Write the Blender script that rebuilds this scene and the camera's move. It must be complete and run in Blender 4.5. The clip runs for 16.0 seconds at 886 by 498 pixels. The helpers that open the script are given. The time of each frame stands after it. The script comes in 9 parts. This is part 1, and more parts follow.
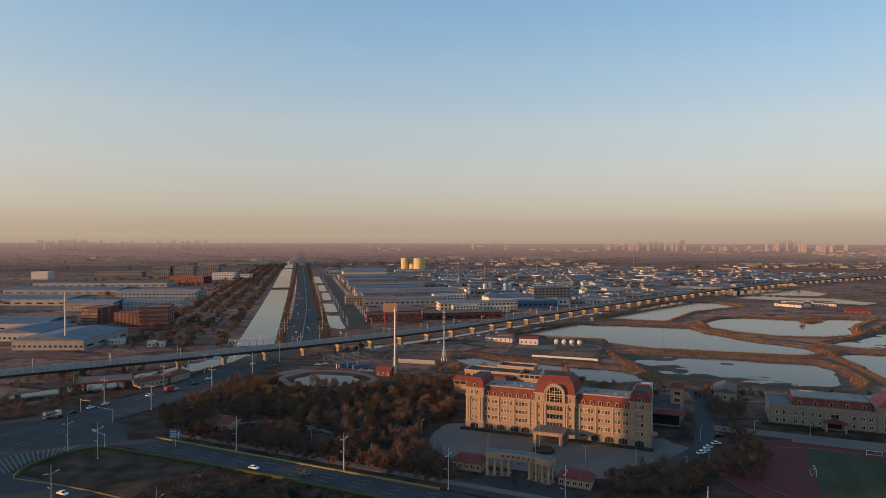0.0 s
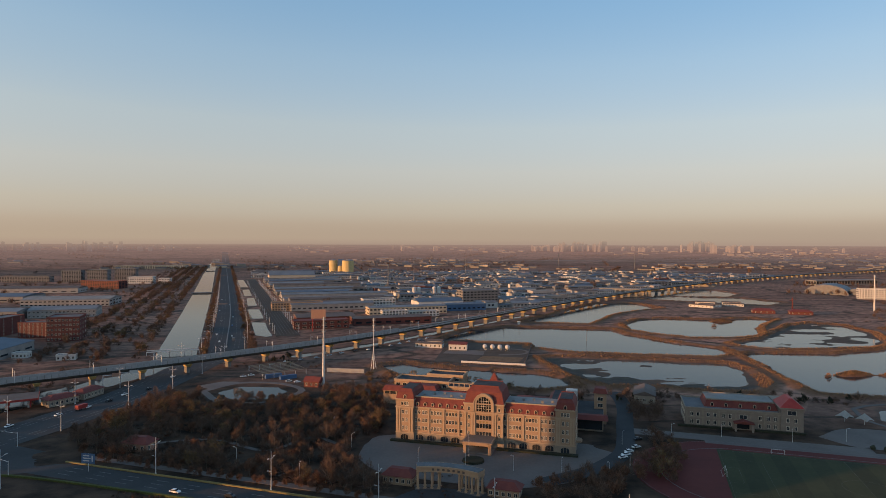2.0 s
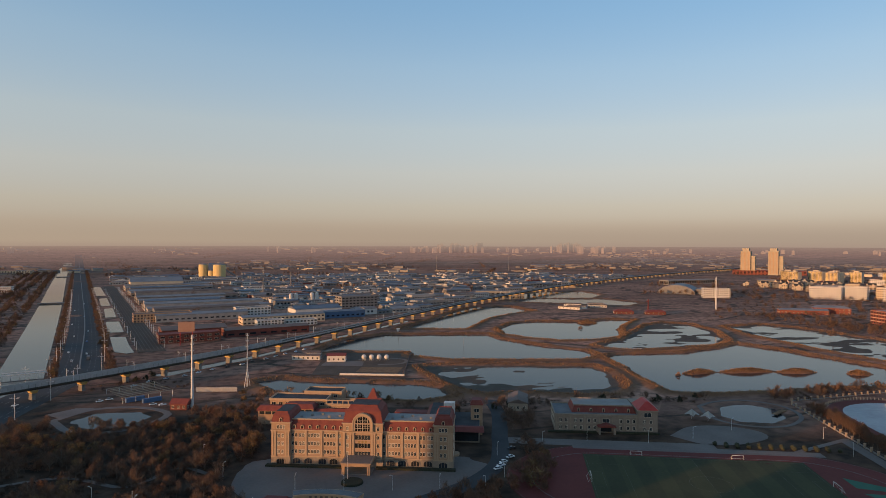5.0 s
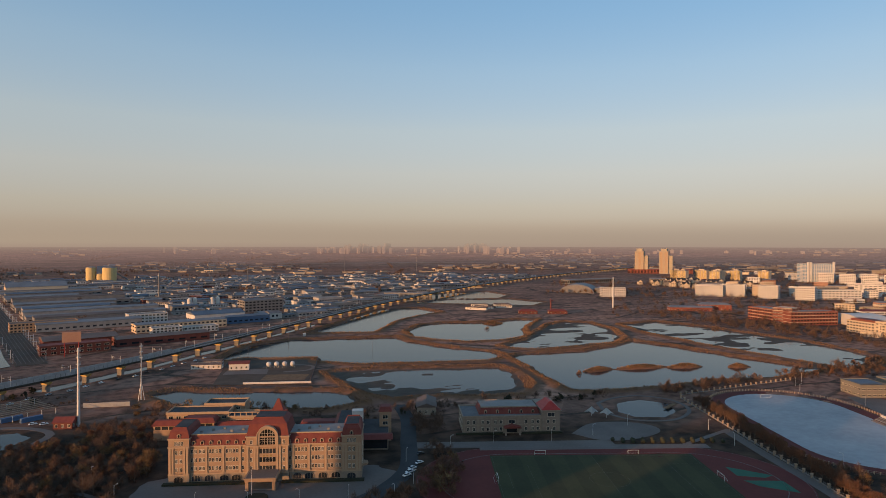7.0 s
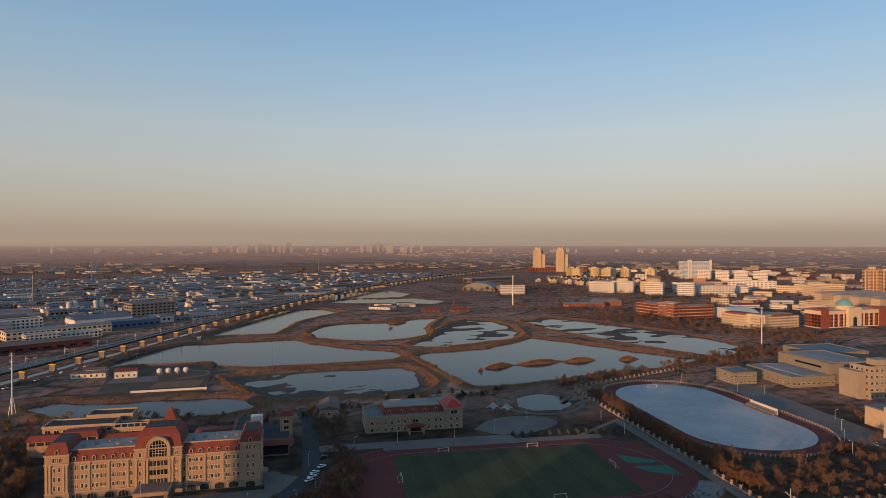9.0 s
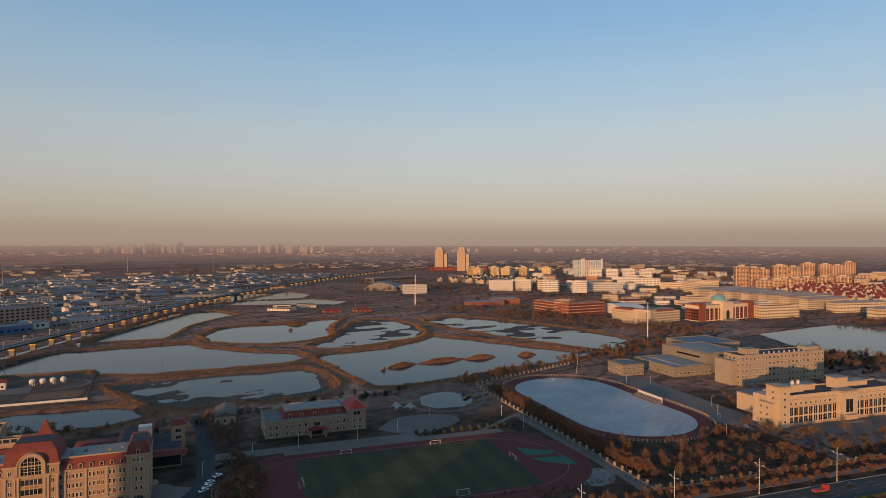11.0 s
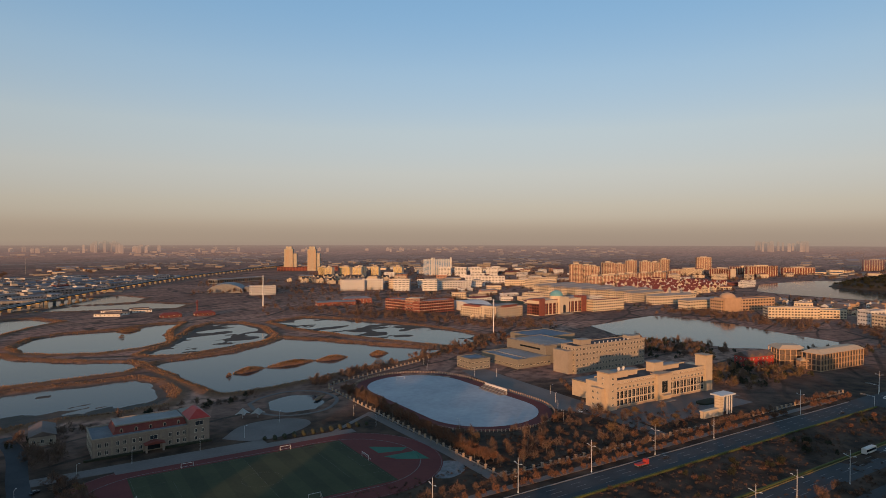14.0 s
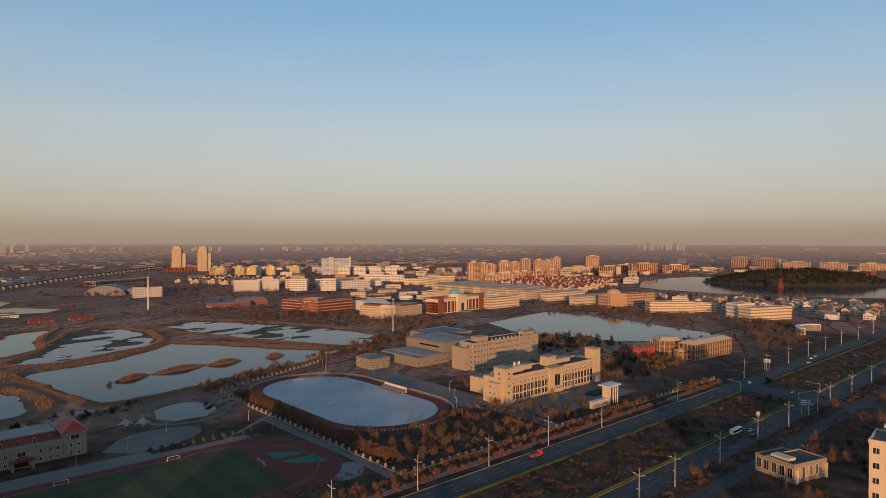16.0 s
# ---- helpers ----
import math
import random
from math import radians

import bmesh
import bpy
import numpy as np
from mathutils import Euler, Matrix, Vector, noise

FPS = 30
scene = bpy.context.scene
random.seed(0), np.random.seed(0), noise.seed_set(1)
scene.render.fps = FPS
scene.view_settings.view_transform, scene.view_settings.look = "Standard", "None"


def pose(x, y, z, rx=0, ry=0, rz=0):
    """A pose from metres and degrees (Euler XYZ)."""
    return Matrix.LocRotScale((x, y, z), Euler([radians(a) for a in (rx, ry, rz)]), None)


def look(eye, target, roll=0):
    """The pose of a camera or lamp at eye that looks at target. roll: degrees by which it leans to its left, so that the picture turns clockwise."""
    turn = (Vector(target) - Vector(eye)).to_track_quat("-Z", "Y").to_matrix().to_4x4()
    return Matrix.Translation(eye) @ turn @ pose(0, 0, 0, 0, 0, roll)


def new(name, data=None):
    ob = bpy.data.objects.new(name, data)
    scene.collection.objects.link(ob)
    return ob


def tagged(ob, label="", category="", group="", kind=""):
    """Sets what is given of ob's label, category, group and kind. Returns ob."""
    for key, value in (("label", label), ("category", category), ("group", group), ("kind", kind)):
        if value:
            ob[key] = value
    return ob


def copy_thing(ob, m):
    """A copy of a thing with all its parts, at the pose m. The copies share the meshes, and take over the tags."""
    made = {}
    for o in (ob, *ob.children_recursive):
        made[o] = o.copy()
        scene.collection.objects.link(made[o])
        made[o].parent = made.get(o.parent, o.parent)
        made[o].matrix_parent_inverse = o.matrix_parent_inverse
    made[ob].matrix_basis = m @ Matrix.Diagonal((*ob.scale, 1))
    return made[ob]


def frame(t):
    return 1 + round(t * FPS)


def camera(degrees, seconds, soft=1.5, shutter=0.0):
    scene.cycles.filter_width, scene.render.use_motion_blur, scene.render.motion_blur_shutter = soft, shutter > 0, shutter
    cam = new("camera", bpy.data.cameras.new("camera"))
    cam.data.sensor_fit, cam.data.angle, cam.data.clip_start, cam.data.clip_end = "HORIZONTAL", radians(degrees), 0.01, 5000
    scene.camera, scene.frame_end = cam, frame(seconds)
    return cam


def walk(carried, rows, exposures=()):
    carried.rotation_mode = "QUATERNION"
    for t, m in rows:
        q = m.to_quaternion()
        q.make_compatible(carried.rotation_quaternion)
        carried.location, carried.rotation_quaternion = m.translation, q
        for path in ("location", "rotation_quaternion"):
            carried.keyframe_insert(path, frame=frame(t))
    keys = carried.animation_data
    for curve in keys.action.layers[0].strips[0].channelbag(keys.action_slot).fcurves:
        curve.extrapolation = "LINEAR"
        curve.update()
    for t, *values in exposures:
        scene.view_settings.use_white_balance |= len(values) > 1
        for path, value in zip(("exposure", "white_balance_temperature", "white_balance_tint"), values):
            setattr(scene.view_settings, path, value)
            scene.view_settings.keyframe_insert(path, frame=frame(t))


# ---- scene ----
cam = camera(70.58, 16.0, soft=0.65)
PATH = [
    (0.0, pose(0.00, 0.00, 92.00, 89.410, -0.136, -0.001)),
    (0.5, pose(-0.30, 0.04, 93.40, 89.417, -0.126, -1.442)),
    (1.0, pose(-0.51, 0.05, 94.78, 89.433, -0.123, -2.980)),
    (1.5, pose(-0.55, -0.00, 96.14, 89.448, -0.143, -4.685)),
    (2.0, pose(-0.53, -0.11, 97.48, 89.465, -0.163, -6.491)),
    (2.5, pose(-0.52, -0.25, 98.81, 89.470, -0.171, -8.288)),
    (3.0, pose(-0.48, -0.40, 100.18, 89.480, -0.169, -10.122)),
    (3.5, pose(-0.42, -0.53, 101.61, 89.501, -0.162, -11.986)),
    (6.0, pose(-0.07, 0.44, 108.36, 89.511, -0.081, -21.500)),
    (6.5, pose(-0.08, 0.51, 108.95, 89.524, -0.058, -23.690)),
    (7.0, pose(-0.10, 0.54, 109.40, 89.516, -0.041, -25.901)),
    (7.5, pose(-0.14, 0.55, 109.69, 89.496, -0.034, -28.113)),
    (8.0, pose(-0.17, 0.56, 109.86, 89.477, -0.034, -30.325)),
    (8.5, pose(-0.17, 0.61, 109.93, 89.462, -0.033, -32.532)),
    (9.0, pose(-0.16, 0.68, 109.94, 89.426, -0.035, -34.741)),
    (11.5, pose(-0.20, 1.63, 109.43, 89.417, -0.053, -45.925)),
    (12.0, pose(-0.27, 1.63, 109.40, 89.400, -0.056, -48.163)),
    (12.5, pose(-0.35, 1.62, 109.40, 89.391, -0.059, -50.407)),
    (13.0, pose(-0.42, 1.62, 109.41, 89.383, -0.056, -52.657)),
    (13.5, pose(-0.46, 1.64, 109.46, 89.376, -0.060, -54.927)),
    (14.0, pose(-0.48, 1.64, 109.49, 89.372, -0.071, -57.207)),
    (14.5, pose(-0.47, 1.65, 109.49, 89.355, -0.067, -59.503)),
    (15.0, pose(-0.44, 1.68, 109.49, 89.331, -0.064, -61.803)),
    (15.5, pose(-0.40, 1.70, 109.48, 89.314, -0.068, -64.103)),
    (16.0, pose(-0.34, 1.73, 109.46, 89.300, -0.073, -66.402)),
]
walk(cam, PATH, [(0.0, 0.64), (3.5, 0.58), (6.5, 0.52), (9.0, 0.44), (12.5, 0.40), (16.0, 0.38)])

# ---- world, sun, exposure ----
SUN_AZ, SUN_EL = 252.0, 5.5          # degrees, clockwise from +y; above the horizon
sky_world = bpy.data.worlds.new("sky")
sky_world.use_nodes = True
wn, wl = sky_world.node_tree.nodes, sky_world.node_tree.links
sky = wn.new("ShaderNodeTexSky")
sky.sky_type, sky.sun_disc = "NISHITA", False
sky.sun_elevation, sky.sun_rotation = radians(SUN_EL), radians(SUN_AZ)
sky.altitude, sky.air_density, sky.dust_density, sky.ozone_density = 50, 1.5, 1.0, 6.0
wn["Background"].inputs["Strength"].default_value = 0.15


def sky_math(op, *args):
    nd = wn.new("ShaderNodeMath"); nd.operation = op
    for i, a in enumerate(args):
        if isinstance(a, (int, float)):
            nd.inputs[i].default_value = a
        else:
            wl.new(a, nd.inputs[i])
    return nd.outputs[0]


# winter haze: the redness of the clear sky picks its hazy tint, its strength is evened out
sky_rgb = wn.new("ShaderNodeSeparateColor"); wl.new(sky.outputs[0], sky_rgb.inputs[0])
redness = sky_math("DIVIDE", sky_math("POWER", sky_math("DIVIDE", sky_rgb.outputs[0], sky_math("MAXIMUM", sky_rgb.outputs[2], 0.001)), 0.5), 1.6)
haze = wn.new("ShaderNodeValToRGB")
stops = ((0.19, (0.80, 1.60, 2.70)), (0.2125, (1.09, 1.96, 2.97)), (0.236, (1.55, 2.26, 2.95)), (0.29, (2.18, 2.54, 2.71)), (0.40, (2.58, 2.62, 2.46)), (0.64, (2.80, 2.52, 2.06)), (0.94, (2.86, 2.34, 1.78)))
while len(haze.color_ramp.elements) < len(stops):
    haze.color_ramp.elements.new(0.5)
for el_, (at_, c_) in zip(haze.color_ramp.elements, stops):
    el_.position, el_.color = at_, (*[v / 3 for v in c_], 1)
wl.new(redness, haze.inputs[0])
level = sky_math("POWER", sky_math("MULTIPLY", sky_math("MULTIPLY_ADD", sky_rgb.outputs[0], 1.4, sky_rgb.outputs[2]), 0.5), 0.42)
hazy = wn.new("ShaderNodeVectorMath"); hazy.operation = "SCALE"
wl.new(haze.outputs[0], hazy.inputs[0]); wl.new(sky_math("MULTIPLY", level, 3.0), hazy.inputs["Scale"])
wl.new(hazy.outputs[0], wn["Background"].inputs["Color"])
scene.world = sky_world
sun = new("sun", bpy.data.lights.new("sun", "SUN"))
sun.data.energy, sun.data.angle, sun.data.color = 3.5, radians(0.6), (1.0, 0.50, 0.21)
az, el = radians(SUN_AZ), radians(SUN_EL)
sun_dir = Vector((math.sin(az) * math.cos(el), math.cos(az) * math.cos(el), math.sin(el)))
sun.matrix_world = look(sun_dir * 800, (0, 0, 0))


# ---- materials ----
def surface(name, a, b, scale=0.3, rough=0.85, bump=0.2, fine=6.0, metal=0.0, spec=0.3, island=0.0, obj=0.0, stretch=(1, 1, 1)):
    """Two colours mixed by noise at a large and a fine scale, with relief; island and obj vary the value piece by piece."""
    m = bpy.data.materials.new(name)
    m.use_nodes = True
    n, l = m.node_tree.nodes, m.node_tree.links
    bsdf = n["Principled BSDF"]
    tc = n.new("ShaderNodeTexCoord")
    mp = n.new("ShaderNodeMapping")
    mp.inputs["Scale"].default_value = stretch
    l.new(tc.outputs["Object"], mp.inputs["Vector"])
    big, small = n.new("ShaderNodeTexNoise"), n.new("ShaderNodeTexNoise")
    for nd, s, dt in ((big, scale, 5.0), (small, scale * fine, 3.0)):
        nd.inputs["Scale"].default_value, nd.inputs["Detail"].default_value = s, dt
        l.new(mp.outputs[0], nd.inputs["Vector"])
    add = n.new("ShaderNodeMath"); add.operation = "MULTIPLY_ADD"
    l.new(small.outputs[0], add.inputs[0]); add.inputs[1].default_value = 0.5
    l.new(big.outputs[0], add.inputs[2])
    ramp = n.new("ShaderNodeMapRange")
    ramp.inputs["From Min"].default_value, ramp.inputs["From Max"].default_value = 0.5, 1.0
    l.new(add.outputs[0], ramp.inputs["Value"])
    mix = n.new("ShaderNodeMix"); mix.data_type = "RGBA"
    mix.inputs["A"].default_value, mix.inputs["B"].default_value = (*a, 1), (*b, 1)
    l.new(ramp.outputs[0], mix.inputs["Factor"])
    out = mix.outputs["Result"]
    if island or obj:
        src = n.new("ShaderNodeNewGeometry").outputs["Random Per Island"] if island else n.new("ShaderNodeObjectInfo").outputs["Random"]
        amount = island or obj
        mr = n.new("ShaderNodeMapRange")
        mr.inputs["To Min"].default_value, mr.inputs["To Max"].default_value = 1 - amount, 1 + amount
        l.new(src, mr.inputs["Value"])
        hsv = n.new("ShaderNodeHueSaturation")
        l.new(mr.outputs[0], hsv.inputs["Value"]); l.new(out, hsv.inputs["Color"])
        out = hsv.outputs[0]
    l.new(out, bsdf.inputs["Base Color"])
    bsdf.inputs["Roughness"].default_value, bsdf.inputs["Metallic"].default_value = rough, metal
    bsdf.inputs["Specular IOR Level"].default_value = spec
    if bump:
        bp = n.new("ShaderNodeBump"); bp.inputs["Strength"].default_value = bump
        l.new(small.outputs[0], bp.inputs["Height"]); l.new(bp.outputs[0], bsdf.inputs["Normal"])
    return m


def glassy(name, col, rough=0.08):
    m = surface(name, col, [c * 1.6 for c in col], 0.25, rough, 0.0, spec=0.22, obj=0.5)
    return m


M = dict(
    stucco=surface("cream_stone", (0.285, 0.19, 0.122), (0.345, 0.232, 0.152), 0.25, 0.85, 0.1),
    stucco_low=surface("grey_stone_base", (0.22, 0.175, 0.135), (0.29, 0.235, 0.18), 0.5, 0.85, 0.2),
    trim=surface("pale_trim", (0.33, 0.235, 0.157), (0.385, 0.28, 0.19), 0.6, 0.8, 0.1),
    redroof=surface("red_roof_tiles", (0.13, 0.033, 0.027), (0.19, 0.049, 0.037), 0.4, 0.75, 0.5, 10),
    flatroof=surface("flat_roof_felt", (0.0975, 0.0975, 0.101), (0.165, 0.165, 0.169), 0.12, 0.9, 0.2),
    darkroof=surface("dark_roof_felt", (0.03, 0.03, 0.033), (0.06, 0.06, 0.063), 0.15, 0.9, 0.2),
    paleroof=surface("pale_concrete_roof", (0.195, 0.184, 0.173), (0.277, 0.262, 0.247), 0.1, 0.9, 0.1),
    glass=glassy("window_glass", (0.018, 0.021, 0.025), 0.16),
    glass_blue=glassy("blue_curtain_glass", (0.06, 0.13, 0.20)),
    frame=surface("window_frame", (0.55, 0.48, 0.38), (0.62, 0.55, 0.44), 1.0, 0.6, 0.0),
    white=surface("white_render", (0.50, 0.475, 0.44), (0.60, 0.575, 0.54), 0.1, 0.85, 0.05),
    cream=surface("cream_render", (0.50, 0.40, 0.285), (0.58, 0.475, 0.34), 0.1, 0.85, 0.05),
    campus=surface("campus_stone", (0.41, 0.315, 0.215), (0.48, 0.375, 0.26), 0.3, 0.85, 0.1),
    beige=surface("beige_panel", (0.27, 0.225, 0.175), (0.325, 0.272, 0.215), 0.15, 0.85, 0.05),
    orange=surface("orange_render", (0.34, 0.18, 0.126), (0.391, 0.23, 0.158), 0.1, 0.85, 0.05),
    brick=surface("red_brick", (0.165, 0.052, 0.039), (0.235, 0.078, 0.055), 0.3, 0.9, 0.3, 12),
    grey=surface("grey_concrete", (0.158, 0.15, 0.146), (0.225, 0.217, 0.206), 0.15, 0.9, 0.2),
    tan=surface("sandstone", (0.37, 0.235, 0.142), (0.46, 0.30, 0.185), 0.2, 0.9, 0.2),
    blueroof=surface("blue_sheet_roof", (0.075, 0.10, 0.135), (0.11, 0.14, 0.18), 0.06, 0.65, 0.1, 9, metal=0.2),
    greyroof=surface("grey_sheet_roof", (0.128, 0.128, 0.135), (0.195, 0.195, 0.203), 0.05, 0.6, 0.1, 9),
    brownroof=surface("brown_sheet_roof", (0.0975, 0.0713, 0.06), (0.15, 0.116, 0.101), 0.05, 0.8, 0.1, 9),
    asphalt=surface("asphalt", (0.028, 0.028, 0.030), (0.05, 0.049, 0.05), 0.06, 0.85, 0.1, 14),
    paving=surface("pale_paving", (0.112, 0.091, 0.080), (0.162, 0.134, 0.119), 0.05, 0.85, 0.1, 14),
    line=surface("road_paint", (0.10, 0.10, 0.097), (0.17, 0.17, 0.163), 0.5, 0.7, 0.0),
    kerb=surface("yellow_kerb", (0.23, 0.155, 0.045), (0.29, 0.20, 0.07), 0.3, 0.8, 0.1),
    hedge=surface("clipped_hedge", (0.045, 0.055, 0.012), (0.095, 0.10, 0.024), 1.2, 0.9, 0.6),
    concrete=surface("viaduct_concrete", (0.143, 0.135, 0.124), (0.21, 0.199, 0.184), 0.1, 0.9, 0.1),
    # deck concrete darkened in its colour for the shade below the barrier
    girder=surface("shaded_girder_concrete", (0.05, 0.045, 0.04), (0.09, 0.082, 0.073), 0.12, 0.9, 0.1),
    gymwall=surface("grey_ashlar", (0.20, 0.16, 0.128), (0.26, 0.21, 0.17), 0.5, 0.9, 0.2),
    # far tower walls dulled towards mauve, with haze put into the colour
    farwall=surface("hazed_tower_render", (0.299, 0.255, 0.229), (0.37, 0.317, 0.286), 0.1, 0.9, 0.0, obj=0.25),
    # white works walls, darkened in their colour to match walls in shade
    workswall=surface("shade_toned_works_render", (0.235, 0.222, 0.21), (0.33, 0.313, 0.295), 0.12, 0.9, 0.05, obj=0.25),
    darkbrick=surface("dark_red_brick", (0.105, 0.037, 0.031), (0.15, 0.053, 0.043), 0.3, 0.9, 0.3, 12),
    arenawall=surface("grey_green_panels", (0.17, 0.155, 0.125), (0.22, 0.20, 0.165), 0.3, 0.85, 0.1, stretch=(1, 1, 6)),
    sandstone_far=surface("pale_sandstone_cladding", (0.33, 0.285, 0.215), (0.40, 0.345, 0.26), 0.1, 0.9, 0.0),
    barrier=surface("noise_barrier", (0.28, 0.275, 0.265), (0.38, 0.37, 0.36), 0.2, 0.85, 0.0),
    # pier heads carry the yellow of the low sun in their colour
    sunlit_cap=surface("sunlit_pier_concrete", (0.50, 0.33, 0.12), (0.58, 0.40, 0.16), 0.3, 0.85, 0.1),
    steel=surface("galvanised_steel", (0.50, 0.50, 0.50), (0.62, 0.62, 0.62), 0.4, 0.5, 0.0, metal=0.3),
    darksteel=surface("dark_steel", (0.10, 0.10, 0.10), (0.16, 0.16, 0.16), 0.4, 0.6, 0.0),
    tartan=surface("red_running_track", (0.095, 0.019, 0.0155), (0.135, 0.028, 0.022), 0.05, 0.9, 0.05, 10),
    turf=surface("football_turf", (0.026, 0.030, 0.0115), (0.044, 0.046, 0.019), 0.05, 0.95, 0.2, 12),
    greenpaint=surface("green_court_paint", (0.0188, 0.09, 0.0562), (0.03, 0.12, 0.075), 0.1, 0.8, 0.0),
    ice=surface("snowy_ice", (0.25, 0.245, 0.25), (0.37, 0.362, 0.365), 0.03, 0.6, 0.05, 8, spec=0.4),
    slope=surface("wooded_slope", (0.026, 0.022, 0.013), (0.055, 0.042, 0.026), 0.05, 0.95, 0.5),
    weed=surface("dark_weeds", (0.06, 0.036, 0.024), (0.105, 0.062, 0.039), 0.4, 0.95, 0.0, island=0.3),
    soil=surface("trodden_soil", (0.055, 0.039, 0.029), (0.10, 0.072, 0.053), 0.08, 0.95, 0.3, 10),
    snow=surface("thin_old_snow", (0.075, 0.07, 0.068), (0.20, 0.195, 0.195), 0.25, 0.8, 0.1, 5),
    reed=surface("dry_reed", (0.13, 0.072, 0.038), (0.27, 0.152, 0.078), 0.3, 0.95, 0.4, island=0.35),
    bark=surface("bark", (0.10, 0.075, 0.055), (0.17, 0.13, 0.095), 2.0, 0.95, 0.4),
    twig=surface("bare_twigs", (0.094, 0.058, 0.041), (0.155, 0.094, 0.063), 0.4, 0.95, 0.0, island=0.3),
    twig_red=surface("rusty_leaves", (0.108, 0.056, 0.036), (0.18, 0.088, 0.05), 0.4, 0.95, 0.0, island=0.35),
    twig_gold=surface("yellow_willow_leaves", (0.12, 0.075, 0.036), (0.17, 0.105, 0.05), 0.4, 0.95, 0.0, island=0.3),
    evergreen=surface("dark_evergreen", (0.022, 0.024, 0.014), (0.042, 0.042, 0.024), 0.5, 0.95, 0.0, island=0.3),
    redpaint=surface("red_paint", (0.30, 0.03, 0.025), (0.38, 0.05, 0.04), 0.4, 0.55, 0.0),
    bluepaint=surface("blue_paint", (0.06, 0.11, 0.20), (0.09, 0.15, 0.26), 0.4, 0.7, 0.0),
    yellowsilo=surface("yellow_silo", (0.546, 0.405, 0.176), (0.616, 0.475, 0.229), 0.1, 0.7, 0.05),
    domegreen=surface("green_dome", (0.10, 0.26, 0.27), (0.16, 0.34, 0.34), 0.3, 0.5, 0.0),
    tyre=surface("tyre", (0.02, 0.02, 0.02), (0.03, 0.03, 0.03), 1, 0.9, 0.0),
)


def water_material():
    m = bpy.data.materials.new("still_water")
    m.use_nodes = True
    n, l = m.node_tree.nodes, m.node_tree.links
    b = n["Principled BSDF"]
    b.inputs["Base Color"].default_value = (0.02, 0.028, 0.034, 1)
    b.inputs["Roughness"].default_value = 0.09
    b.inputs["Specular IOR Level"].default_value = 0.17
    b.inputs["IOR"].default_value = 1.33
    tc, nz, bp = n.new("ShaderNodeTexCoord"), n.new("ShaderNodeTexNoise"), n.new("ShaderNodeBump")
    nz.inputs["Scale"].default_value, nz.inputs["Detail"].default_value = 0.12, 4
    bp.inputs["Strength"].default_value, bp.inputs["Distance"].default_value = 0.09, 0.3
    l.new(tc.outputs["Object"], nz.inputs["Vector"]); l.new(nz.outputs[0], bp.inputs["Height"]); l.new(bp.outputs[0], b.inputs["Normal"])
    return m


M["water"] = water_material()


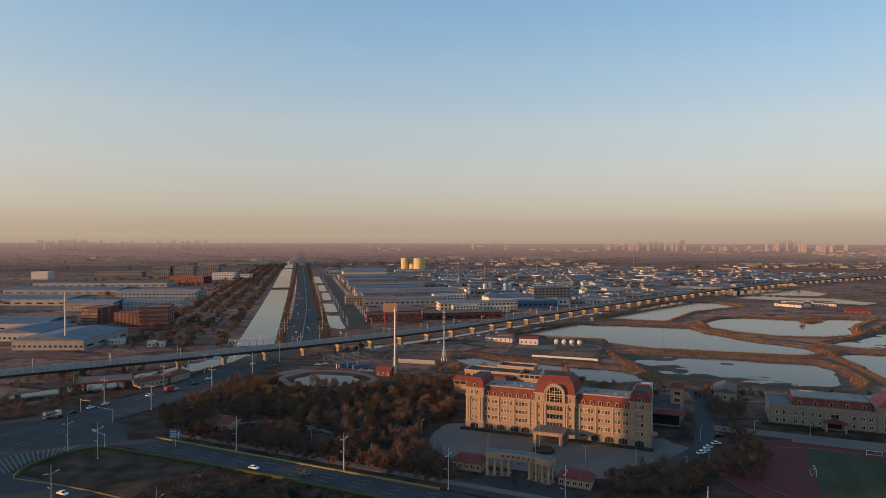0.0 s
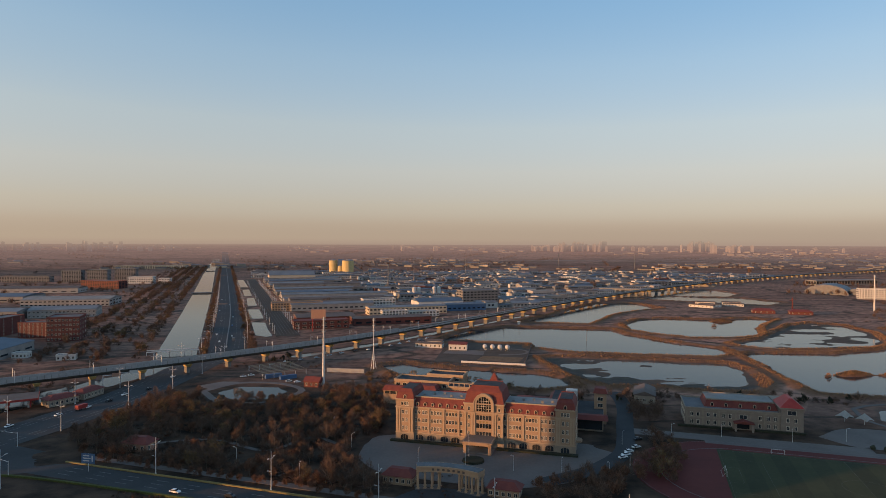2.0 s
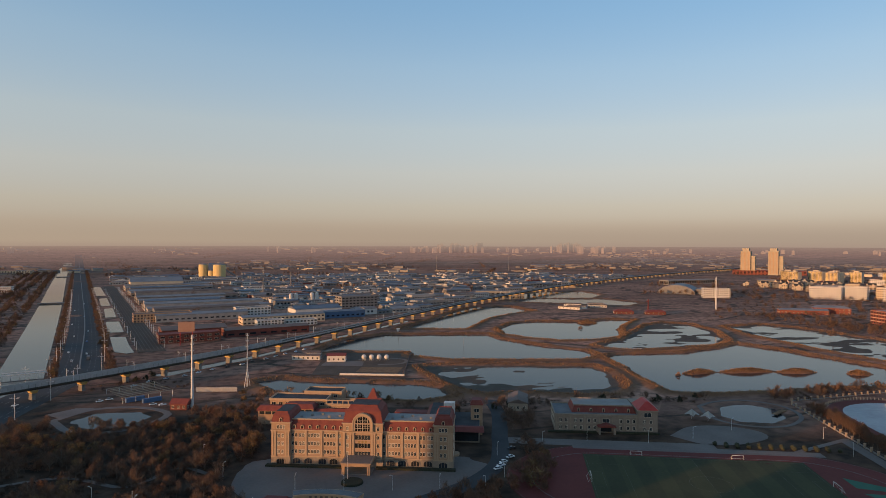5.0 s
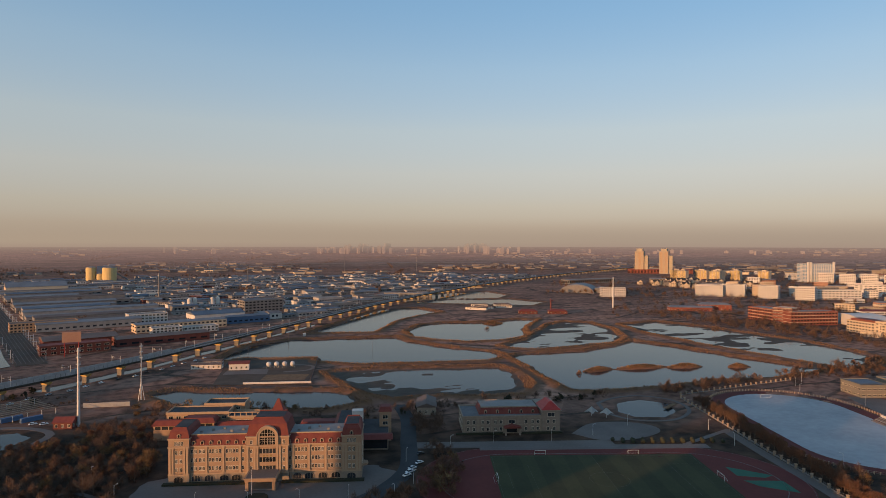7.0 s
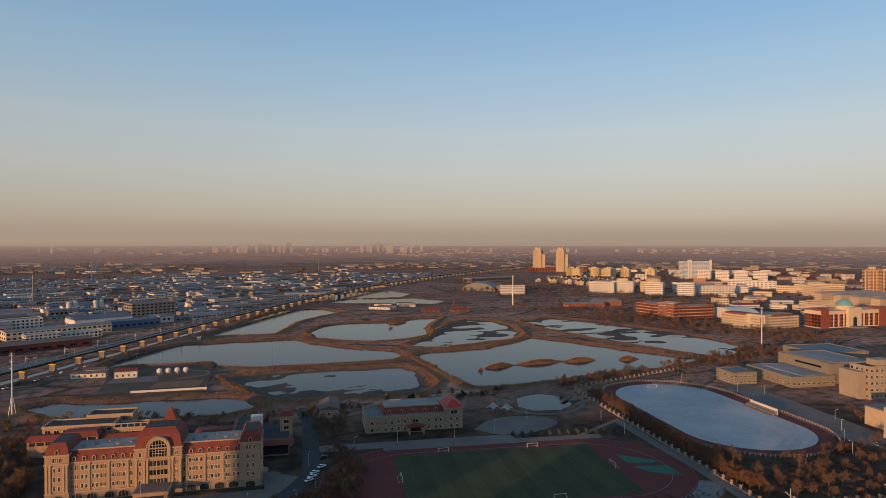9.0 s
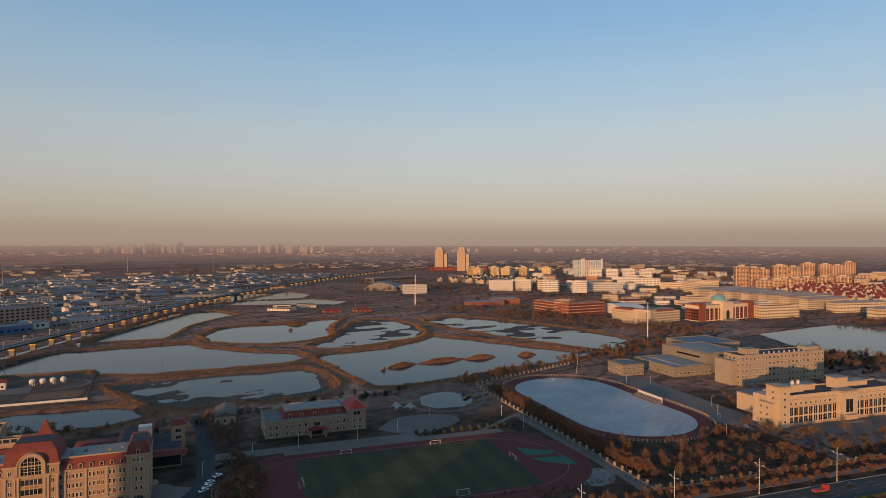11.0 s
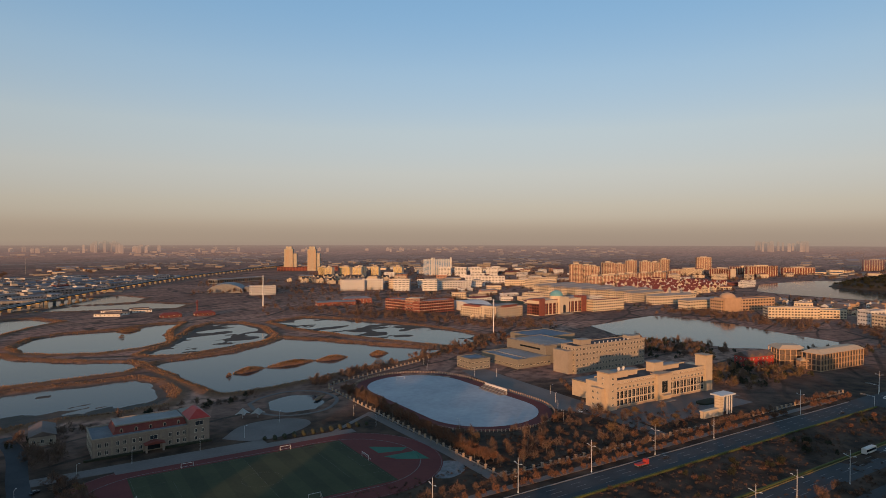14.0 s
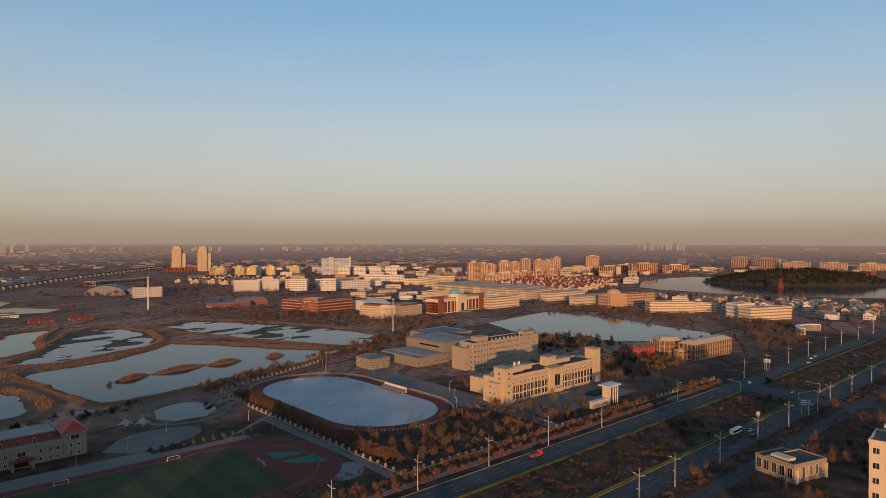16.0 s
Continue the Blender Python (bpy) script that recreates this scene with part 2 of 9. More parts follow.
def ground_material():
    """Winter soil and dry grass; the 'cover' attribute says where reed banks (x), wet mud (y) and lawns (z) lie."""
    m = bpy.data.materials.new("winter_ground")
    m.use_nodes = True
    n, l = m.node_tree.nodes, m.node_tree.links
    b = n["Principled BSDF"]
    tc = n.new("ShaderNodeTexCoord")
    at = n.new("ShaderNodeAttribute"); at.attribute_name = "cover"
    sp = n.new("ShaderNodeSeparateColor"); l.new(at.outputs["Color"], sp.inputs[0])

    def nz(s, d=6.0):
        q = n.new("ShaderNodeTexNoise"); q.inputs["Scale"].default_value, q.inputs["Detail"].default_value = s, d
        l.new(tc.outputs["Object"], q.inputs["Vector"]); return q.outputs[0]

    def mix(f, a, c):
        q = n.new("ShaderNodeMix"); q.data_type = "RGBA"
        for key, v in (("Factor", f), ("A", a), ("B", c)):
            if isinstance(v, tuple):
                q.inputs[key].default_value = (*v, 1)
            else:
                l.new(v, q.inputs[key])
        return q.outputs["Result"]

    def sharp(v, lo, hi):
        q = n.new("ShaderNodeMapRange"); q.inputs["From Min"].default_value, q.inputs["From Max"].default_value = lo, hi
        l.new(v, q.inputs["Value"]); return q.outputs[0]
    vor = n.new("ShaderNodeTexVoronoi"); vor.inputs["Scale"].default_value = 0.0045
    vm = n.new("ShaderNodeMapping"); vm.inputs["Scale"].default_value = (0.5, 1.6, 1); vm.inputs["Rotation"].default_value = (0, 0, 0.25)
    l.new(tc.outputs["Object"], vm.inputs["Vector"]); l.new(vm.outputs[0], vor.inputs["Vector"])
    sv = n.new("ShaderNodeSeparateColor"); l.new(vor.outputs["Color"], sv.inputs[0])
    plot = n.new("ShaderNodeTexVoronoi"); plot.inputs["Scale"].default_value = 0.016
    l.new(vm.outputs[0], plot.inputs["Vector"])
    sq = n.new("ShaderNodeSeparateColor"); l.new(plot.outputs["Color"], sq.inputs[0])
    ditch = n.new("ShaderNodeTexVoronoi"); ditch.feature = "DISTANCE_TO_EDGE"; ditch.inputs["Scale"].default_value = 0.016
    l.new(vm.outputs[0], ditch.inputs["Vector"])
    # field tones raised and reddened to carry haze and low sun on the plain
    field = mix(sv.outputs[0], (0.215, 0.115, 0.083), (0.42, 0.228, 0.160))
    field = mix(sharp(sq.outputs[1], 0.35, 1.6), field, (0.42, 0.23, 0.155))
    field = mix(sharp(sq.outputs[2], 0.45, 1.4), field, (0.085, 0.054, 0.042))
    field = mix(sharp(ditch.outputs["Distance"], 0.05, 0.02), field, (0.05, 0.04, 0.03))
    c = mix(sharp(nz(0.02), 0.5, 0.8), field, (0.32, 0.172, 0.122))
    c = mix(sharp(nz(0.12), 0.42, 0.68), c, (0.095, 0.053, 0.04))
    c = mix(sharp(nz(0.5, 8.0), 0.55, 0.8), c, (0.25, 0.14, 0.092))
    reed = mix(nz(0.35), (0.105, 0.056, 0.034), (0.235, 0.122, 0.068))
    c = mix(sp.outputs[0], c, reed)
    mud = mix(nz(0.15), (0.055, 0.045, 0.038), (0.12, 0.095, 0.075))
    c = mix(sp.outputs[1], c, mud)
    lawn = mix(sharp(nz(0.09, 9.0), 0.35, 0.68), (0.028, 0.020, 0.0145), (0.10, 0.060, 0.040))
    c = mix(sp.outputs[2], c, lawn)
    l.new(c, b.inputs["Base Color"])
    b.inputs["Roughness"].default_value, b.inputs["Specular IOR Level"].default_value = 0.95, 0.1
    bp = n.new("ShaderNodeBump"); bp.inputs["Strength"].default_value, bp.inputs["Distance"].default_value = 0.6, 0.5
    l.new(nz(0.6), bp.inputs["Height"]); l.new(bp.outputs[0], b.inputs["Normal"])
    return m


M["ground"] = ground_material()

# ---- plan: the avenue's own axes, the ponds ----
U, N = Vector((0.9105, -0.4134)), Vector((0.4134, 0.9105))     # along the avenue, and across it


def av(s, n):
    """The plan point s metres along the avenue and n metres across it."""
    return (U.x * s + N.x * n, U.y * s + N.y * n)


AV_ROT = math.atan2(U.y, U.x)
DEEP = dict(
    behind_hall=[(7, 498), (26, 503), (64, 480), (96, 469), (125, 457), (136, 435), (137, 414), (113, 407), (82, 420), (46, 436), (19, 462)],
    wide=[(65, 614), (105, 694), (158, 713), (270, 683), (270, 650), (288, 599), (321, 548), (316, 519), (292, 511), (246, 524), (181, 543), (152, 572), (152, 591), (89, 621)],
    upper=[(185, 759), (246, 832), (309, 923), (370, 987), (425, 971), (433, 900), (384, 879), (327, 828), (260, 734)],
    ring=[(299, 716), (340, 768), (374, 778), (433, 756), (490, 765), (516, 753), (466, 707), (436, 667), (411, 625), (374, 614), (331, 616), (304, 647), (292, 677)],
    islands=[(323, 515), (344, 522), (405, 511), (461, 524), (499, 540), (510, 500), (518, 428), (530, 372), (540, 347), (502, 342), (460, 347), (415, 359), (367, 360), (307, 368), (293, 379), (300, 415), (310, 461)],
    far_a=[(436, 1090), (542, 1210), (631, 1253), (716, 1250), (712, 1146), (647, 1084), (523, 1088)],
    far_b=[(442, 1075), (554, 1100), (661, 1063), (685, 972), (625, 929), (531, 1009)],
    park=[(294, 337), (317, 337), (328, 321), (317, 301), (300, 294), (281, 303), (280, 318)],
    fountain=[(-102, 422), (-89, 440), (-64, 435), (-54, 419), (-66, 399), (-88, 399)],
    river=[(-330, 300), (-247, 388), (-231, 410), (-214, 435), (-193, 470), (-170, 520), (-156, 515), (-165, 475), (-180, 439), (-198, 407), (-211, 380), (-231, 363), (-300, 280)],
    channel=[(-72, 552), (1, 614), (83, 700), (219, 848), (212, 826), (80, 680), (1, 596), (-65, 536)],
    lake=[(796, 286), (875, 267), (958, 247), (962, 204), (920, 132), (858, 61), (819, 8), (784, 2), (762, 19), (732, 52), (708, 102), (720, 160), (724, 221)],
)
MUDDY = dict(
    low=[(143, 519), (173, 518), (229, 500), (285, 478), (286, 451), (271, 411), (248, 387), (225, 392), (189, 413), (162, 412), (152, 431), (146, 466)],
    mid=[(351, 576), (395, 599), (437, 639), (500, 697), (536, 714), (557, 690), (546, 632), (505, 565), (471, 544), (428, 539), (377, 540), (351, 560)],
    long=[(587, 656), (651, 659), (667, 604), (669, 528), (668, 454), (656, 398), (639, 363), (603, 340), (561, 340), (557, 368), (555, 432), (555, 495), (562, 579)],
)
ISLETS = [(357, 429, 16, 5, 0), (399, 421, 24, 5, -12), (437, 407, 17, 5, -14), (480, 387, 10, 6, -10), (334, 425, 3, 2, 0), (437, 742, 15, 8, 0), (403, 700, 4, 2, 0)]


def lattice(x, y, seed):
    """Smooth value noise in -1..1 for arrays."""
    xi, yi = np.floor(x).astype(np.int64), np.floor(y).astype(np.int64)
    fx, fy = x - xi, y - yi
    fx, fy = fx * fx * (3 - 2 * fx), fy * fy * (3 - 2 * fy)

    def h(a, b):
        k = (a * 374761393 + b * 668265263 + seed * 1442695041) & 0xFFFFFFFF
        k = ((k ^ (k >> 13)) * 1274126177) & 0xFFFFFFFF
        return ((k ^ (k >> 16)) & 0xFFFF) / 32767.5 - 1
    return (h(xi, yi) * (1 - fx) + h(xi + 1, yi) * fx) * (1 - fy) + (h(xi, yi + 1) * (1 - fx) + h(xi + 1, yi + 1) * fx) * fy


def fbm(x, y, size, seed):
    return sum(lattice(x / size * 2 ** k, y / size * 2 ** k, seed + k) * 0.55 ** k for k in range(4))


def inside(poly, X, Y):
    """Signed distance to a plan outline: positive inside."""
    d = np.full(X.shape, 1e9)
    odd = np.zeros(X.shape, bool)
    for (ax, ay), (bx, by) in zip(poly, poly[1:] + poly[:1]):
        ex, ey = bx - ax, by - ay
        k = np.clip(((X - ax) * ex + (Y - ay) * ey) / (ex * ex + ey * ey), 0, 1)
        d = np.minimum(d, np.hypot(X - ax - k * ex, Y - ay - k * ey))
        cross = (ay > Y) != (by > Y)
        with np.errstate(divide="ignore", invalid="ignore"):
            odd ^= cross & (X < (bx - ax) * (Y - ay) / (by - ay if by != ay else 1e-9) + ax)
    return np.where(odd, d, -d)


def rise(r):
    """The far plain lifts gently towards the horizon."""
    k = np.clip((r - 2800) / 2100, 0, 1)
    return np.maximum(0, 109 - r * (0.0389 - 0.0339 * k)) * (r > 2800)


def far(x, y):
    """A plan point of the far plain, drawn in towards the town as the plain lifts."""
    d = math.hypot(x, y)
    if d <= 2800:
        return x, y
    r = 2800 + 2100 * (0.0389 - 109 / d) / 0.0339
    return x * r / d, y * r / d


def gz(x, y):
    return float(rise(np.array(math.hypot(x, y))))


WATER_Z = -0.45


def heights(X, Y):
    """Height and cover (reed, mud, lawn) of the ground."""
    wob = fbm(X, Y, 26, 3) * 2.6
    Z = fbm(X, Y, 60, 9) * 0.12
    reed, mud, lawn = np.zeros(X.shape), np.zeros(X.shape), np.zeros(X.shape)
    near = (X > -420) & (X < 1150) & (Y > -120) & (Y < 1400)
    xs, ys, w = X[near], Y[near], wob[near]
    z, rd, md = Z[near], reed[near], mud[near]
    for group, muddy in ((DEEP, False), (MUDDY, True)):
        for name, poly in group.items():
            built = name in ("park", "fountain", "river", "channel", "lake")
            d = inside(poly, xs, ys) + (w * 0.4 if built else w)
            if not built:
                berm = np.exp(-((d + 5.5) / 3.6) ** 2)
                z = np.maximum(z, 1.5 * berm + z * (1 - berm))
                rd = np.maximum(rd, np.clip(1 - np.abs(d + 6) / 8, 0, 1) * 1.6)
            bank = np.clip(d * 0.3, 0, 1.9)
            z = np.where(d > 0, np.minimum(z, -bank), z)
            if muddy:
                flat = WATER_Z - (0.06 if name == "low" else 0.09 + 0.12 * np.clip((470 - ys) / 60, 0, 1) * (name == "long")) + 0.26 * fbm(xs * 0.5 + ys * 0.15, ys * 1.1, 19, 22) + 0.45 * np.clip(1 - d / 9, 0, 1)
                z = np.where(d > 1.5, np.minimum(flat, 0.1), z)
                md = np.maximum(md, np.clip(d / 3, 0, 1))
            md = np.maximum(md, np.where((d > 0) & (d < 6), 0.6, 0))
    for cx, cy, rx, ry, turn in ISLETS:
        ca, sa = math.cos(radians(turn)), math.sin(radians(turn))
        q = np.hypot(((xs - cx) * ca + (ys - cy) * sa) / rx, (-(xs - cx) * sa + (ys - cy) * ca) / ry) + w * 0.06
        hump = np.clip(1.15 - q, 0, 1) * 3.0 - 0.6
        z = np.where(q < 1.15, np.maximum(z, hump), z)
        rd = np.where(q < 1.2, 1, rd)
    Z[near], reed[near], mud[near] = z, np.clip(rd, 0, 1), np.clip(md, 0, 1)
    # parks and verges near the avenue
    s, n = X * U.x + Y * U.y, X * N.x + Y * N.y
    town = np.clip((n + 60) / 40, 0, 1) * np.clip((300 + 120 * np.clip((390 - s) / 60, 0, 1) - n + wob * 6) / 60, 0, 1) * np.clip((s + 400) / 60, 0, 1) * np.clip((900 - s) / 60, 0, 1)
    lawn = np.clip(town, 0, 1) * (1 - reed)
    return Z + rise(np.hypot(X, Y)), reed, mud, lawn


def steps(*spans):
    out = []
    for a, b, st in spans:
        k = max(1, round((b - a) / st))
        out += [a + (b - a) * i / k for i in range(k)]
    return np.array(out + [spans[-1][1]])


def build_ground():
    gx = steps((-5200, -1200, 130), (-1200, -420, 40), (-420, -60, 7), (-60, 720, 3), (720, 1150, 6), (1150, 2400, 40), (2400, 5200, 110))
    gy = steps((-5200, -600, 230), (-600, -120, 40), (-120, 240, 6), (240, 800, 3), (800, 1400, 6), (1400, 2800, 35), (2800, 5200, 90))
    X, Y = np.meshgrid(gx, gy)
    Z, reed, mud, lawn = heights(X, Y)
    ny, nx = X.shape
    me = bpy.data.meshes.new("ground")
    idx = np.arange(nx * ny).reshape(ny, nx)
    quads = np.stack([idx[:-1, :-1], idx[:-1, 1:], idx[1:, 1:], idx[1:, :-1]], -1).reshape(-1, 4)
    me.vertices.add(nx * ny)
    me.vertices.foreach_set("co", np.stack([X, Y, Z], -1).astype(np.float32).ravel())
    me.loops.add(quads.size)
    me.loops.foreach_set("vertex_index", quads.astype(np.int32).ravel())
    me.polygons.add(len(quads))
    me.polygons.foreach_set("loop_start", np.arange(0, quads.size, 4, dtype=np.int32))
    me.polygons.foreach_set("use_smooth", np.ones(len(quads), bool))
    at = me.color_attributes.new("cover", "FLOAT_COLOR", "POINT")
    at.data.foreach_set("color", np.stack([reed, mud, lawn, np.ones_like(reed)], -1).astype(np.float32).ravel())
    me.update(calc_edges=True)
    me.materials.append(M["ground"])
    return tagged(new("ground", me), "brown winter plain with reed banks, mud flats and dry lawns", "ground", kind="structure")


build_ground()


# ---- mesh helpers ----
def part(name, bm, material, parent=None, label=""):
    me = bpy.data.meshes.new(name)
    bm.to_mesh(me)
    bm.free()
    for m in (material if isinstance(material, (list, tuple)) else [material]):
        me.materials.append(m)
    ob = new(name, me)
    if parent is not None:
        ob.parent = parent
    return tagged(ob, label)


def share(name, me, parent, x, y, z, rz=0.0, scale=(1, 1, 1)):
    """One more object on a mesh that is already there, as a part."""
    ob = new(name, me)
    ob.parent = parent
    ob.location, ob.rotation_euler, ob.scale = (x, y, z), (0, 0, rz), scale
    return ob


def box(bm, x0, y0, z0, x1, y1, z1, mat=0):
    v = [bm.verts.new(p) for p in ((x0, y0, z0), (x1, y0, z0), (x1, y1, z0), (x0, y1, z0), (x0, y0, z1), (x1, y0, z1), (x1, y1, z1), (x0, y1, z1))]
    for q in ((3, 2, 1, 0), (4, 5, 6, 7), (0, 1, 5, 4), (1, 2, 6, 5), (2, 3, 7, 6), (3, 0, 4, 7)):
        bm.faces.new([v[i] for i in q]).material_index = mat
    return v


def frustum(bm, x0, y0, x1, y1, z0, z1, inset, inset_y=None, mat=0):
    """A box whose top is drawn in: mansards, hips, caps."""
    iy = inset if inset_y is None else inset_y
    lo = [bm.verts.new(p) for p in ((x0, y0, z0), (x1, y0, z0), (x1, y1, z0), (x0, y1, z0))]
    hi = [bm.verts.new(p) for p in ((x0 + inset, y0 + iy, z1), (x1 - inset, y0 + iy, z1), (x1 - inset, y1 - iy, z1), (x0 + inset, y1 - iy, z1))]
    bm.faces.new(lo[::-1]).material_index = mat
    bm.faces.new(hi).material_index = mat
    for i in range(4):
        j = (i + 1) % 4
        bm.faces.new((lo[i], lo[j], hi[j], hi[i])).material_index = mat


def tube(bm, x, y, z0, z1, r0, r1=None, k=10, mat=0):
    r1 = r0 if r1 is None else r1
    a = [bm.verts.new((x + r0 * math.cos(2 * math.pi * i / k), y + r0 * math.sin(2 * math.pi * i / k), z0)) for i in range(k)]
    b = [bm.verts.new((x + r1 * math.cos(2 * math.pi * i / k), y + r1 * math.sin(2 * math.pi * i / k), z1)) for i in range(k)]
    bm.faces.new(a[::-1]).material_index = mat
    bm.faces.new(b).material_index = mat
    for i in range(k):
        j = (i + 1) % k
        bm.faces.new((a[i], a[j], b[j], b[i])).material_index = mat


def rod(bm, p, q, r, k=5, mat=0):
    """A straight bar from p to q."""
    p, q = Vector(p), Vector(q)
    turn = (q - p).to_track_quat("Z", "Y").to_matrix()
    ring = [turn @ Vector((r * math.cos(2 * math.pi * i / k), r * math.sin(2 * math.pi * i / k), 0)) for i in range(k)]
    a, b = [bm.verts.new(p + o) for o in ring], [bm.verts.new(q + o) for o in ring]
    bm.faces.new(a[::-1]).material_index = mat
    bm.faces.new(b).material_index = mat
    for i in range(k):
        j = (i + 1) % k
        bm.faces.new((a[i], a[j], b[j], b[i])).material_index = mat


def gable(bm, x0, y0, x1, y1, z0, z1, over=0.4, along="x", mat=0, end=None):
    """A pitched roof with thickness over a rectangle, the ridge along x or y."""
    x0, y0, x1, y1 = x0 - over, y0 - over, x1 + over, y1 + over
    if along == "x":
        ym = (y0 + y1) / 2
        sec = [(y0, z0), (y1, z0), (y1, z0 + 0.25), (ym, z1), (y0, z0 + 0.25)]
        a, b = [bm.verts.new((x0, y, z)) for y, z in sec], [bm.verts.new((x1, y, z)) for y, z in sec]
    else:
        xm = (x0 + x1) / 2
        sec = [(x0, z0), (x1, z0), (x1, z0 + 0.25), (xm, z1), (x0, z0 + 0.25)]
        a, b = [bm.verts.new((x, y1, z)) for x, z in sec], [bm.verts.new((x, y0, z)) for x, z in sec]
    bm.faces.new(a[::-1]).material_index = mat if end is None else end
    bm.faces.new(b).material_index = mat if end is None else end
    for i in range(5):
        j = (i + 1) % 5
        bm.faces.new((a[i], a[j], b[j], b[i])).material_index = mat


def strip(bm, pts, width, z, thick=0.12, mat=0, lift=None):
    """A band with thickness along plan points."""
    P = [Vector(p) for p in pts]
    L, R = [], []
    for i, p in enumerate(P):
        d = (P[min(i + 1, len(P) - 1)] - P[max(i - 1, 0)]).normalized()
        o = Vector((-d.y, d.x)) * width / 2
        zz = z + (gz(p.x, p.y) if lift is None else lift[i])
        L.append((p.x + o.x, p.y + o.y, zz)); R.append((p.x - o.x, p.y - o.y, zz))
    lt, rt = [bm.verts.new(c) for c in L], [bm.verts.new(c) for c in R]
    lb, rb = [bm.verts.new((c[0], c[1], c[2] - thick)) for c in L], [bm.verts.new((c[0], c[1], c[2] - thick)) for c in R]
    for i in range(len(P) - 1):
        for f in ((rt[i], rt[i + 1], lt[i + 1], lt[i]), (lb[i], lb[i + 1], rb[i + 1], rb[i]), (lt[i], lt[i + 1], lb[i + 1], lb[i]), (rb[i], rb[i + 1], rt[i + 1], rt[i])):
            bm.faces.new(f).material_index = mat
    for e in (0, -1):
        f = (lt[e], lb[e], rb[e], rt[e])
        bm.faces.new(f if e == 0 else f[::-1]).material_index = mat


def smooth_line(pts, per=6):
    """Catmull-Rom through plan points."""
    P = [Vector(p) for p in pts]
    P = [P[0] * 2 - P[1]] + P + [P[-1] * 2 - P[-2]]
    out = []
    for i in range(1, len(P) - 2):
        for k in range(per):
            t = k / per
            a, b, c, d = P[i - 1], P[i], P[i + 1], P[i + 2]
            out.append(0.5 * ((2 * b) + (c - a) * t + (2 * a - 5 * b + 4 * c - d) * t * t + (3 * b - a - 3 * c + d) * t ** 3))
    return out + [P[-2]]


def slab(bm, pts, z0, z1, mat=0):
    """An upright prism over a plan outline (counter-clockwise)."""
    if sum(a[0] * b[1] - b[0] * a[1] for a, b in zip(pts, pts[1:] + pts[:1])) < 0:
        pts = pts[::-1]
    a, b = [bm.verts.new((p[0], p[1], z0)) for p in pts], [bm.verts.new((p[0], p[1], z1)) for p in pts]
    bm.faces.new(a[::-1]).material_index = mat
    bm.faces.new(b).material_index = mat
    for i in range(len(pts)):
        j = (i + 1) % len(pts)
        bm.faces.new((a[i], a[j], b[j], b[i])).material_index = mat


def setting(name, bm, material, label, category):
    return tagged(part(name, bm, material), label, category, kind="structure")


def stand(name, x, y, rot=0.0, label="", category="", group="", z=0.0):
    """An empty at a thing's base, which carries its parts."""
    ob = new(name)
    ob.matrix_world = Matrix.Translation((x, y, z)) @ Matrix.Rotation(rot, 4, "Z")
    return tagged(ob, label, category, group)


# ---- water ----
bm = bmesh.new()
slab(bm, [(-420, -100), (1140, -100), (1140, 1390), (-420, 1390)], WATER_Z - 0.1, WATER_Z)
setting("water", bm, M["water"], "still grey-blue pond water mirroring the evening sky", "water")

# ---- canal, lake, roads ----
bm = bmesh.new()
mid = [(-158, 520), (-171, 574), (-238, 872), (-322, 1240), (-525, 2110), (-682, 2790), far(-741, 3084), far(-860, 3600)]
for a, b in zip(mid, mid[1:]):
    pts = [Vector(a).lerp(Vector(b), k / 8) for k in range(9)]
    strip(bm, pts, 33, 0.3, 0.5)
setting("water_canal", bm, M["water"], "straight canal with pale reflecting water", "canal")
bm = bmesh.new()
slab(bm, [(1560, 170), (1501, 120), (1440, 0), (1421, -60), (1425, -150), (1431, -236), (1470, -420), (1560, -560), (2050, -620), (2150, -400), (2150, -100), (2086, 60), (2000, 120), (1800, 190)], -0.3, 0.5)
setting("water_lake", bm, M["water"], "blue-grey lake below a wooded hill", "lake")
bm = bmesh.new()
for q in ([(-347, 1671), (-331, 1672), (-267, 1397), (-284, 1396)], [(-265, 1324), (-254, 1338), (-217, 1172), (-231, 1171)], [(-217, 1120), (-206, 1131), (-176, 990), (-190, 989)],
          [(-179, 935), (-163, 935), (-138, 822), (-155, 821)], [(-146, 783), (-129, 779), (-116, 718), (-103, 666), (-109, 661), (-122, 674)]):
    slab(bm, q, 0.0, 0.34)
setting("water_basins", bm, M["water"], "row of narrow fish basins beside the road", "water")


def tarmac(name, pts, width, label, per=6, z=0.1):
    bm = bmesh.new()
    strip(bm, smooth_line(pts, per) if per else pts, width, z, 0.4)
    return setting(name, bm, M["asphalt"], label, "road")


def dashes(pts, offset, width, on, off, z=0.13):
    """Painted dashes beside a centre line."""
    bm = bmesh.new()
    P = [Vector(p) for p in pts]
    run = 0.0
    for a, b in zip(P, P[1:]):
        d = (b - a)
        L = d.length
        d = d.normalized()
        o = Vector((-d.y, d.x)) * offset
        t = (on + off) - run if run else 0
        while t + on < L:
            strip(bm, [a + d * t + o, a + d * (t + on) + o], width, z, 0.02)
            t += on + off
    return bm


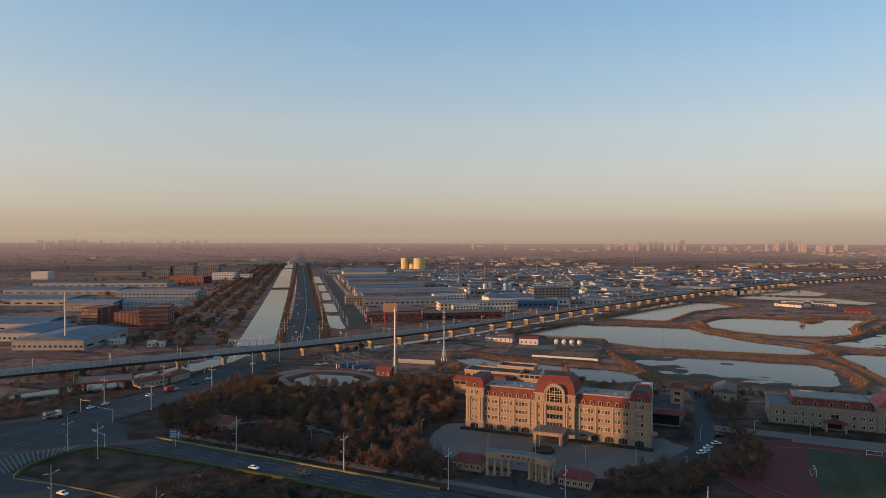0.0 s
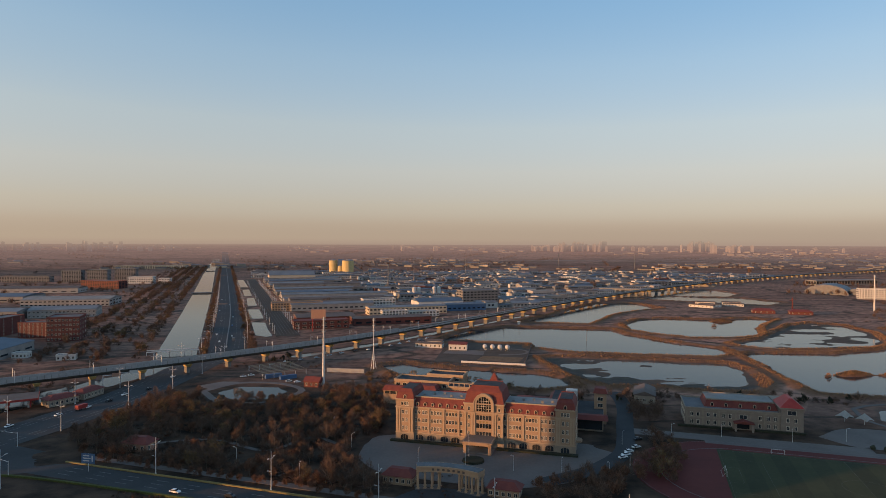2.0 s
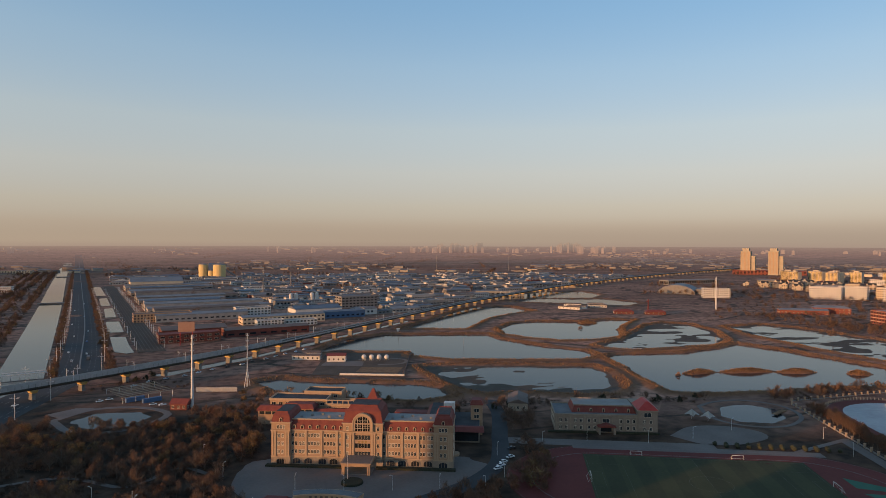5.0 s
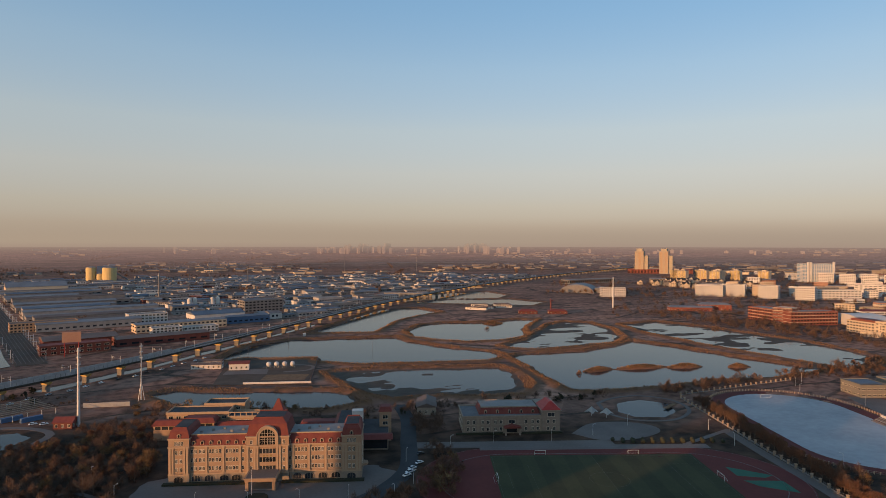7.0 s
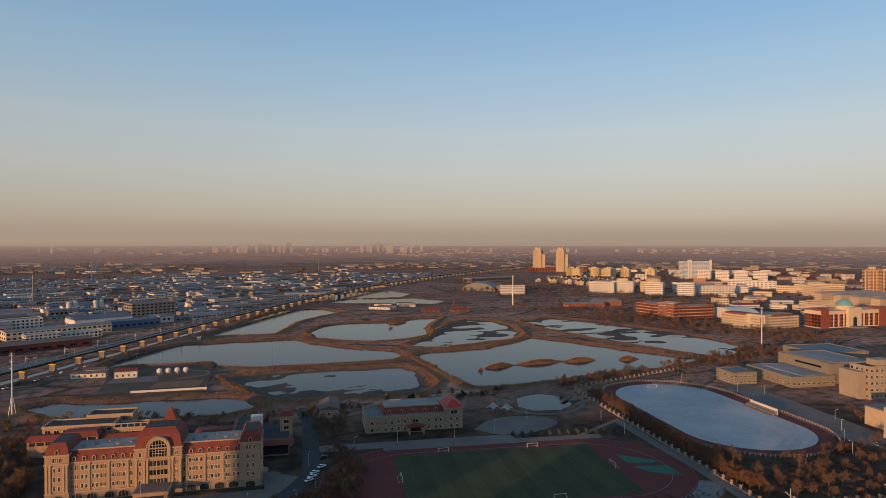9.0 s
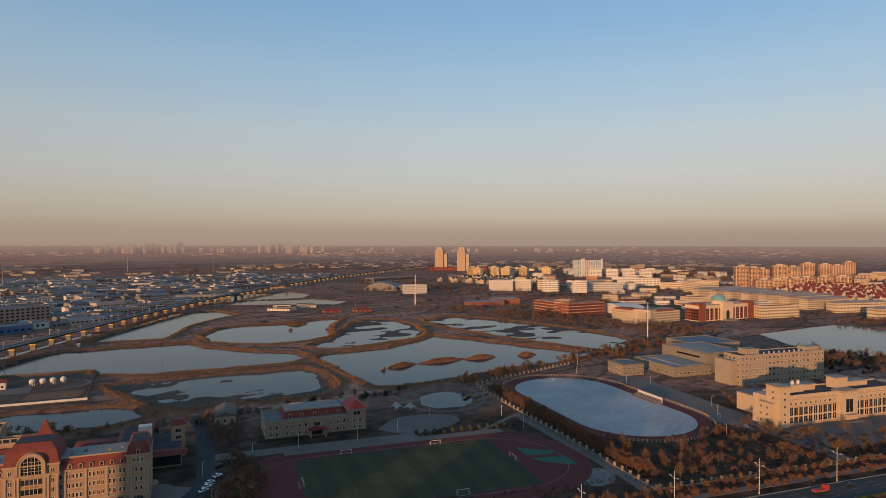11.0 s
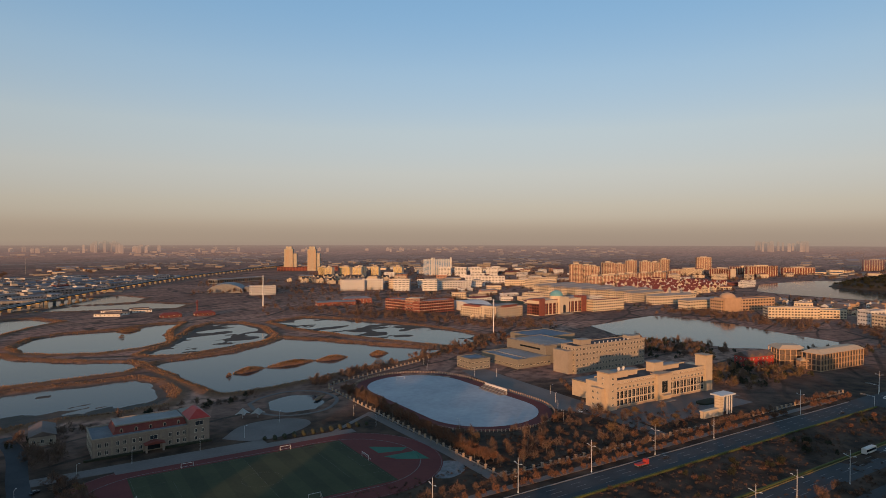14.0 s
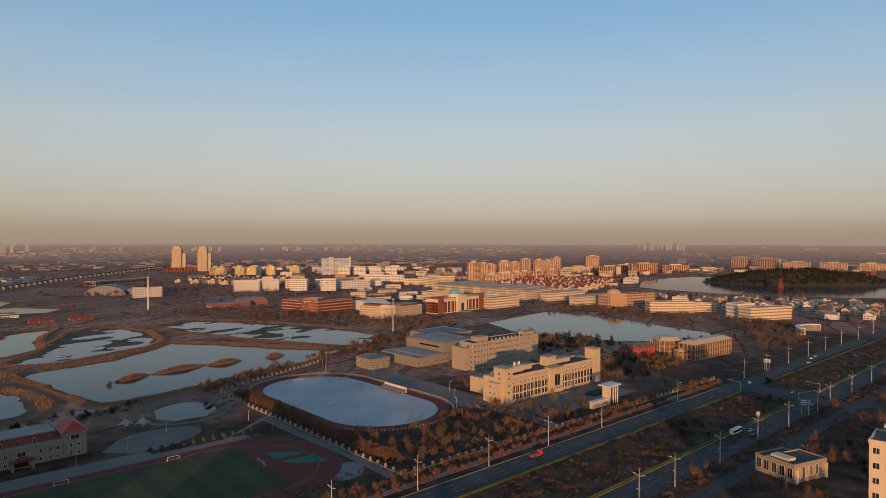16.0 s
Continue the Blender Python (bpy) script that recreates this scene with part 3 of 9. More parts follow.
ROAD_N = [(-205, 262), (-192, 311), (-172, 360), (-158, 400), (-148, 450), (-139, 520), (-134, 595), (-200, 917), (-317, 1435), (-556, 2485), far(-900, 4000), far(-1400, 6200)]
tarmac("road_north", ROAD_N, 34, "wide dark asphalt trunk road with lane lines")
tarmac("road_west", [(-205, 262), (-235, 180), (-270, 60), (-330, -200)], 36, "dark asphalt road")
tarmac("road_avenue_far", [av(-262, 203), av(-60, 203), av(400, 203), av(1100, 203), av(2300, 150)], 14.5, "dark asphalt carriageway")
tarmac("road_avenue_near", [av(-268, 147.5), av(0, 147.5), av(400, 147.5), av(1100, 147.5)], 15, "dark asphalt carriageway")
tarmac("road_cross", [av(484, 60), av(484, 150), av(484, 212)], 28, "asphalt crossing between the carriageways", 0, 0.105)
tarmac("road_service", [av(-100, 125), av(300, 126), av(900, 126)], 8, "grey service road beside the verge", 0)
bm = bmesh.new()
slab(bm, [(-240, 300), (-205, 340), (-160, 314), (-128, 296), (-135, 282), (-160, 279), (-172, 266), (-174, 251), (-170, 240), (-150, 230), (-165, 205), (-260, 180)], 0.0, 0.108)
setting("road_junction", bm, M["asphalt"], "broad asphalt junction", "road")
for name, line, offs in (("far", [av(-235, 203), av(465, 203)], (-3.4, 0.1, 3.5)), ("far_east", [av(502, 203), av(1050, 203)], (-3.4, 0.1, 3.5)),
                         ("near", [av(-190, 147.5), av(465, 147.5)], (-3.4, 0.1, 3.5)), ("near_east", [av(502, 147.5), av(1050, 147.5)], (-3.4, 0.1, 3.5))):
    for i, o in enumerate(offs):
        setting("lane_lines_%s_%d" % (name, i + 1), dashes(line, o, 0.28, 6, 9), M["line"], "white dashed lane lines", "road marking")
for i, o in enumerate((-11, -7, 7, 11)):
    setting("lane_lines_north_%d" % (i + 1), dashes(smooth_line(ROAD_N[:9], 5), o, 0.35, 7, 9), M["line"], "white dashed lane lines", "road marking")
bm = bmesh.new()
strip(bm, smooth_line(ROAD_N[6:11], 6), 1.2, 0.5, 0.5)
setting("median_rail", bm, M["grey"], "pale central reserve of the trunk road", "road median")
bm = bmesh.new()
for k in range(22):
    a, b = Vector((-199, 258)).lerp(Vector((-164, 283)), k / 21), Vector((-176, 238)).lerp(Vector((-165, 276)), k / 21)
    strip(bm, [a, b], 0.5, 0.135, 0.02)
setting("hatching", bm, M["line"], "white hatched painted area at the junction", "road marking")


def ribbon(name, pts, width, height, mat, label, category):
    bm = bmesh.new()
    strip(bm, pts, width, height, height + 0.1)
    return setting(name, bm, M[mat], label, category)


MEDIAN_NOSE = [av(-150, 195.3), (-142, 275), (-159, 276), (-168, 264), (-170, 252), (-167, 243), (-161, 240), av(-215, 155.5), av(-150, 155.5)]
ribbon("kerb_nose", [tuple(p) for p in smooth_line(MEDIAN_NOSE, 4)], 0.6, 0.3, "kerb", "yellow-painted kerb round the planted median", "kerb")
ribbon("hedge_nose", [tuple(p) for p in smooth_line([(p[0] + 1.2, p[1] - 0.6) for p in MEDIAN_NOSE[:6]], 4)], 1.0, 0.9, "hedge", "clipped yellow-green hedge along the median", "hedge")
for nm, s0, s1, n in (("north_a", -150, 466, 195.4), ("south_a", -150, 466, 155.6), ("north_b", 505, 1050, 195.4), ("south_b", 505, 1050, 155.6)):
    ribbon("kerb_" + nm, [av(s0, n), av(s1, n)], 0.5, 0.25, "kerb" if s0 < 0 else "grey", "painted kerb along the median", "kerb")
    ribbon("hedge_" + nm, [av(s0, n - 1.3 if "north" in nm else n + 1.3), av(s1, n - 1.3 if "north" in nm else n + 1.3)], 1.0, 0.8, "hedge", "clipped yellow-green hedge along the median", "hedge")
ribbon("kerb_far_side", [av(-244, 211.2), av(-97, 211.2)], 0.9, 0.5, "kerb", "yellow-painted kerb wall beside the carriageway", "kerb")
ribbon("kerb_far_side_east", [av(60, 211), av(466, 211)], 0.5, 0.25, "grey", "grey kerb", "kerb")
ribbon("path_north", [av(-240, 219), av(466, 219)], 4.0, 0.12, "paving", "paved footpath beside the avenue", "path")

# ---- viaduct ----
VIA = [(-480, 250), (-280, 388), (-181, 455), (-86, 527), (1, 603), (70, 678), (156, 772), (251, 878), (416, 1050), (655, 1270), (948, 1500), (1304, 1735), (1852, 2035), (2500, 2330)]
VIA_L = smooth_line(VIA, 8)


def resample(pts, gap):
    out, left = [], 0.0
    for a, b in zip(pts, pts[1:]):
        d = (b - a).length
        t = left
        while t < d:
            out.append((a.lerp(b, t / d), (b - a).normalized()))
            t += gap
        left = t - d
    return out


def viaduct():
    root = stand("viaduct", 0, 0, 0, "pale concrete railway viaduct on ochre-topped piers", "viaduct")
    bm = bmesh.new()
    strip(bm, VIA_L, 9.5, 9.0, 0.7, lift=[0] * len(VIA_L)); strip(bm, VIA_L, 4.5, 8.3, 1.6, lift=[0] * len(VIA_L))
    part("deck", bm, M["girder"], root)
    bm = bmesh.new()
    for p, d in resample(VIA_L, 4.0):
        if p.length < 900:
            q = p + Vector((d.y, -d.x)) * 4.78
            box(bm, q.x - 0.12, q.y - 0.12, 9.0, q.x + 0.12, q.y + 0.12, 11.5)
    tagged(part("barrier_posts", bm, M["grey"], root, "grey posts between the barrier panels"), kind="stuff")
    for side in (-4.6, 4.6):
        bm = bmesh.new()
        pts = [p + Vector((-d.y, d.x)) * side for p, d in resample(VIA_L, 16)]
        strip(bm, pts, 0.3, 10.0, 1.3, lift=[0] * len(pts))
        near_pts = [q for q in pts if q.y < 640]
        strip(bm, near_pts, 0.22, 11.4, 1.4, lift=[0] * len(near_pts))
        part("parapet", bm, M["barrier"], root, "pale grey noise barrier panels")
    bm = bmesh.new()
    frustum(bm, -2.0, -5.0, 2.0, 5.0, 6.7, 4.6, 0.6, 1.8)
    box(bm, -2.0, -5.0, 4.6 + 2.1, 2.0, 5.0, 6.74)
    bmesh.ops.recalc_face_normals(bm, faces=bm.faces)
    cap = part("pier_cap", bm, M["sunlit_cap"], root, "ochre concrete pier head")
    bm = bmesh.new(); frustum(bm, -1.3, -2.6, 1.3, 2.6, -0.5, 4.7, 0.1)
    stem = part("pier", bm, M["concrete"], root)
    for i, (p, d) in enumerate(resample(VIA_L, 32)):
        a = math.atan2(d.y, d.x)
        if i == 0:
            cap.parent = stem
            stem.location, stem.rotation_euler = (p.x, p.y, 0), (0, 0, a)
        else:
            pier = share("pier", stem.data, root, p.x, p.y, 0, a)
            share("pier_cap", cap.data, pier, 0, 0, 0)


viaduct()


def poles_on_viaduct():
    first = None
    for i, (p, d) in enumerate(resample(VIA_L, 44)):
        if p.length > 1950:
            continue
        for side in (-4.9, 4.9):
            q = p + Vector((-d.y, d.x)) * side
            m = Matrix.Translation((q.x, q.y, 9.0)) @ Matrix.Rotation(math.atan2(d.y, d.x) + (math.pi if side > 0 else 0), 4, "Z")
            if first is None:
                first = stand("catenary_pole", q.x, q.y, 0, "grey steel overhead line pole on the viaduct", "pole", "poles along the railway", 9.0)
                bm = bmesh.new(); tube(bm, 0, 0, 0, 7.5, 0.16, 0.13, 6); part("post", bm, M["steel"], first)
                bm = bmesh.new(); rod(bm, (0, 0, 6.2), (0, 3.0, 6.6), 0.06); rod(bm, (0, 0, 5.2), (0, 3.0, 5.5), 0.06); part("bracket", bm, M["steel"], first)
                first.matrix_world = m
            else:
                copy_thing(first, m)


poles_on_viaduct()

# ---- generic buildings ----
WINDOWS = {}
PLACED = []                    # centres and radii of what stands, to keep later houses clear of it


def window_mesh(w, h, mat="glass", fr="frame"):
    key = (round(w, 2), round(h, 2), mat, fr)
    if key not in WINDOWS:
        bm = bmesh.new()
        t = 0.12
        xs, zs = (-w / 2 - t, -w / 2, -0.05, 0.05, w / 2, w / 2 + t), (-t, 0, h, h + t)
        g = [[bm.verts.new((x, -0.10, z)) for z in zs] for x in xs]
        for i in range(5):
            for j in range(3):
                q = [g[i][j], g[i + 1][j], g[i + 1][j + 1], g[i][j + 1]]
                if j == 1 and i in (1, 3):
                    back = [bm.verts.new((v.co.x, -0.03, v.co.z)) for v in q]
                    bm.faces.new(back)
                    for k in range(4):
                        bm.faces.new((q[k], q[(k + 1) % 4], back[(k + 1) % 4], back[k])).material_index = 1
                else:
                    bm.faces.new(q).material_index = 1
        ring = [g[i][0] for i in range(6)] + [g[5][1], g[5][2]] + [g[i][3] for i in range(5, -1, -1)] + [g[0][2], g[0][1]]
        rear = [bm.verts.new((v.co.x, 0.05, v.co.z)) for v in ring]
        for k in range(len(ring)):
            n = (k + 1) % len(ring)
            bm.faces.new((ring[n], ring[k], rear[k], rear[n])).material_index = 1
        me = bpy.data.meshes.new("window")
        bm.to_mesh(me); bm.free()
        me.materials.append(M[mat]); me.materials.append(M[fr])
        WINDOWS[key] = me
    return WINDOWS[key]


def far_windows(root, faces, floors, fh, wh, glass="glass", proud=0.06):
    """The windows of a far building, too small to pick apart, as one part."""
    bm = bmesh.new()
    for n, run, ox, oy, ang in faces:
        c, s = math.cos(ang), math.sin(ang)
        gap = run / n
        for f in range(floors):
            z0 = f * fh + fh * 0.28
            for i in range(n):
                v = []
                for x, y in ((gap * (i + 0.22), -proud), (gap * (i + 0.78), -proud), (gap * (i + 0.78), 0.05), (gap * (i + 0.22), 0.05)):
                    v.append((ox + x * c - y * s, oy + x * s + y * c))
                lo, hi = [bm.verts.new((*p, z0)) for p in v], [bm.verts.new((*p, z0 + wh)) for p in v]
                bm.faces.new(hi)
                for a in range(4):
                    b = (a + 1) % 4
                    if a != 2:
                        bm.faces.new((lo[a], lo[b], hi[b], hi[a]))
    o = part("glazing", bm, M[glass], root)
    return tagged(o, kind="stuff")


def block(name, a, b, depth, h, wall, roof, floors, cols, side_cols=4, label="", category="building", group="", kind="flat", win=(1.3, 1.7), each=True,
          z=0.0, ridge=3.0, glass="glass", plinth=None, base=0.9, parapet=0.8):
    """A building from its front-left to its front-right corner, its depth running away from the front."""
    a, b = Vector(a), Vector(b)
    w = (b - a).length
    mid = (a + b) / 2 + Vector((-(b - a).y, (b - a).x)) / w * depth / 2
    PLACED.append((mid.x, mid.y, max(w, depth) * 0.6))
    root = stand(name, a.x, a.y, math.atan2((b - a).y, (b - a).x), label, category, group, z)
    bm = bmesh.new()
    box(bm, 0, 0, -0.6, w, depth, h)
    if kind == "flat":
        for x0, y0, x1, y1 in ((-0.15, -0.15, w + 0.15, 0.25), (-0.15, depth - 0.25, w + 0.15, depth + 0.15), (-0.15, 0.25, 0.25, depth - 0.25), (w - 0.25, 0.25, w + 0.15, depth - 0.25)):
            box(bm, x0, y0, h - 0.3, x1, y1, h + parapet)
    part("wall", bm, M[wall], root)
    bm = bmesh.new()
    if kind == "flat":
        box(bm, 0.25, 0.25, h, w - 0.25, depth - 0.25, h + 0.15)
    elif kind == "gable":
        gable(bm, 0, 0, w, depth, h, h + ridge, 0.6, "x" if w >= depth else "y")
    elif kind == "gable_y":
        gable(bm, 0, 0, w, depth, h, h + ridge, 0.6, "y")
    elif kind == "hip":
        frustum(bm, -0.8, -0.8, w + 0.8, depth + 0.8, h, h + ridge, min(w, depth) * 0.42)
    elif kind == "mansard":
        frustum(bm, -0.3, -0.3, w + 0.3, depth + 0.3, h, h + ridge, ridge * 0.35)
    part("roof", bm, M[roof], root)
    if plinth:
        bm = bmesh.new(); box(bm, -0.12, -0.12, -0.6, w + 0.12, depth + 0.12, base); part("plinth", bm, M[plinth], root)
    if floors and cols:
        fh = h / floors
        ww, wh = win
        ww = min(ww, w / cols * 0.62)
        wh = min(wh, fh * 0.62)
        faces = ((cols, w, 0, 0, 0.0, 1), (side_cols, depth, 0, depth, -math.pi / 2, 1), (side_cols, depth, w, 0, math.pi / 2, 1))
        if not each:
            far_windows(root, [(n, run, ox, oy, ang) for n, run, ox, oy, ang, on in faces if n], floors, fh, wh, glass)
            return root
        for n, run, ox, oy, ang, on in faces:
            if not n:
                continue
            me = window_mesh(ww, wh, glass)
            for f in range(floors):
                zz = f * fh + fh * 0.28
                for i in range(n):
                    t = (i + 0.5) * run / n
                    share("window", me, root, ox + t * math.cos(ang), oy + t * math.sin(ang), zz, ang)
    return root


def prof(bm, pts, y0, y1, mat=0):
    """A prism over an outline in the x-z plane, from y0 (front) to y1."""
    if sum(a[0] * b[1] - b[0] * a[1] for a, b in zip(pts, pts[1:] + pts[:1])) < 0:
        pts = pts[::-1]
    a, b = [bm.verts.new((x, y0, z)) for x, z in pts], [bm.verts.new((x, y1, z)) for x, z in pts]
    bm.faces.new(a).material_index = mat
    bm.faces.new(b[::-1]).material_index = mat
    for i in range(len(pts)):
        j = (i + 1) % len(pts)
        bm.faces.new((a[j], a[i], b[i], b[j])).material_index = mat


def arch(w, h, flat=1.0, k=10):
    """An arched outline of width w standing on z 0, its springing at h."""
    r = w / 2
    return [(-r, 0), (r, 0)] + [(r * math.cos(math.pi * i / k), h + flat * r * math.sin(math.pi * i / k)) for i in range(k + 1)]


def mesh_of(name, bm, *mats):
    me = bpy.data.meshes.new(name)
    bm.to_mesh(me); bm.free()
    for m in mats:
        me.materials.append(M[m])
    return me


def arch_ring(bm, w, h, t, y0, y1, flat=1.0, k=10, mat=0):
    """A moulding round an arch."""
    o, i = arch(w + 2 * t, h, flat * (w / 2 + t * 0.9) / (w / 2 + t) if flat < 1 else 1.0, k)[2:], arch(w, h, flat, k)[2:]
    o, i = [(w / 2 + t, 0)] + o + [(-w / 2 - t, 0)], [(w / 2, 0)] + i + [(-w / 2, 0)]
    for a in range(len(o) - 1):
        prof(bm, [o[a], o[a + 1], i[a + 1], i[a]], y0, y1, mat)


def dormer_mesh():
    bm = bmesh.new()
    prof(bm, arch(0.95, 1.1), -0.12, 0.0, 0)
    arch_ring(bm, 0.95, 1.1, 0.32, -0.3, 0.4, mat=1)
    prof(bm, arch(1.7, 1.05), -0.02, 2.2, 2)
    bmesh.ops.remove_doubles(bm, verts=bm.verts[:], dist=0.001)
    return mesh_of("dormer", bm, "glass", "trim", "redroof")


def main_hall():
    a, b = Vector((12, 311)), Vector((93, 279))
    W = (b - a).length
    root = stand("college_hall", a.x, a.y, math.atan2((b - a).y, (b - a).x), "cream stone college hall with red mansard roofs and arched window", "building")
    D = 17.0

    def wall(x0, y0, x1, y1, z0, z1, mat="stucco", nm="wall", lab=""):
        bm = bmesh.new(); box(bm, x0, y0, z0, x1, y1, z1); return part(nm, bm, M[mat], root, lab)
    bays = [(0, 9.2, -1.3, 20.2), (9.2, 34.7, 0.0, 16.6), (34.7, 53.9, -1.5, 20.6), (53.9, 78.0, 0.0, 16.6), (78.0, W, -1.3, 20.2)]
    for x0, x1, y0, h in bays:
        wall(x0, y0, x1, D, 4.0, h)
        wall(x0 - 0.12, y0 - 0.12, x1 + 0.12, D + 0.12, -0.5, 4.0, "stucco_low", "ground_storey", "weathered grey-brown stone ground storey")
        for z, t, o in ((4.0, 0.45, 0.4), (16.4, 0.6, 0.55), (12.9, 0.2, 0.12), (9.1, 0.2, 0.12)):
            bm = bmesh.new(); box(bm, x0 - o * 0.4, y0 - o, z, x1 + o * 0.4, y0 + 0.3, z + t); part("cornice", bm, M["trim"], root)
        if h > 17:
            bm = bmesh.new(); box(bm, x0 - 0.4, y0 - 0.55, h, x1 + 0.4, D + 0.5, h + 0.55); part("cornice", bm, M["trim"], root)
    # mansard roofs with flat tops
    for x0, x1, y0, z0, z1, ins in ((0, 9.2, -1.3, 20.75, 25.0, 1.3), (78.0, W, -1.3, 20.75, 25.0, 1.3), (34.7, 53.9, -1.5, 21.15, 28.6, 2.6)):
        bm = bmesh.new()
        zm = z0 + (z1 - z0) * 0.7
        frustum(bm, x0, y0, x1, D, z0, zm, ins * 0.45)
        frustum(bm, x0 + ins * 0.45, y0 + ins * 0.45, x1 - ins * 0.45, D - ins * 0.45, zm, z1, ins * 0.75)
        part("mansard_roof", bm, M["redroof"], root, "red tiled mansard roof")
        bm = bmesh.new(); box(bm, x0 + ins * 1.2, y0 + ins * 1.2, z1, x1 - ins * 1.2, D - ins * 1.2, z1 + 0.12); part("roof_deck", bm, M["darkroof"], root)
        bm = bmesh.new()
        for q in ((x0 + ins * 1.15, y0 + ins * 1.15, x1 - ins * 1.15, y0 + ins * 1.15 + 0.35), (x0 + ins * 1.15, D - ins * 1.15 - 0.35, x1 - ins * 1.15, D - ins * 1.15)):
            box(bm, q[0], q[1], z1, q[2], q[3], z1 + 0.5)
        part("ridge_trim", bm, M["redroof"], root)
    for x0, x1 in ((9.2, 34.7), (53.9, 78.0)):
        bm = bmesh.new(); frustum(bm, x0, -0.1, x1, D + 0.1, 17.0, 21.3, 0.0, 1.5); part("mansard_roof", bm, M["redroof"], root, "red tiled mansard roof")
        bm = bmesh.new(); box(bm, x0, 1.4, 21.3, x1, D - 1.4, 21.42); part("roof_deck", bm, M["paleroof"], root, "pale frosted flat roof")
        bm = bmesh.new(); box(bm, x0, 1.35, 21.3, x1, 1.7, 21.85); part("roof_kerb", bm, M["trim"], root)
        for k in range(5):
            bm = bmesh.new(); box(bm, x0 + 3 + k * 4.6, 5 + (k % 3) * 2.5, 21.42, x0 + 4.2 + k * 4.6, 6 + (k % 3) * 2.5, 22.2 + 0.3 * (k % 2)); part("roof_vent", bm, M["grey"], root)
    # windows of three storeys
    me = window_mesh(0.95, 1.75)
    xs = []
    for base, flip in ((9.2, 1), (78.0, -1)):
        xs += [base + flip * v for v in (1.0, 2.5, 4.6, 6.1, 8.9, 10.4, 11.9, 13.4, 16.6, 18.1, 19.6, 21.1, 23.7)]
    rows = (5.6, 9.5, 13.4)
    for z in rows:
        for x in xs:
            share("window", me, root, x, 0, z)
        for x in (3.6, 5.5, W - 3.6, W - 5.5):
            share("window", me, root, x, -1.3, z)
        for x in (37.0, 51.6):
            share("window", me, root, x, -1.5, z)
        for y in (2.0, 5.0, 8.0, 11.0, 14.0):
            share("window", me, root, W, y, z, math.pi / 2)
            share("window", me, root, 0, y, z, -math.pi / 2)
    for x, y in ((3.2, -1.3), (4.6, -1.3), (6.0, -1.3), (W - 3.2, -1.3), (W - 4.6, -1.3), (W - 6.0, -1.3), (37.0, -1.5), (51.6, -1.5)):
        share("window", me, root, x, y, 17.5)
    # pilasters
    bm = bmesh.new(); box(bm, -0.4, -0.4, 4.4, 0.4, 0.1, 16.4); box(bm, -0.55, -0.5, 4.4, 0.55, 0.1, 5.0); box(bm, -0.55, -0.5, 15.7, 0.55, 0.1, 16.4)
    pil = mesh_of("pilaster", bm, "trim")
    for x in (7.4 + 9.2, 15.0 + 9.2, 22.5 + 9.2, 78 - 7.4, 78 - 15.0, 78 - 22.5):
        share("pilaster", pil, root, x, 0, 0)
    for x in (0.8, 2.0, 7.2, 8.4, W - 0.8, W - 2.0, W - 7.2, W - 8.4):
        share("pilaster", pil, root, x, -1.3, 0)
    for x in (35.4, 38.6, 39.8, 48.8, 50.0, 53.2):
        share("pilaster", pil, root, x, -1.5, 0)
    # dormers
    dm = dormer_mesh()
    for base, flip in ((9.2, 1), (78.0, -1)):
        for v in (1.6, 5.4, 9.2, 13.0, 16.8, 20.6, 24.2):
            share("dormer", dm, root, base + flip * v, 0.25, 17.3)
    for x in (4.6, W - 4.6):
        share("dormer", dm, root, x, -1.1, 20.9)
    # great arch
    bm = bmesh.new(); prof(bm, arch(7.0, 3.6), -1.75, -1.4)
    big = part("arched_window", bm, M["glass"], root, "great dark arched window"); big.location = (44.3, 0, 17.3)
    bm = bmesh.new(); arch_ring(bm, 7.0, 3.6, 1.0, -2.2, 1.5, k=16); arch_ring(bm, 9.0, 3.6, 0.45, -2.5, 1.5, k=16)
    tr = part("arch_moulding", bm, M["trim"], root, "pale stone arch moulding"); tr.location = (44.3, 0, 17.3)
    bm = bmesh.new()
    for k in range(-2, 3):
        box(bm, k * 1.2 - 0.06, -1.85, 0, k * 1.2 + 0.06, -1.7, 3.6 + 3.3 * math.sqrt(max(0, 1 - (k * 1.2 / 3.5) ** 2)))
    for z in (1.2, 2.4, 3.6, 4.9):
        box(bm, -3.4 if z < 4 else -2.8, -1.85, z, 3.4 if z < 4 else 2.8, -1.7, z + 0.1)
    gl = part("glazing_grid", bm, M["frame"], root); gl.location = (44.3, 0, 17.3)
    for z in (5.4, 9.3, 13.2):
        bm = bmesh.new(); box(bm, 40.7, -1.62, z, 47.9, -1.4, z + 2.1); part("window_strip", bm, M["glass"], root)
        bm = bmesh.new()
        for k in range(1, 5):
            box(bm, 40.7 + k * 1.44 - 0.07, -1.7, z, 40.7 + k * 1.44 + 0.07, -1.6, z + 2.1)
        part("window_mullions", bm, M["frame"], root)
    bm = bmesh.new()
    for k in range(3):
        box(bm, 42.2 + k * 1.6, -1.66, 11.75, 43.1 + k * 1.6, -1.5, 12.55)
    part("sign_bars", bm, M["kerb"], root, "gilt sign reduced to plain bars")
    # ground storey arches
    bm = bmesh.new(); prof(bm, arch(3.8, 1.5, 0.55), -0.2, 0.05, 0); arch_ring(bm, 3.8, 1.5, 0.3, -0.32, 0.05, 0.55, mat=1)
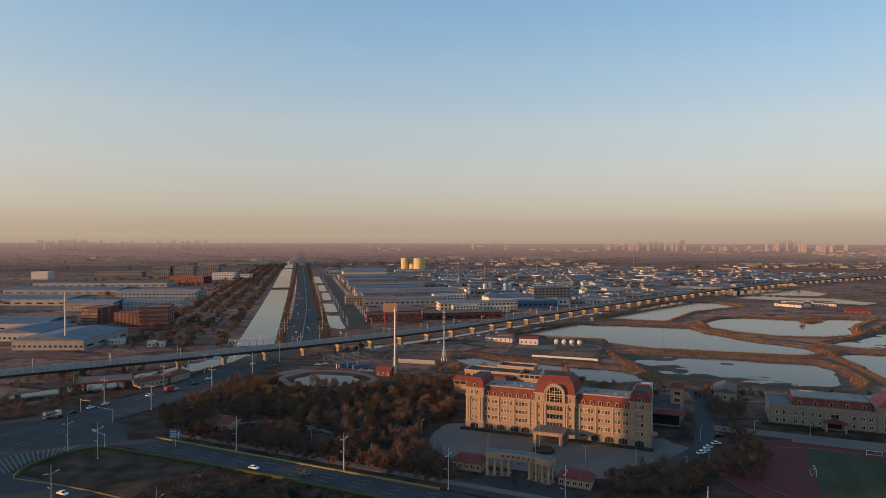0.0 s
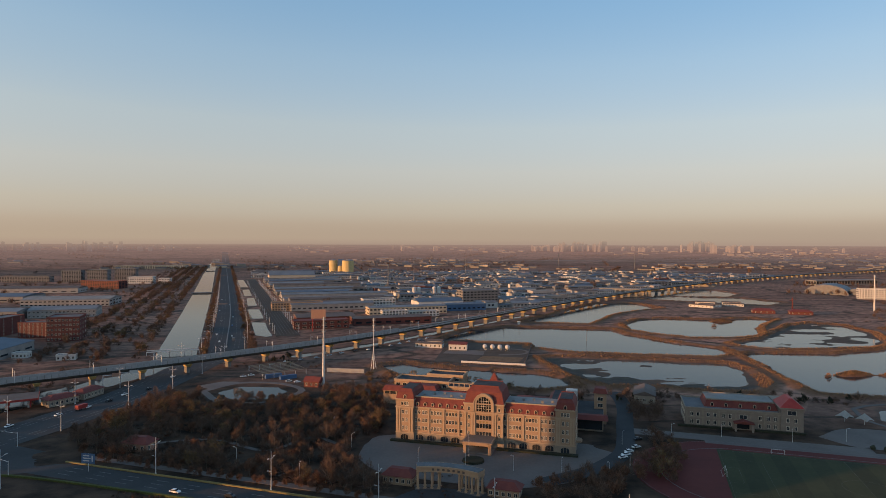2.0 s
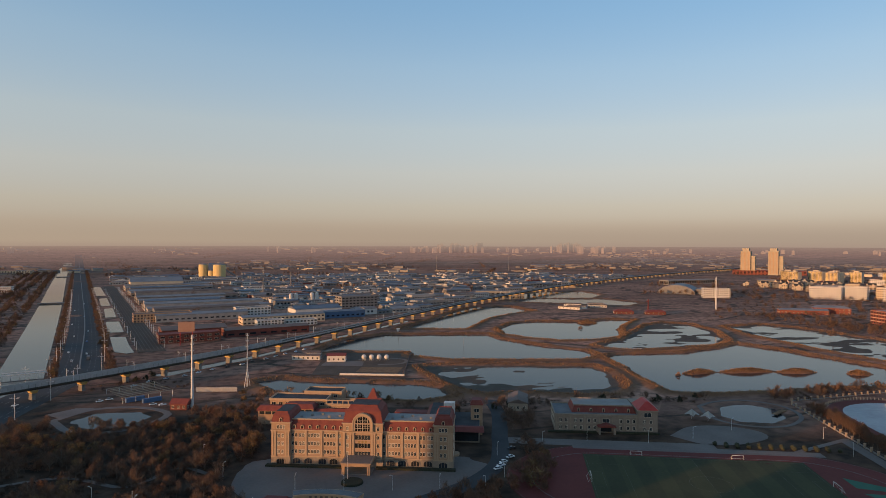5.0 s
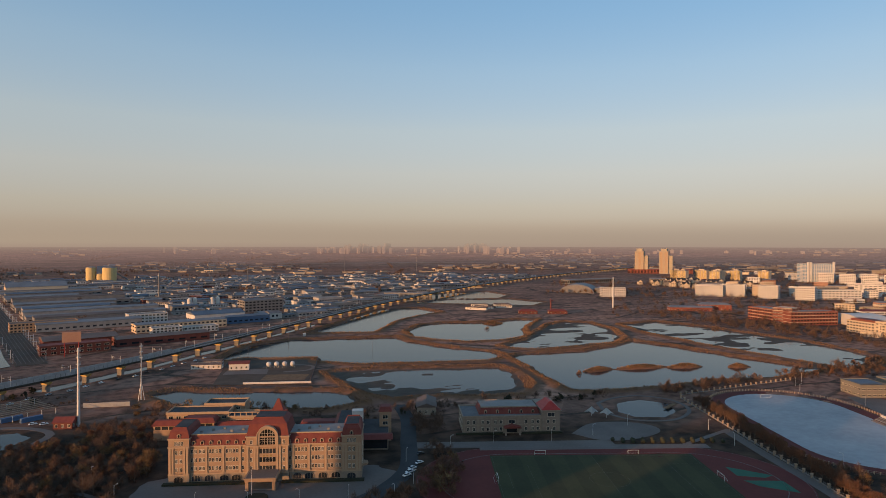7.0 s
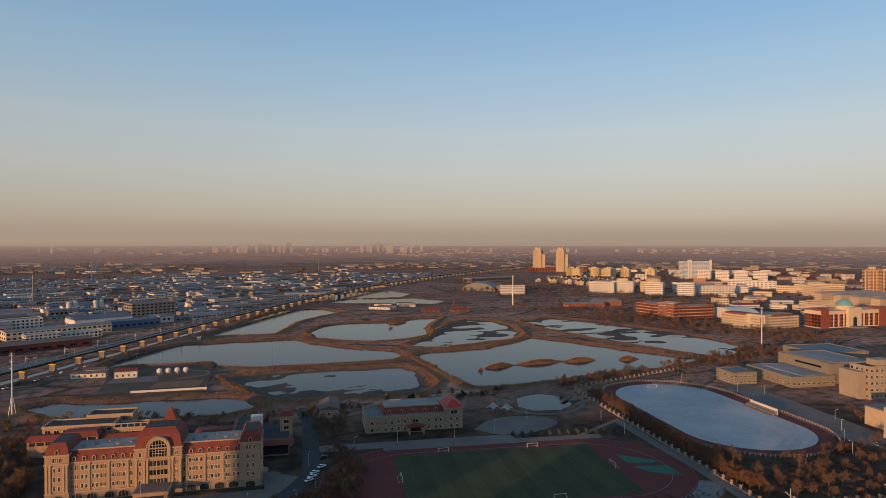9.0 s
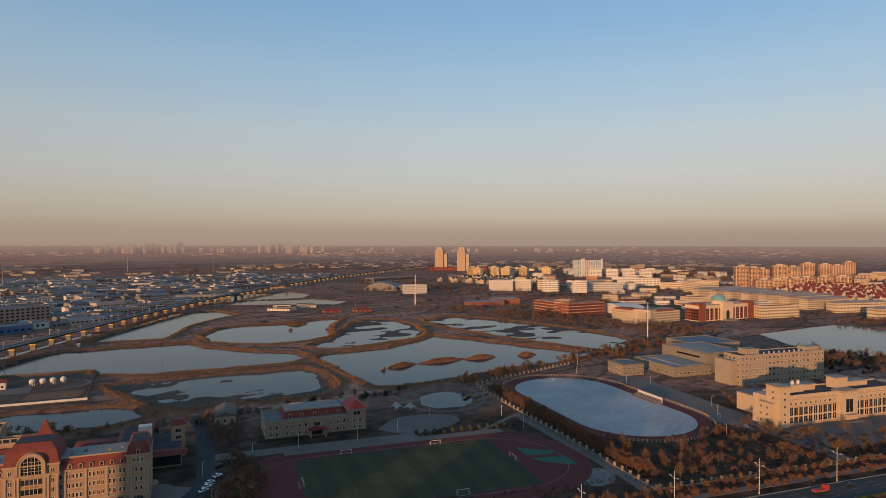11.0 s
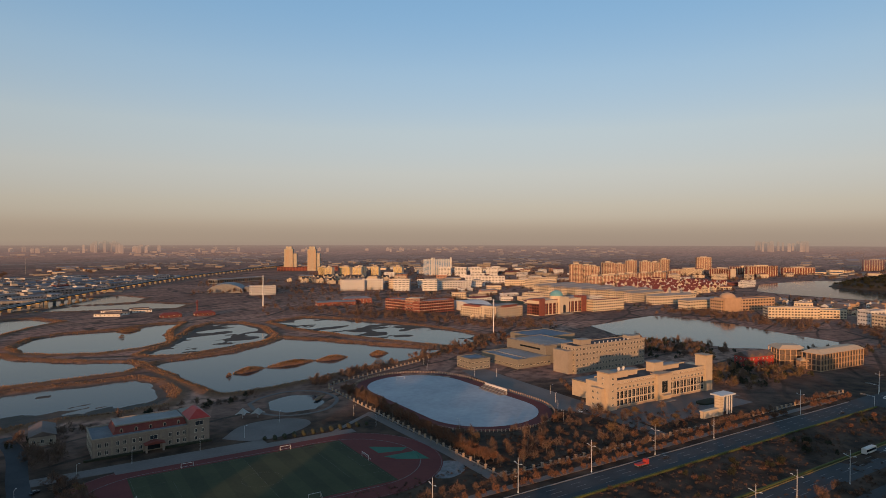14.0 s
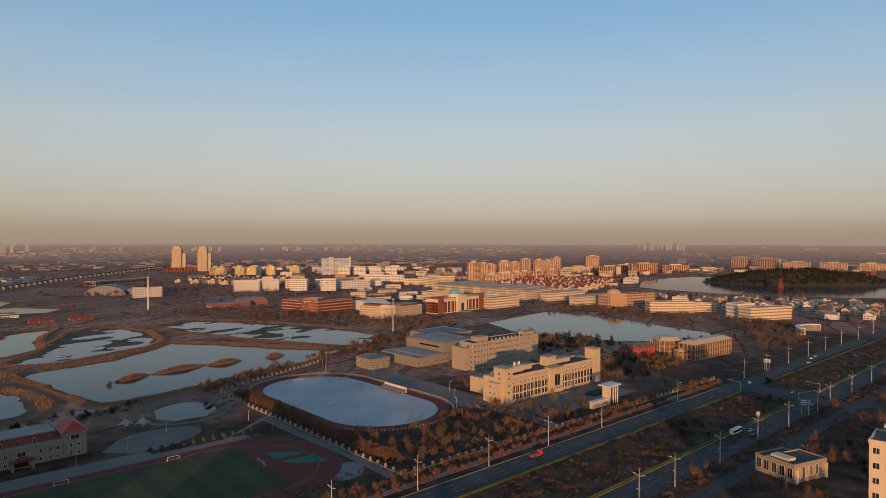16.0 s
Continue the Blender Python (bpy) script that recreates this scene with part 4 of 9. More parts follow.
    for k in (-0.65, 0.65):
        box(bm, k - 0.06, -0.26, 0, k + 0.06, -0.15, 2.4, 1)
    low = mesh_of("arch_window", bm, "glass", "stucco_low")
    for x in (12.0, 17.8, 24.6, 30.0, 57.6, 63.0, 69.2, 75.2):
        share("arch_window", low, root, x, -0.1, 0.8)
    for x in (4.6, W - 4.6):
        share("arch_window", low, root, x, -1.4, 0.8)
    # porch
    bm = bmesh.new(); box(bm, 36.5, -12.5, 4.2, 50.0, -1.4, 5.4); box(bm, 36.1, -12.9, 5.4, 50.4, -1.4, 5.8); part("porch_roof", bm, M["stucco"], root)
    bm = bmesh.new(); box(bm, 36.9, -12.1, 5.8, 49.6, -1.6, 5.9); part("porch_deck", bm, M["paving"], root)
    for x in (37.4, 49.1):
        bm = bmesh.new(); box(bm, x - 0.7, -12.2, -0.3, x + 0.7, -10.8, 4.2); part("porch_pillar", bm, M["stucco"], root)
    bm = bmesh.new(); box(bm, 38.5, -1.75, 0.2, 48.0, -1.55, 4.0); part("entrance_doors", bm, M["glass"], root, "dark glazed entrance doors")
    bm = bmesh.new(); box(bm, 36.5, -11, -0.3, 50, -1.4, 0.25); part("porch_step", bm, M["grey"], root)
    # side balcony, low planter
    bm = bmesh.new(); slab(bm, [(W, 4), (W + 2.2, 5), (W + 2.8, 7), (W + 2.2, 9), (W, 10)], 4.3, 5.3); part("balcony", bm, M["stucco"], root)
    # rear ranges round the court: flat roofs with cream parapets, red skirt roofs in front
    for x0, y0, x1, y1, h in ((-26, 70, 8, 84, 13.2), (8, 67, 34, 80, 11.4), (-9, 84, 14, 96, 14.6)):
        wall(x0, y0, x1, y1, -0.5, h, "stucco", "rear_wing")
        for q in ((x0 - 0.3, y0 - 0.3, x1 + 0.3, y0 + 0.3), (x0 - 0.3, y1 - 0.3, x1 + 0.3, y1 + 0.3), (x0 - 0.3, y0 + 0.3, x0 + 0.3, y1 - 0.3), (x1 - 0.3, y0 + 0.3, x1 + 0.3, y1 - 0.3)):
            wall(q[0], q[1], q[2], q[3], h - 0.4, h + 0.9, "trim", "parapet")
        bm = bmesh.new(); box(bm, x0 + 0.3, y0 + 0.3, h, x1 - 0.3, y1 - 0.3, h + 0.15); part("roof_deck", bm, M["darkroof"], root)
        for k in range(int((x1 - x0) / 4.2)):
            share("window", window_mesh(2.4, 1.6), root, x0 + 2.4 + k * 4.2, y0, h - 3.0)
    for x0, y0, x1, y1, z0, z1 in ((-31, 64, -15, 70, 8.2, 10.8), (-14, 60, 3, 70, 10.6, 13.0), (3, 62, 33, 67, 8.0, 10.2), (50, 60, 72, 70, 7.6, 9.6)):
        wall(x0, y0, x1, y1, -0.5, z0, "stucco", "front_range")
        bm = bmesh.new(); frustum(bm, x0 - 0.8, y0 - 1.0, x1 + 0.8, y1 + 0.2, z0, z1, 1.6, 2.4); part("skirt_roof", bm, M["redroof"], root, "red tiled skirt roof")
        bm = bmesh.new(); box(bm, x0 + 1, y0 - 0.12, z0 - 2.2, x1 - 1, y0 + 0.05, z0 - 0.5); part("window_strip", bm, M["glass"], root)
        bm = bmesh.new(); box(bm, 0, -0.2, z0 - 2.4, 0.5, 0.1, z0 - 0.3); post = mesh_of("window_pier", bm, "trim")
        for k in range(1, int((x1 - x0) / 4)):
            share("window_pier", post, root, x0 + k * 4, y0, 0)
    for k in range(8):
        bm = bmesh.new(); box(bm, 9 + k * 3.2, 66.6, 11.4, 9.5 + k * 3.2, 67.2, 14.0); part("pergola_post", bm, M["trim"], root)
    bm = bmesh.new(); box(bm, 8.6, 66.5, 14.0, 32.6, 67.3, 14.5); part("pergola_beam", bm, M["trim"], root)
    # lantern tower
    wall(34.0, 63, 40.0, 69, -0.5, 15.4, "stucco", "tower")
    wall(33.6, 62.6, 40.4, 69.4, 14.6, 15.3, "trim", "tower_cornice")
    bm = bmesh.new(); frustum(bm, 33.2, 62.2, 40.8, 69.8, 15.4, 16.4, 0.8); frustum(bm, 34.0, 63.0, 40.0, 69.0, 16.4, 22.0, 2.5); part("spire", bm, M["redroof"], root, "steep red tower roof")
    # eastern rear wing and corner tower
    wall(70, 20, 84, 72, -0.5, 11.0, "stucco", "rear_wing")
    wall(84, 40, 99, 70, -0.5, 8.0, "stucco_low", "rear_wing")
    bm = bmesh.new(); frustum(bm, 69.4, 19.4, 84.6, 72.6, 11.0, 13.2, 2.4); part("rear_roof", bm, M["redroof"], root)
    bm = bmesh.new(); box(bm, 71.8, 21.8, 13.2, 82.2, 70, 13.35); part("roof_deck", bm, M["darkroof"], root)
    bm = bmesh.new(); box(bm, 84.2, 40.2, 8, 98.8, 69.8, 8.15); part("roof_deck", bm, M["darkroof"], root)
    bm = bmesh.new(); frustum(bm, 83.5, 36.5, 101.5, 44.5, 6.4, 8.4, 0.4, 2.6); part("eaves_roof", bm, M["redroof"], root)
    bm = bmesh.new(); box(bm, 84.5, 39.85, 0.8, 98.5, 40.05, 6.0); part("glazed_front", bm, M["glass"], root, "dark glazed ground-floor front")
    wall(94, 54, 100.5, 62, -0.5, 16.5, "stucco", "tower")
    for z in (9.2, 12.6):
        share("window", window_mesh(2.6, 1.8), root, 97.2, 54, z)
    bm = bmesh.new(); frustum(bm, 93.4, 53.4, 101.1, 62.6, 16.5, 19.0, 1.3); part("tower_roof", bm, M["redroof"], root)
    wall(79, 53, 85, 58, 10.5, 17.4, "white", "tank_house", "white rooftop tank house")


main_hall()


# planted bed along the front
def local(root_a, root_b, x, y):
    a, b = Vector(root_a), Vector(root_b)
    d = (b - a).normalized()
    return (a.x + d.x * x - d.y * y, a.y + d.y * x + d.x * y)


MH = ((12, 311), (93, 279))
for i, (x0, x1) in enumerate(((-2, 35.5), (51, 88.5))):
    bm = bmesh.new()
    slab(bm, [local(*MH, x0, -4.2), local(*MH, x1, -4.2), local(*MH, x1, -1.6), local(*MH, x0, -1.6)], 0.0, 0.9)
    tagged(part("clipped_hedge", bm, M["evergreen"]), "dark clipped hedge along the hall's foot", "hedge", "hedges along the hall")
bm = bmesh.new()
pl = [(-4, 303), (-6, 285), (2, 268), (14, 260), (22, 256), (45, 246), (58, 243), (78, 246), (98, 258), (112, 274), (106, 287), (96, 296), (12, 318)]
slab(bm, [tuple(p) for p in smooth_line(pl + pl[:1], 4)[:-1]], -0.2, 0.11)
setting("paving_forecourt", bm, M["paving"], "pale paved forecourt of the college hall", "forecourt")
bm = bmesh.new()
slab(bm, [av(-96, 212), av(-40, 212), av(-48, 236), av(-84, 236)], -0.2, 0.115)
setting("paving_entry", bm, M["asphalt"], "dark entrance apron off the avenue", "forecourt")
bm = bmesh.new()
strip(bm, smooth_line([(70, 248), (95, 260), (115, 278), (126, 300), (133, 318), (150, 360), (158, 395)], 5), 9, 0.125, 0.3)
setting("road_campus", bm, M["asphalt"], "grey campus lane with parked cars", "road")
bm = bmesh.new()
strip(bm, [(133, 312), (234, 268)], 10, 0.12, 0.3)
setting("road_hall_front", bm, M["paving"], "grey lane in front of the stone hall", "road")


def colonnade():
    root = stand("gate_colonnade", 30.5, 245.5, math.atan2(-10, 24), "curved sandstone gateway on paired columns", "gateway")
    R, half = 34.0, 0.40

    def pt(t, r):
        ang = math.pi / 2 + t
        return (-(R + r) * math.cos(ang) * 1.0, (R + r) * math.sin(ang) - R * math.cos(half) - 2.4)
    bm = bmesh.new()
    pts = [pt(-half + 2 * half * k / 14, 0) for k in range(15)]
    strip(bm, pts, 4.4, 8.6, 1.5, lift=[0] * 15); strip(bm, pts, 5.2, 9.2, 0.7, lift=[0] * 15); strip(bm, pts, 4.8, 7.3, 0.35, lift=[0] * 15)
    part("entablature", bm, M["tan"], root)
    bm = bmesh.new(); strip(bm, pts, 4.2, 9.3, 0.15, lift=[0] * 15); part("top", bm, M["flatroof"], root)
    bm = bmesh.new(); tube(bm, 0, 0, 0.3, 7.0, 0.5, 0.42, 12); box(bm, -0.7, -0.7, 0, 0.7, 0.7, 0.35); box(bm, -0.6, -0.6, 6.6, 0.6, 0.6, 7.0)
    col = mesh_of("column", bm, "tan")
    for t in (-0.385, -0.30, -0.215, -0.13, 0.13, 0.215, 0.30, 0.385):
        for r in (-1.4, 1.4):
            share("column", col, root, *pt(t, r), 0)
    for s in (-1, 1):
        bm = bmesh.new(); strip(bm, [pt(s * (0.11 + 0.31 * k / 5), 0) for k in range(6)], 5.4, 0.25, 0.5, lift=[0] * 6); part("base", bm, M["paving"], root)
    bm = bmesh.new()
    for k in range(7):
        x, y = pt(-0.2 + 0.066 * k, -2.25)
        box(bm, x - 0.5, y - 0.05, 7.5, x + 0.5, y + 0.05, 8.4)
    part("sign_bars", bm, M["brownroof"], root, "lettering reduced to plain bars")


colonnade()
for nm, p, q in (("west", (4, 254.5), (15.5, 249.5)), ("east", (44, 236.5), (55, 231.5))):
    r = block("gatehouse", p, q, 7, 3.4, "stucco", "redroof", 1, 5, 2, "small gatehouse with a red hipped roof", "gatehouse", "gatehouses", "hip", (1.2, 1.4), ridge=2.4)
bm = bmesh.new(); tube(bm, 0, 0, 0, 12, 0.09, 0.05, 6)
pole = part("flagpole", bm, M["steel"]); pole.location = local(*MH, 41, -19) + (0.1,)
tagged(pole, "thin grey flagpole in front of the hall", "flagpole")
bm = bmesh.new(); tube(bm, 0, 0, 0, 0.9, 5.0, 4.7, 20)
bed = part("flower_bed", bm, M["evergreen"]); bed.location = local(*MH, 43.5, -21) + (0.1,)
tagged(bed, "round dark planted bed on the forecourt", "planter")


def stone_hall():
    a, b = Vector((167, 318.5)), Vector((219.5, 297))
    W = (b - a).length
    root = stand("stone_hall", a.x, a.y, math.atan2((b - a).y, (b - a).x), "grey stone two-storey hall with a red mansard and hip", "building")
    D = 26

    def wall(x0, y0, x1, y1, z0, z1, mat="gymwall", nm="wall"):
        bm = bmesh.new(); box(bm, x0, y0, z0, x1, y1, z1); return part(nm, bm, M[mat], root)
    wall(0, 0, W - 10.5, D, -0.5, 9.4); wall(W - 10.5, -0.5, W, D, -0.5, 12.6)
    for z in (0.0, 4.6, 8.6):
        bm = bmesh.new(); box(bm, -0.3, -0.3, z, W - 10.5, 0.1, z + 0.5); part("cornice", bm, M["stucco_low"], root)
    for x0, y0, x1, y1 in ((-0.3, -0.3, W - 10.5, 0.3), (-0.3, 0.3, 0.3, D), (-0.3, D - 0.4, W - 10.5, D + 0.3)):
        bm = bmesh.new(); box(bm, x0, y0, 9.4, x1, y1, 10.2); part("parapet", bm, M["stucco_low"], root)
    bm = bmesh.new(); box(bm, 0.3, 0.3, 9.4, W - 10.5, D - 0.4, 9.55); part("roof_deck", bm, M["flatroof"], root)
    bm = bmesh.new(); frustum(bm, 10, 5.5, W - 10.5, D - 1, 9.55, 13.2, 1.6); part("mansard_roof", bm, M["redroof"], root, "low red mansard roof")
    bm = bmesh.new(); box(bm, 11.4, 6.9, 13.2, W - 12, D - 2.4, 13.35); part("roof_deck", bm, M["paleroof"], root)
    for q in ((11.2, 6.7, W - 11.8, 7.1), (11.2, D - 2.8, W - 11.8, D - 2.4)):
        bm = bmesh.new(); box(bm, q[0], q[1], 13.2, q[2], q[3], 13.8); part("roof_kerb", bm, M["stucco_low"], root)
    bm = bmesh.new(); box(bm, W - 11.2, -1.2, 12.6, W + 0.7, D + 0.6, 13.1); part("eave", bm, M["stucco_low"], root)
    # brighter red than the other roofs: sunlight put into the hip's colour
    bm = bmesh.new(); frustum(bm, W - 11.0, -1.0, W + 0.5, D * 0.62, 13.1, 17.4, 5.0, 3.5); part("hip_roof", bm, M["redpaint"], root, "bright red hipped roof")
    for x in (14, 21, 28, 35, 42):
        share("dormer", dormer_mesh(), root, x, 5.9, 10.2)
    me = window_mesh(1.3, 1.9)
    for z in (1.6, 5.6):
        for x in (3.2, 6.4, 11.5, 14.7, 19.0, 22.2, 36.6, 40.6, 43.8):
            share("window", me, root, x, 0, z)
        for x in (W - 7.2, W - 3.6):
            share("window", me, root, x, -0.5, z)
        for y in (4, 9, 14, 19, 23):
            share("window", me, root, W, y, z, math.pi / 2); share("window", me, root, 0, y, z, -math.pi / 2)
    share("window", window_mesh(3.6, 2.0), root, 28.5, 0, 5.6); share("window", window_mesh(4.0, 2.2), root, W - 5.4, -0.5, 9.4)
    for x in (0.8, 8.8, 16.8, 25.0, 32.0, 38.5, W - 11.4):
        bm = bmesh.new(); box(bm, x - 0.35, -0.3, 0.5, x + 0.35, 0.05, 8.6); part("pilaster", bm, M["stucco_low"], root)
    bm = bmesh.new(); gable(bm, 23.8, -4.4, 33.2, 0, 4.0, 5.7, 0.3, "y"); part("porch_roof", bm, M["redroof"], root)
    for x in (24.4, 32.6):
        bm = bmesh.new(); box(bm, x - 0.5, -4.2, -0.2, x + 0.5, -3.2, 4.0); part("porch_pillar", bm, M["gymwall"], root)
    bm = bmesh.new(); box(bm, 25.5, -0.2, 0.1, 31.5, 0.0, 3.4); part("entrance_doors", bm, M["glass"], root)


stone_hall()
bm = bmesh.new()
SH = ((167, 318.5), (219.5, 297))
for x0, x1 in ((-4, 23), (34, 57.5)):
    slab(bm, [local(*SH, x0, -2.6), local(*SH, x1, -2.6), local(*SH, x1, -0.9), local(*SH, x0, -0.9)], 0.0, 1.0)
tagged(part("clipped_hedge", bm, M["evergreen"]), "dark clipped hedge along the stone hall", "hedge", "hedges along the hall")


# ---- sports grounds ----
def oval(cx, cy, rot, half, r, k=24):
    """Outline of a running track: two straights and two half circles."""
    out = []
    for i in range(k + 1):
        t = -math.pi / 2 + math.pi * i / k
        out.append((half + r * math.cos(t), r * math.sin(t)))
    for i in range(k + 1):
        t = math.pi / 2 + math.pi * i / k
        out.append((-half + r * math.cos(t), r * math.sin(t)))
    c, s = math.cos(rot), math.sin(rot)
    return [(cx + x * c - y * s, cy + x * s + y * c) for x, y in out]


TR = av(84.6, 287.7)
bm = bmesh.new(); slab(bm, oval(*TR, AV_ROT, 42.5, 47.5), -0.2, 0.12); setting("running_track", bm, M["tartan"], "dull red running track", "running track")
for i, r in enumerate((36.2, 46.8)):
    bm = bmesh.new(); o = oval(*TR, AV_ROT, 42.5, r); strip(bm, o + o[:2], 0.12 if i else 0.3, 0.15, 0.02); setting("track_line_%d" % (i + 1), bm, M["line"], "thin white lane line", "track marking")
bm = bmesh.new()
for k in range(14):
    if k % 2 == 0:
        s0 = 84.6 - 52.5 + k * 7.5
        slab(bm, [av(s0, 253.7), av(s0 + 7.5, 253.7), av(s0 + 7.5, 321.7), av(s0, 321.7)], 0.0, 0.145)
setting("football_pitch_stripes", bm, surface("pale_turf_stripes", (0.034, 0.038, 0.0148), (0.053, 0.054, 0.022), 0.05, 0.95, 0.2, 12), "paler mown stripes of the pitch", "football pitch")
bm = bmesh.new(); slab(bm, [av(32.1, 253.7), av(137.1, 253.7), av(137.1, 321.7), av(32.1, 321.7)], -0.2, 0.14); setting("football_pitch", bm, M["turf"], "dark green striped football pitch", "football pitch")


def pitch_lines():
    bm = bmesh.new()
    c = (84.6, 287.7)

    def ln(*pts):
        strip(bm, [av(*p) for p in pts], 0.09, 0.165, 0.012)
    ln((33, 255), (136, 255)); ln((33, 320), (136, 320)); ln((33, 255), (33, 320)); ln((136, 255), (136, 320)); ln((84.6, 255), (84.6, 320))
    ln(*[(c[0] + 9.15 * math.cos(math.pi * k / 16), c[1] + 9.15 * math.sin(math.pi * k / 16)) for k in range(33)])
    for s, d in ((33, 1), (136, -1)):
        ln((s, 267.5), (s + 16.5 * d, 267.5), (s + 16.5 * d, 307.8), (s, 307.8))
        ln((s, 278.5), (s + 5.5 * d, 278.5), (s + 5.5 * d, 296.9), (s, 296.9))
    setting("pitch_lines", bm, surface("worn_pitch_paint", (0.06, 0.065, 0.05), (0.13, 0.135, 0.11), 0.5, 0.9, 0.0), "thin pale pitch markings", "pitch marking")


pitch_lines()


def goal(p, rot, w=7.32, h=2.44):
    root = stand("football_goal", p[0], p[1], rot, "white tubular football goal", "goal", "goals on the pitch", 0.15)
    for x in (-w / 2, w / 2):
        bm = bmesh.new(); tube(bm, x, 0, 0, h, 0.1, k=6); part("post", bm, M["white"], root)
        bm = bmesh.new(); rod(bm, (x, 0, h), (x, 1.6, 0), 0.04); part("stay", bm, M["white"], root)
    bm = bmesh.new(); rod(bm, (-w / 2, 0, h), (w / 2, 0, h), 0.1, 6); part("crossbar", bm, M["white"], root)
    bm = bmesh.new(); rod(bm, (-w / 2, 1.6, 0.06), (w / 2, 1.6, 0.06), 0.05); part("back_rail", bm, M["white"], root)


goal(av(32.5, 287.7), AV_ROT + math.pi / 2)
goal(av(136.7, 287.7), AV_ROT - math.pi / 2)
goal(av(58.5, 322.5), AV_ROT, 5.6, 2.1)
goal(av(107.0, 322.0), AV_ROT, 5.6, 2.1)
goal(av(97.0, 254.5), AV_ROT + math.pi, 5.6, 2.1)
for q in ([(146, 303), (146, 291), (158, 288), (163, 291)], [(146, 285), (150, 278), (164, 270), (164, 284)]):
    bm = bmesh.new(); slab(bm, [av(*p) for p in q], 0.0, 0.15); setting("green_apron_%d" % q[0][1], bm, M["greenpaint"], "green painted triangle inside the track", "court paint")
bm = bmesh.new(); slab(bm, [av(28, 330), av(152, 331), av(152, 338), av(28, 338)], -0.2, 0.136); setting("paving_side_court", bm, M["paving"], "pale strip of paving beside the track", "paving")

RINK = av(240, 371)
bm = bmesh.new(); slab(bm, oval(*RINK, AV_ROT + math.pi / 2, 40, 46.5), -0.2, 0.12); setting("rink_track", bm, M["tartan"], "dark red track round the frozen pitch", "running track")
bm = bmesh.new(); slab(bm, oval(*RINK, AV_ROT + math.pi / 2, 40, 38), -0.1, 0.18); setting("snow_field", bm, M["ice"], "snow-covered frozen oval pitch", "snow field")
goal(av(240, 437), AV_ROT, 7.32, 2.44)


def rail_fence(name, pts, h, gap, label, mat="white", post=0.08, rails=(0.35, 0.95)):
    root = stand(name, 0, 0, 0, label, "fence")
    P = resample([Vector(p) for p in pts], gap)
    bm = bmesh.new(); box(bm, -post, -post, -0.2, post, post, h); me = mesh_of("post", bm, mat)
    for k, (p, d) in enumerate(P):
        if k < 300:
            share("post", me, root, p.x, p.y, 0, math.atan2(d.y, d.x))
    for z in rails:
        bm = bmesh.new(); q = [p for p, d in P]; strip(bm, q, 0.06, z * h, 0.08, lift=[0] * len(q)); part("rail", bm, M[mat], root)


rk = oval(*RINK, AV_ROT + math.pi / 2, 40, 48.5, 14)
rail_fence("rink_fence", rk[:15] + rk[15:] + rk[:1], 1.5, 2.4, "white post-and-rail fence round the snowy pitch", "trim", 0.22, (0.5, 0.95))


def post_row(name, a, b, gap):
    """White wall piers in a line beside the trees."""
    A, B = Vector(a), Vector(b)
    n = int((B - A).length / gap)
    root = stand(name, 0, 0, 0, "low boundary wall with white square piers", "wall")
    bm = bmesh.new(); box(bm, -0.45, -0.45, -0.2, 0.45, 0.45, 2.0); box(bm, -0.58, -0.58, 2.0, 0.58, 0.58, 2.25); me = mesh_of("pier", bm, "trim")
    rot = math.atan2((B - A).y, (B - A).x)
    for k in range(n + 1):
        p = A.lerp(B, k / n)
        share("pier", me, root, p.x, p.y, 0, rot)
    bm = bmesh.new(); strip(bm, [A, B], 0.3, 0.7, 0.9, lift=[0, 0]); part("coping", bm, M["grey"], root)
    bm = bmesh.new(); strip(bm, [A, B], 0.06, 1.7, 0.1, lift=[0, 0]); part("rail", bm, M["darksteel"], root)


post_row("boundary_wall", (345, 325), (259, 136), 6.2)
post_row("boundary_wall", (261, 135), (396, 70), 5.4)
post_row("boundary_wall", (436, 50), (540, 3), 5.4)
post_row("boundary_wall", (352, 332), (470, 330), 5.5)

# stand beside the rink
rs = stand("spectator_stand", 411, 230, AV_ROT - math.pi / 2, "small stepped concrete stand with a white back wall", "grandstand")
for k in range(5):
    bm = bmesh.new(); box(bm, 0, -5 + k * 1.2, -0.2, 26, -3.8 + k * 1.2, 0.5 + k * 0.5); part("step", bm, M["brownroof"] if k % 2 else M["grey"], rs)
bm = bmesh.new(); box(bm, 0, 1, -0.2, 26, 1.5, 4.0); part("back_wall", bm, M["white"], rs)


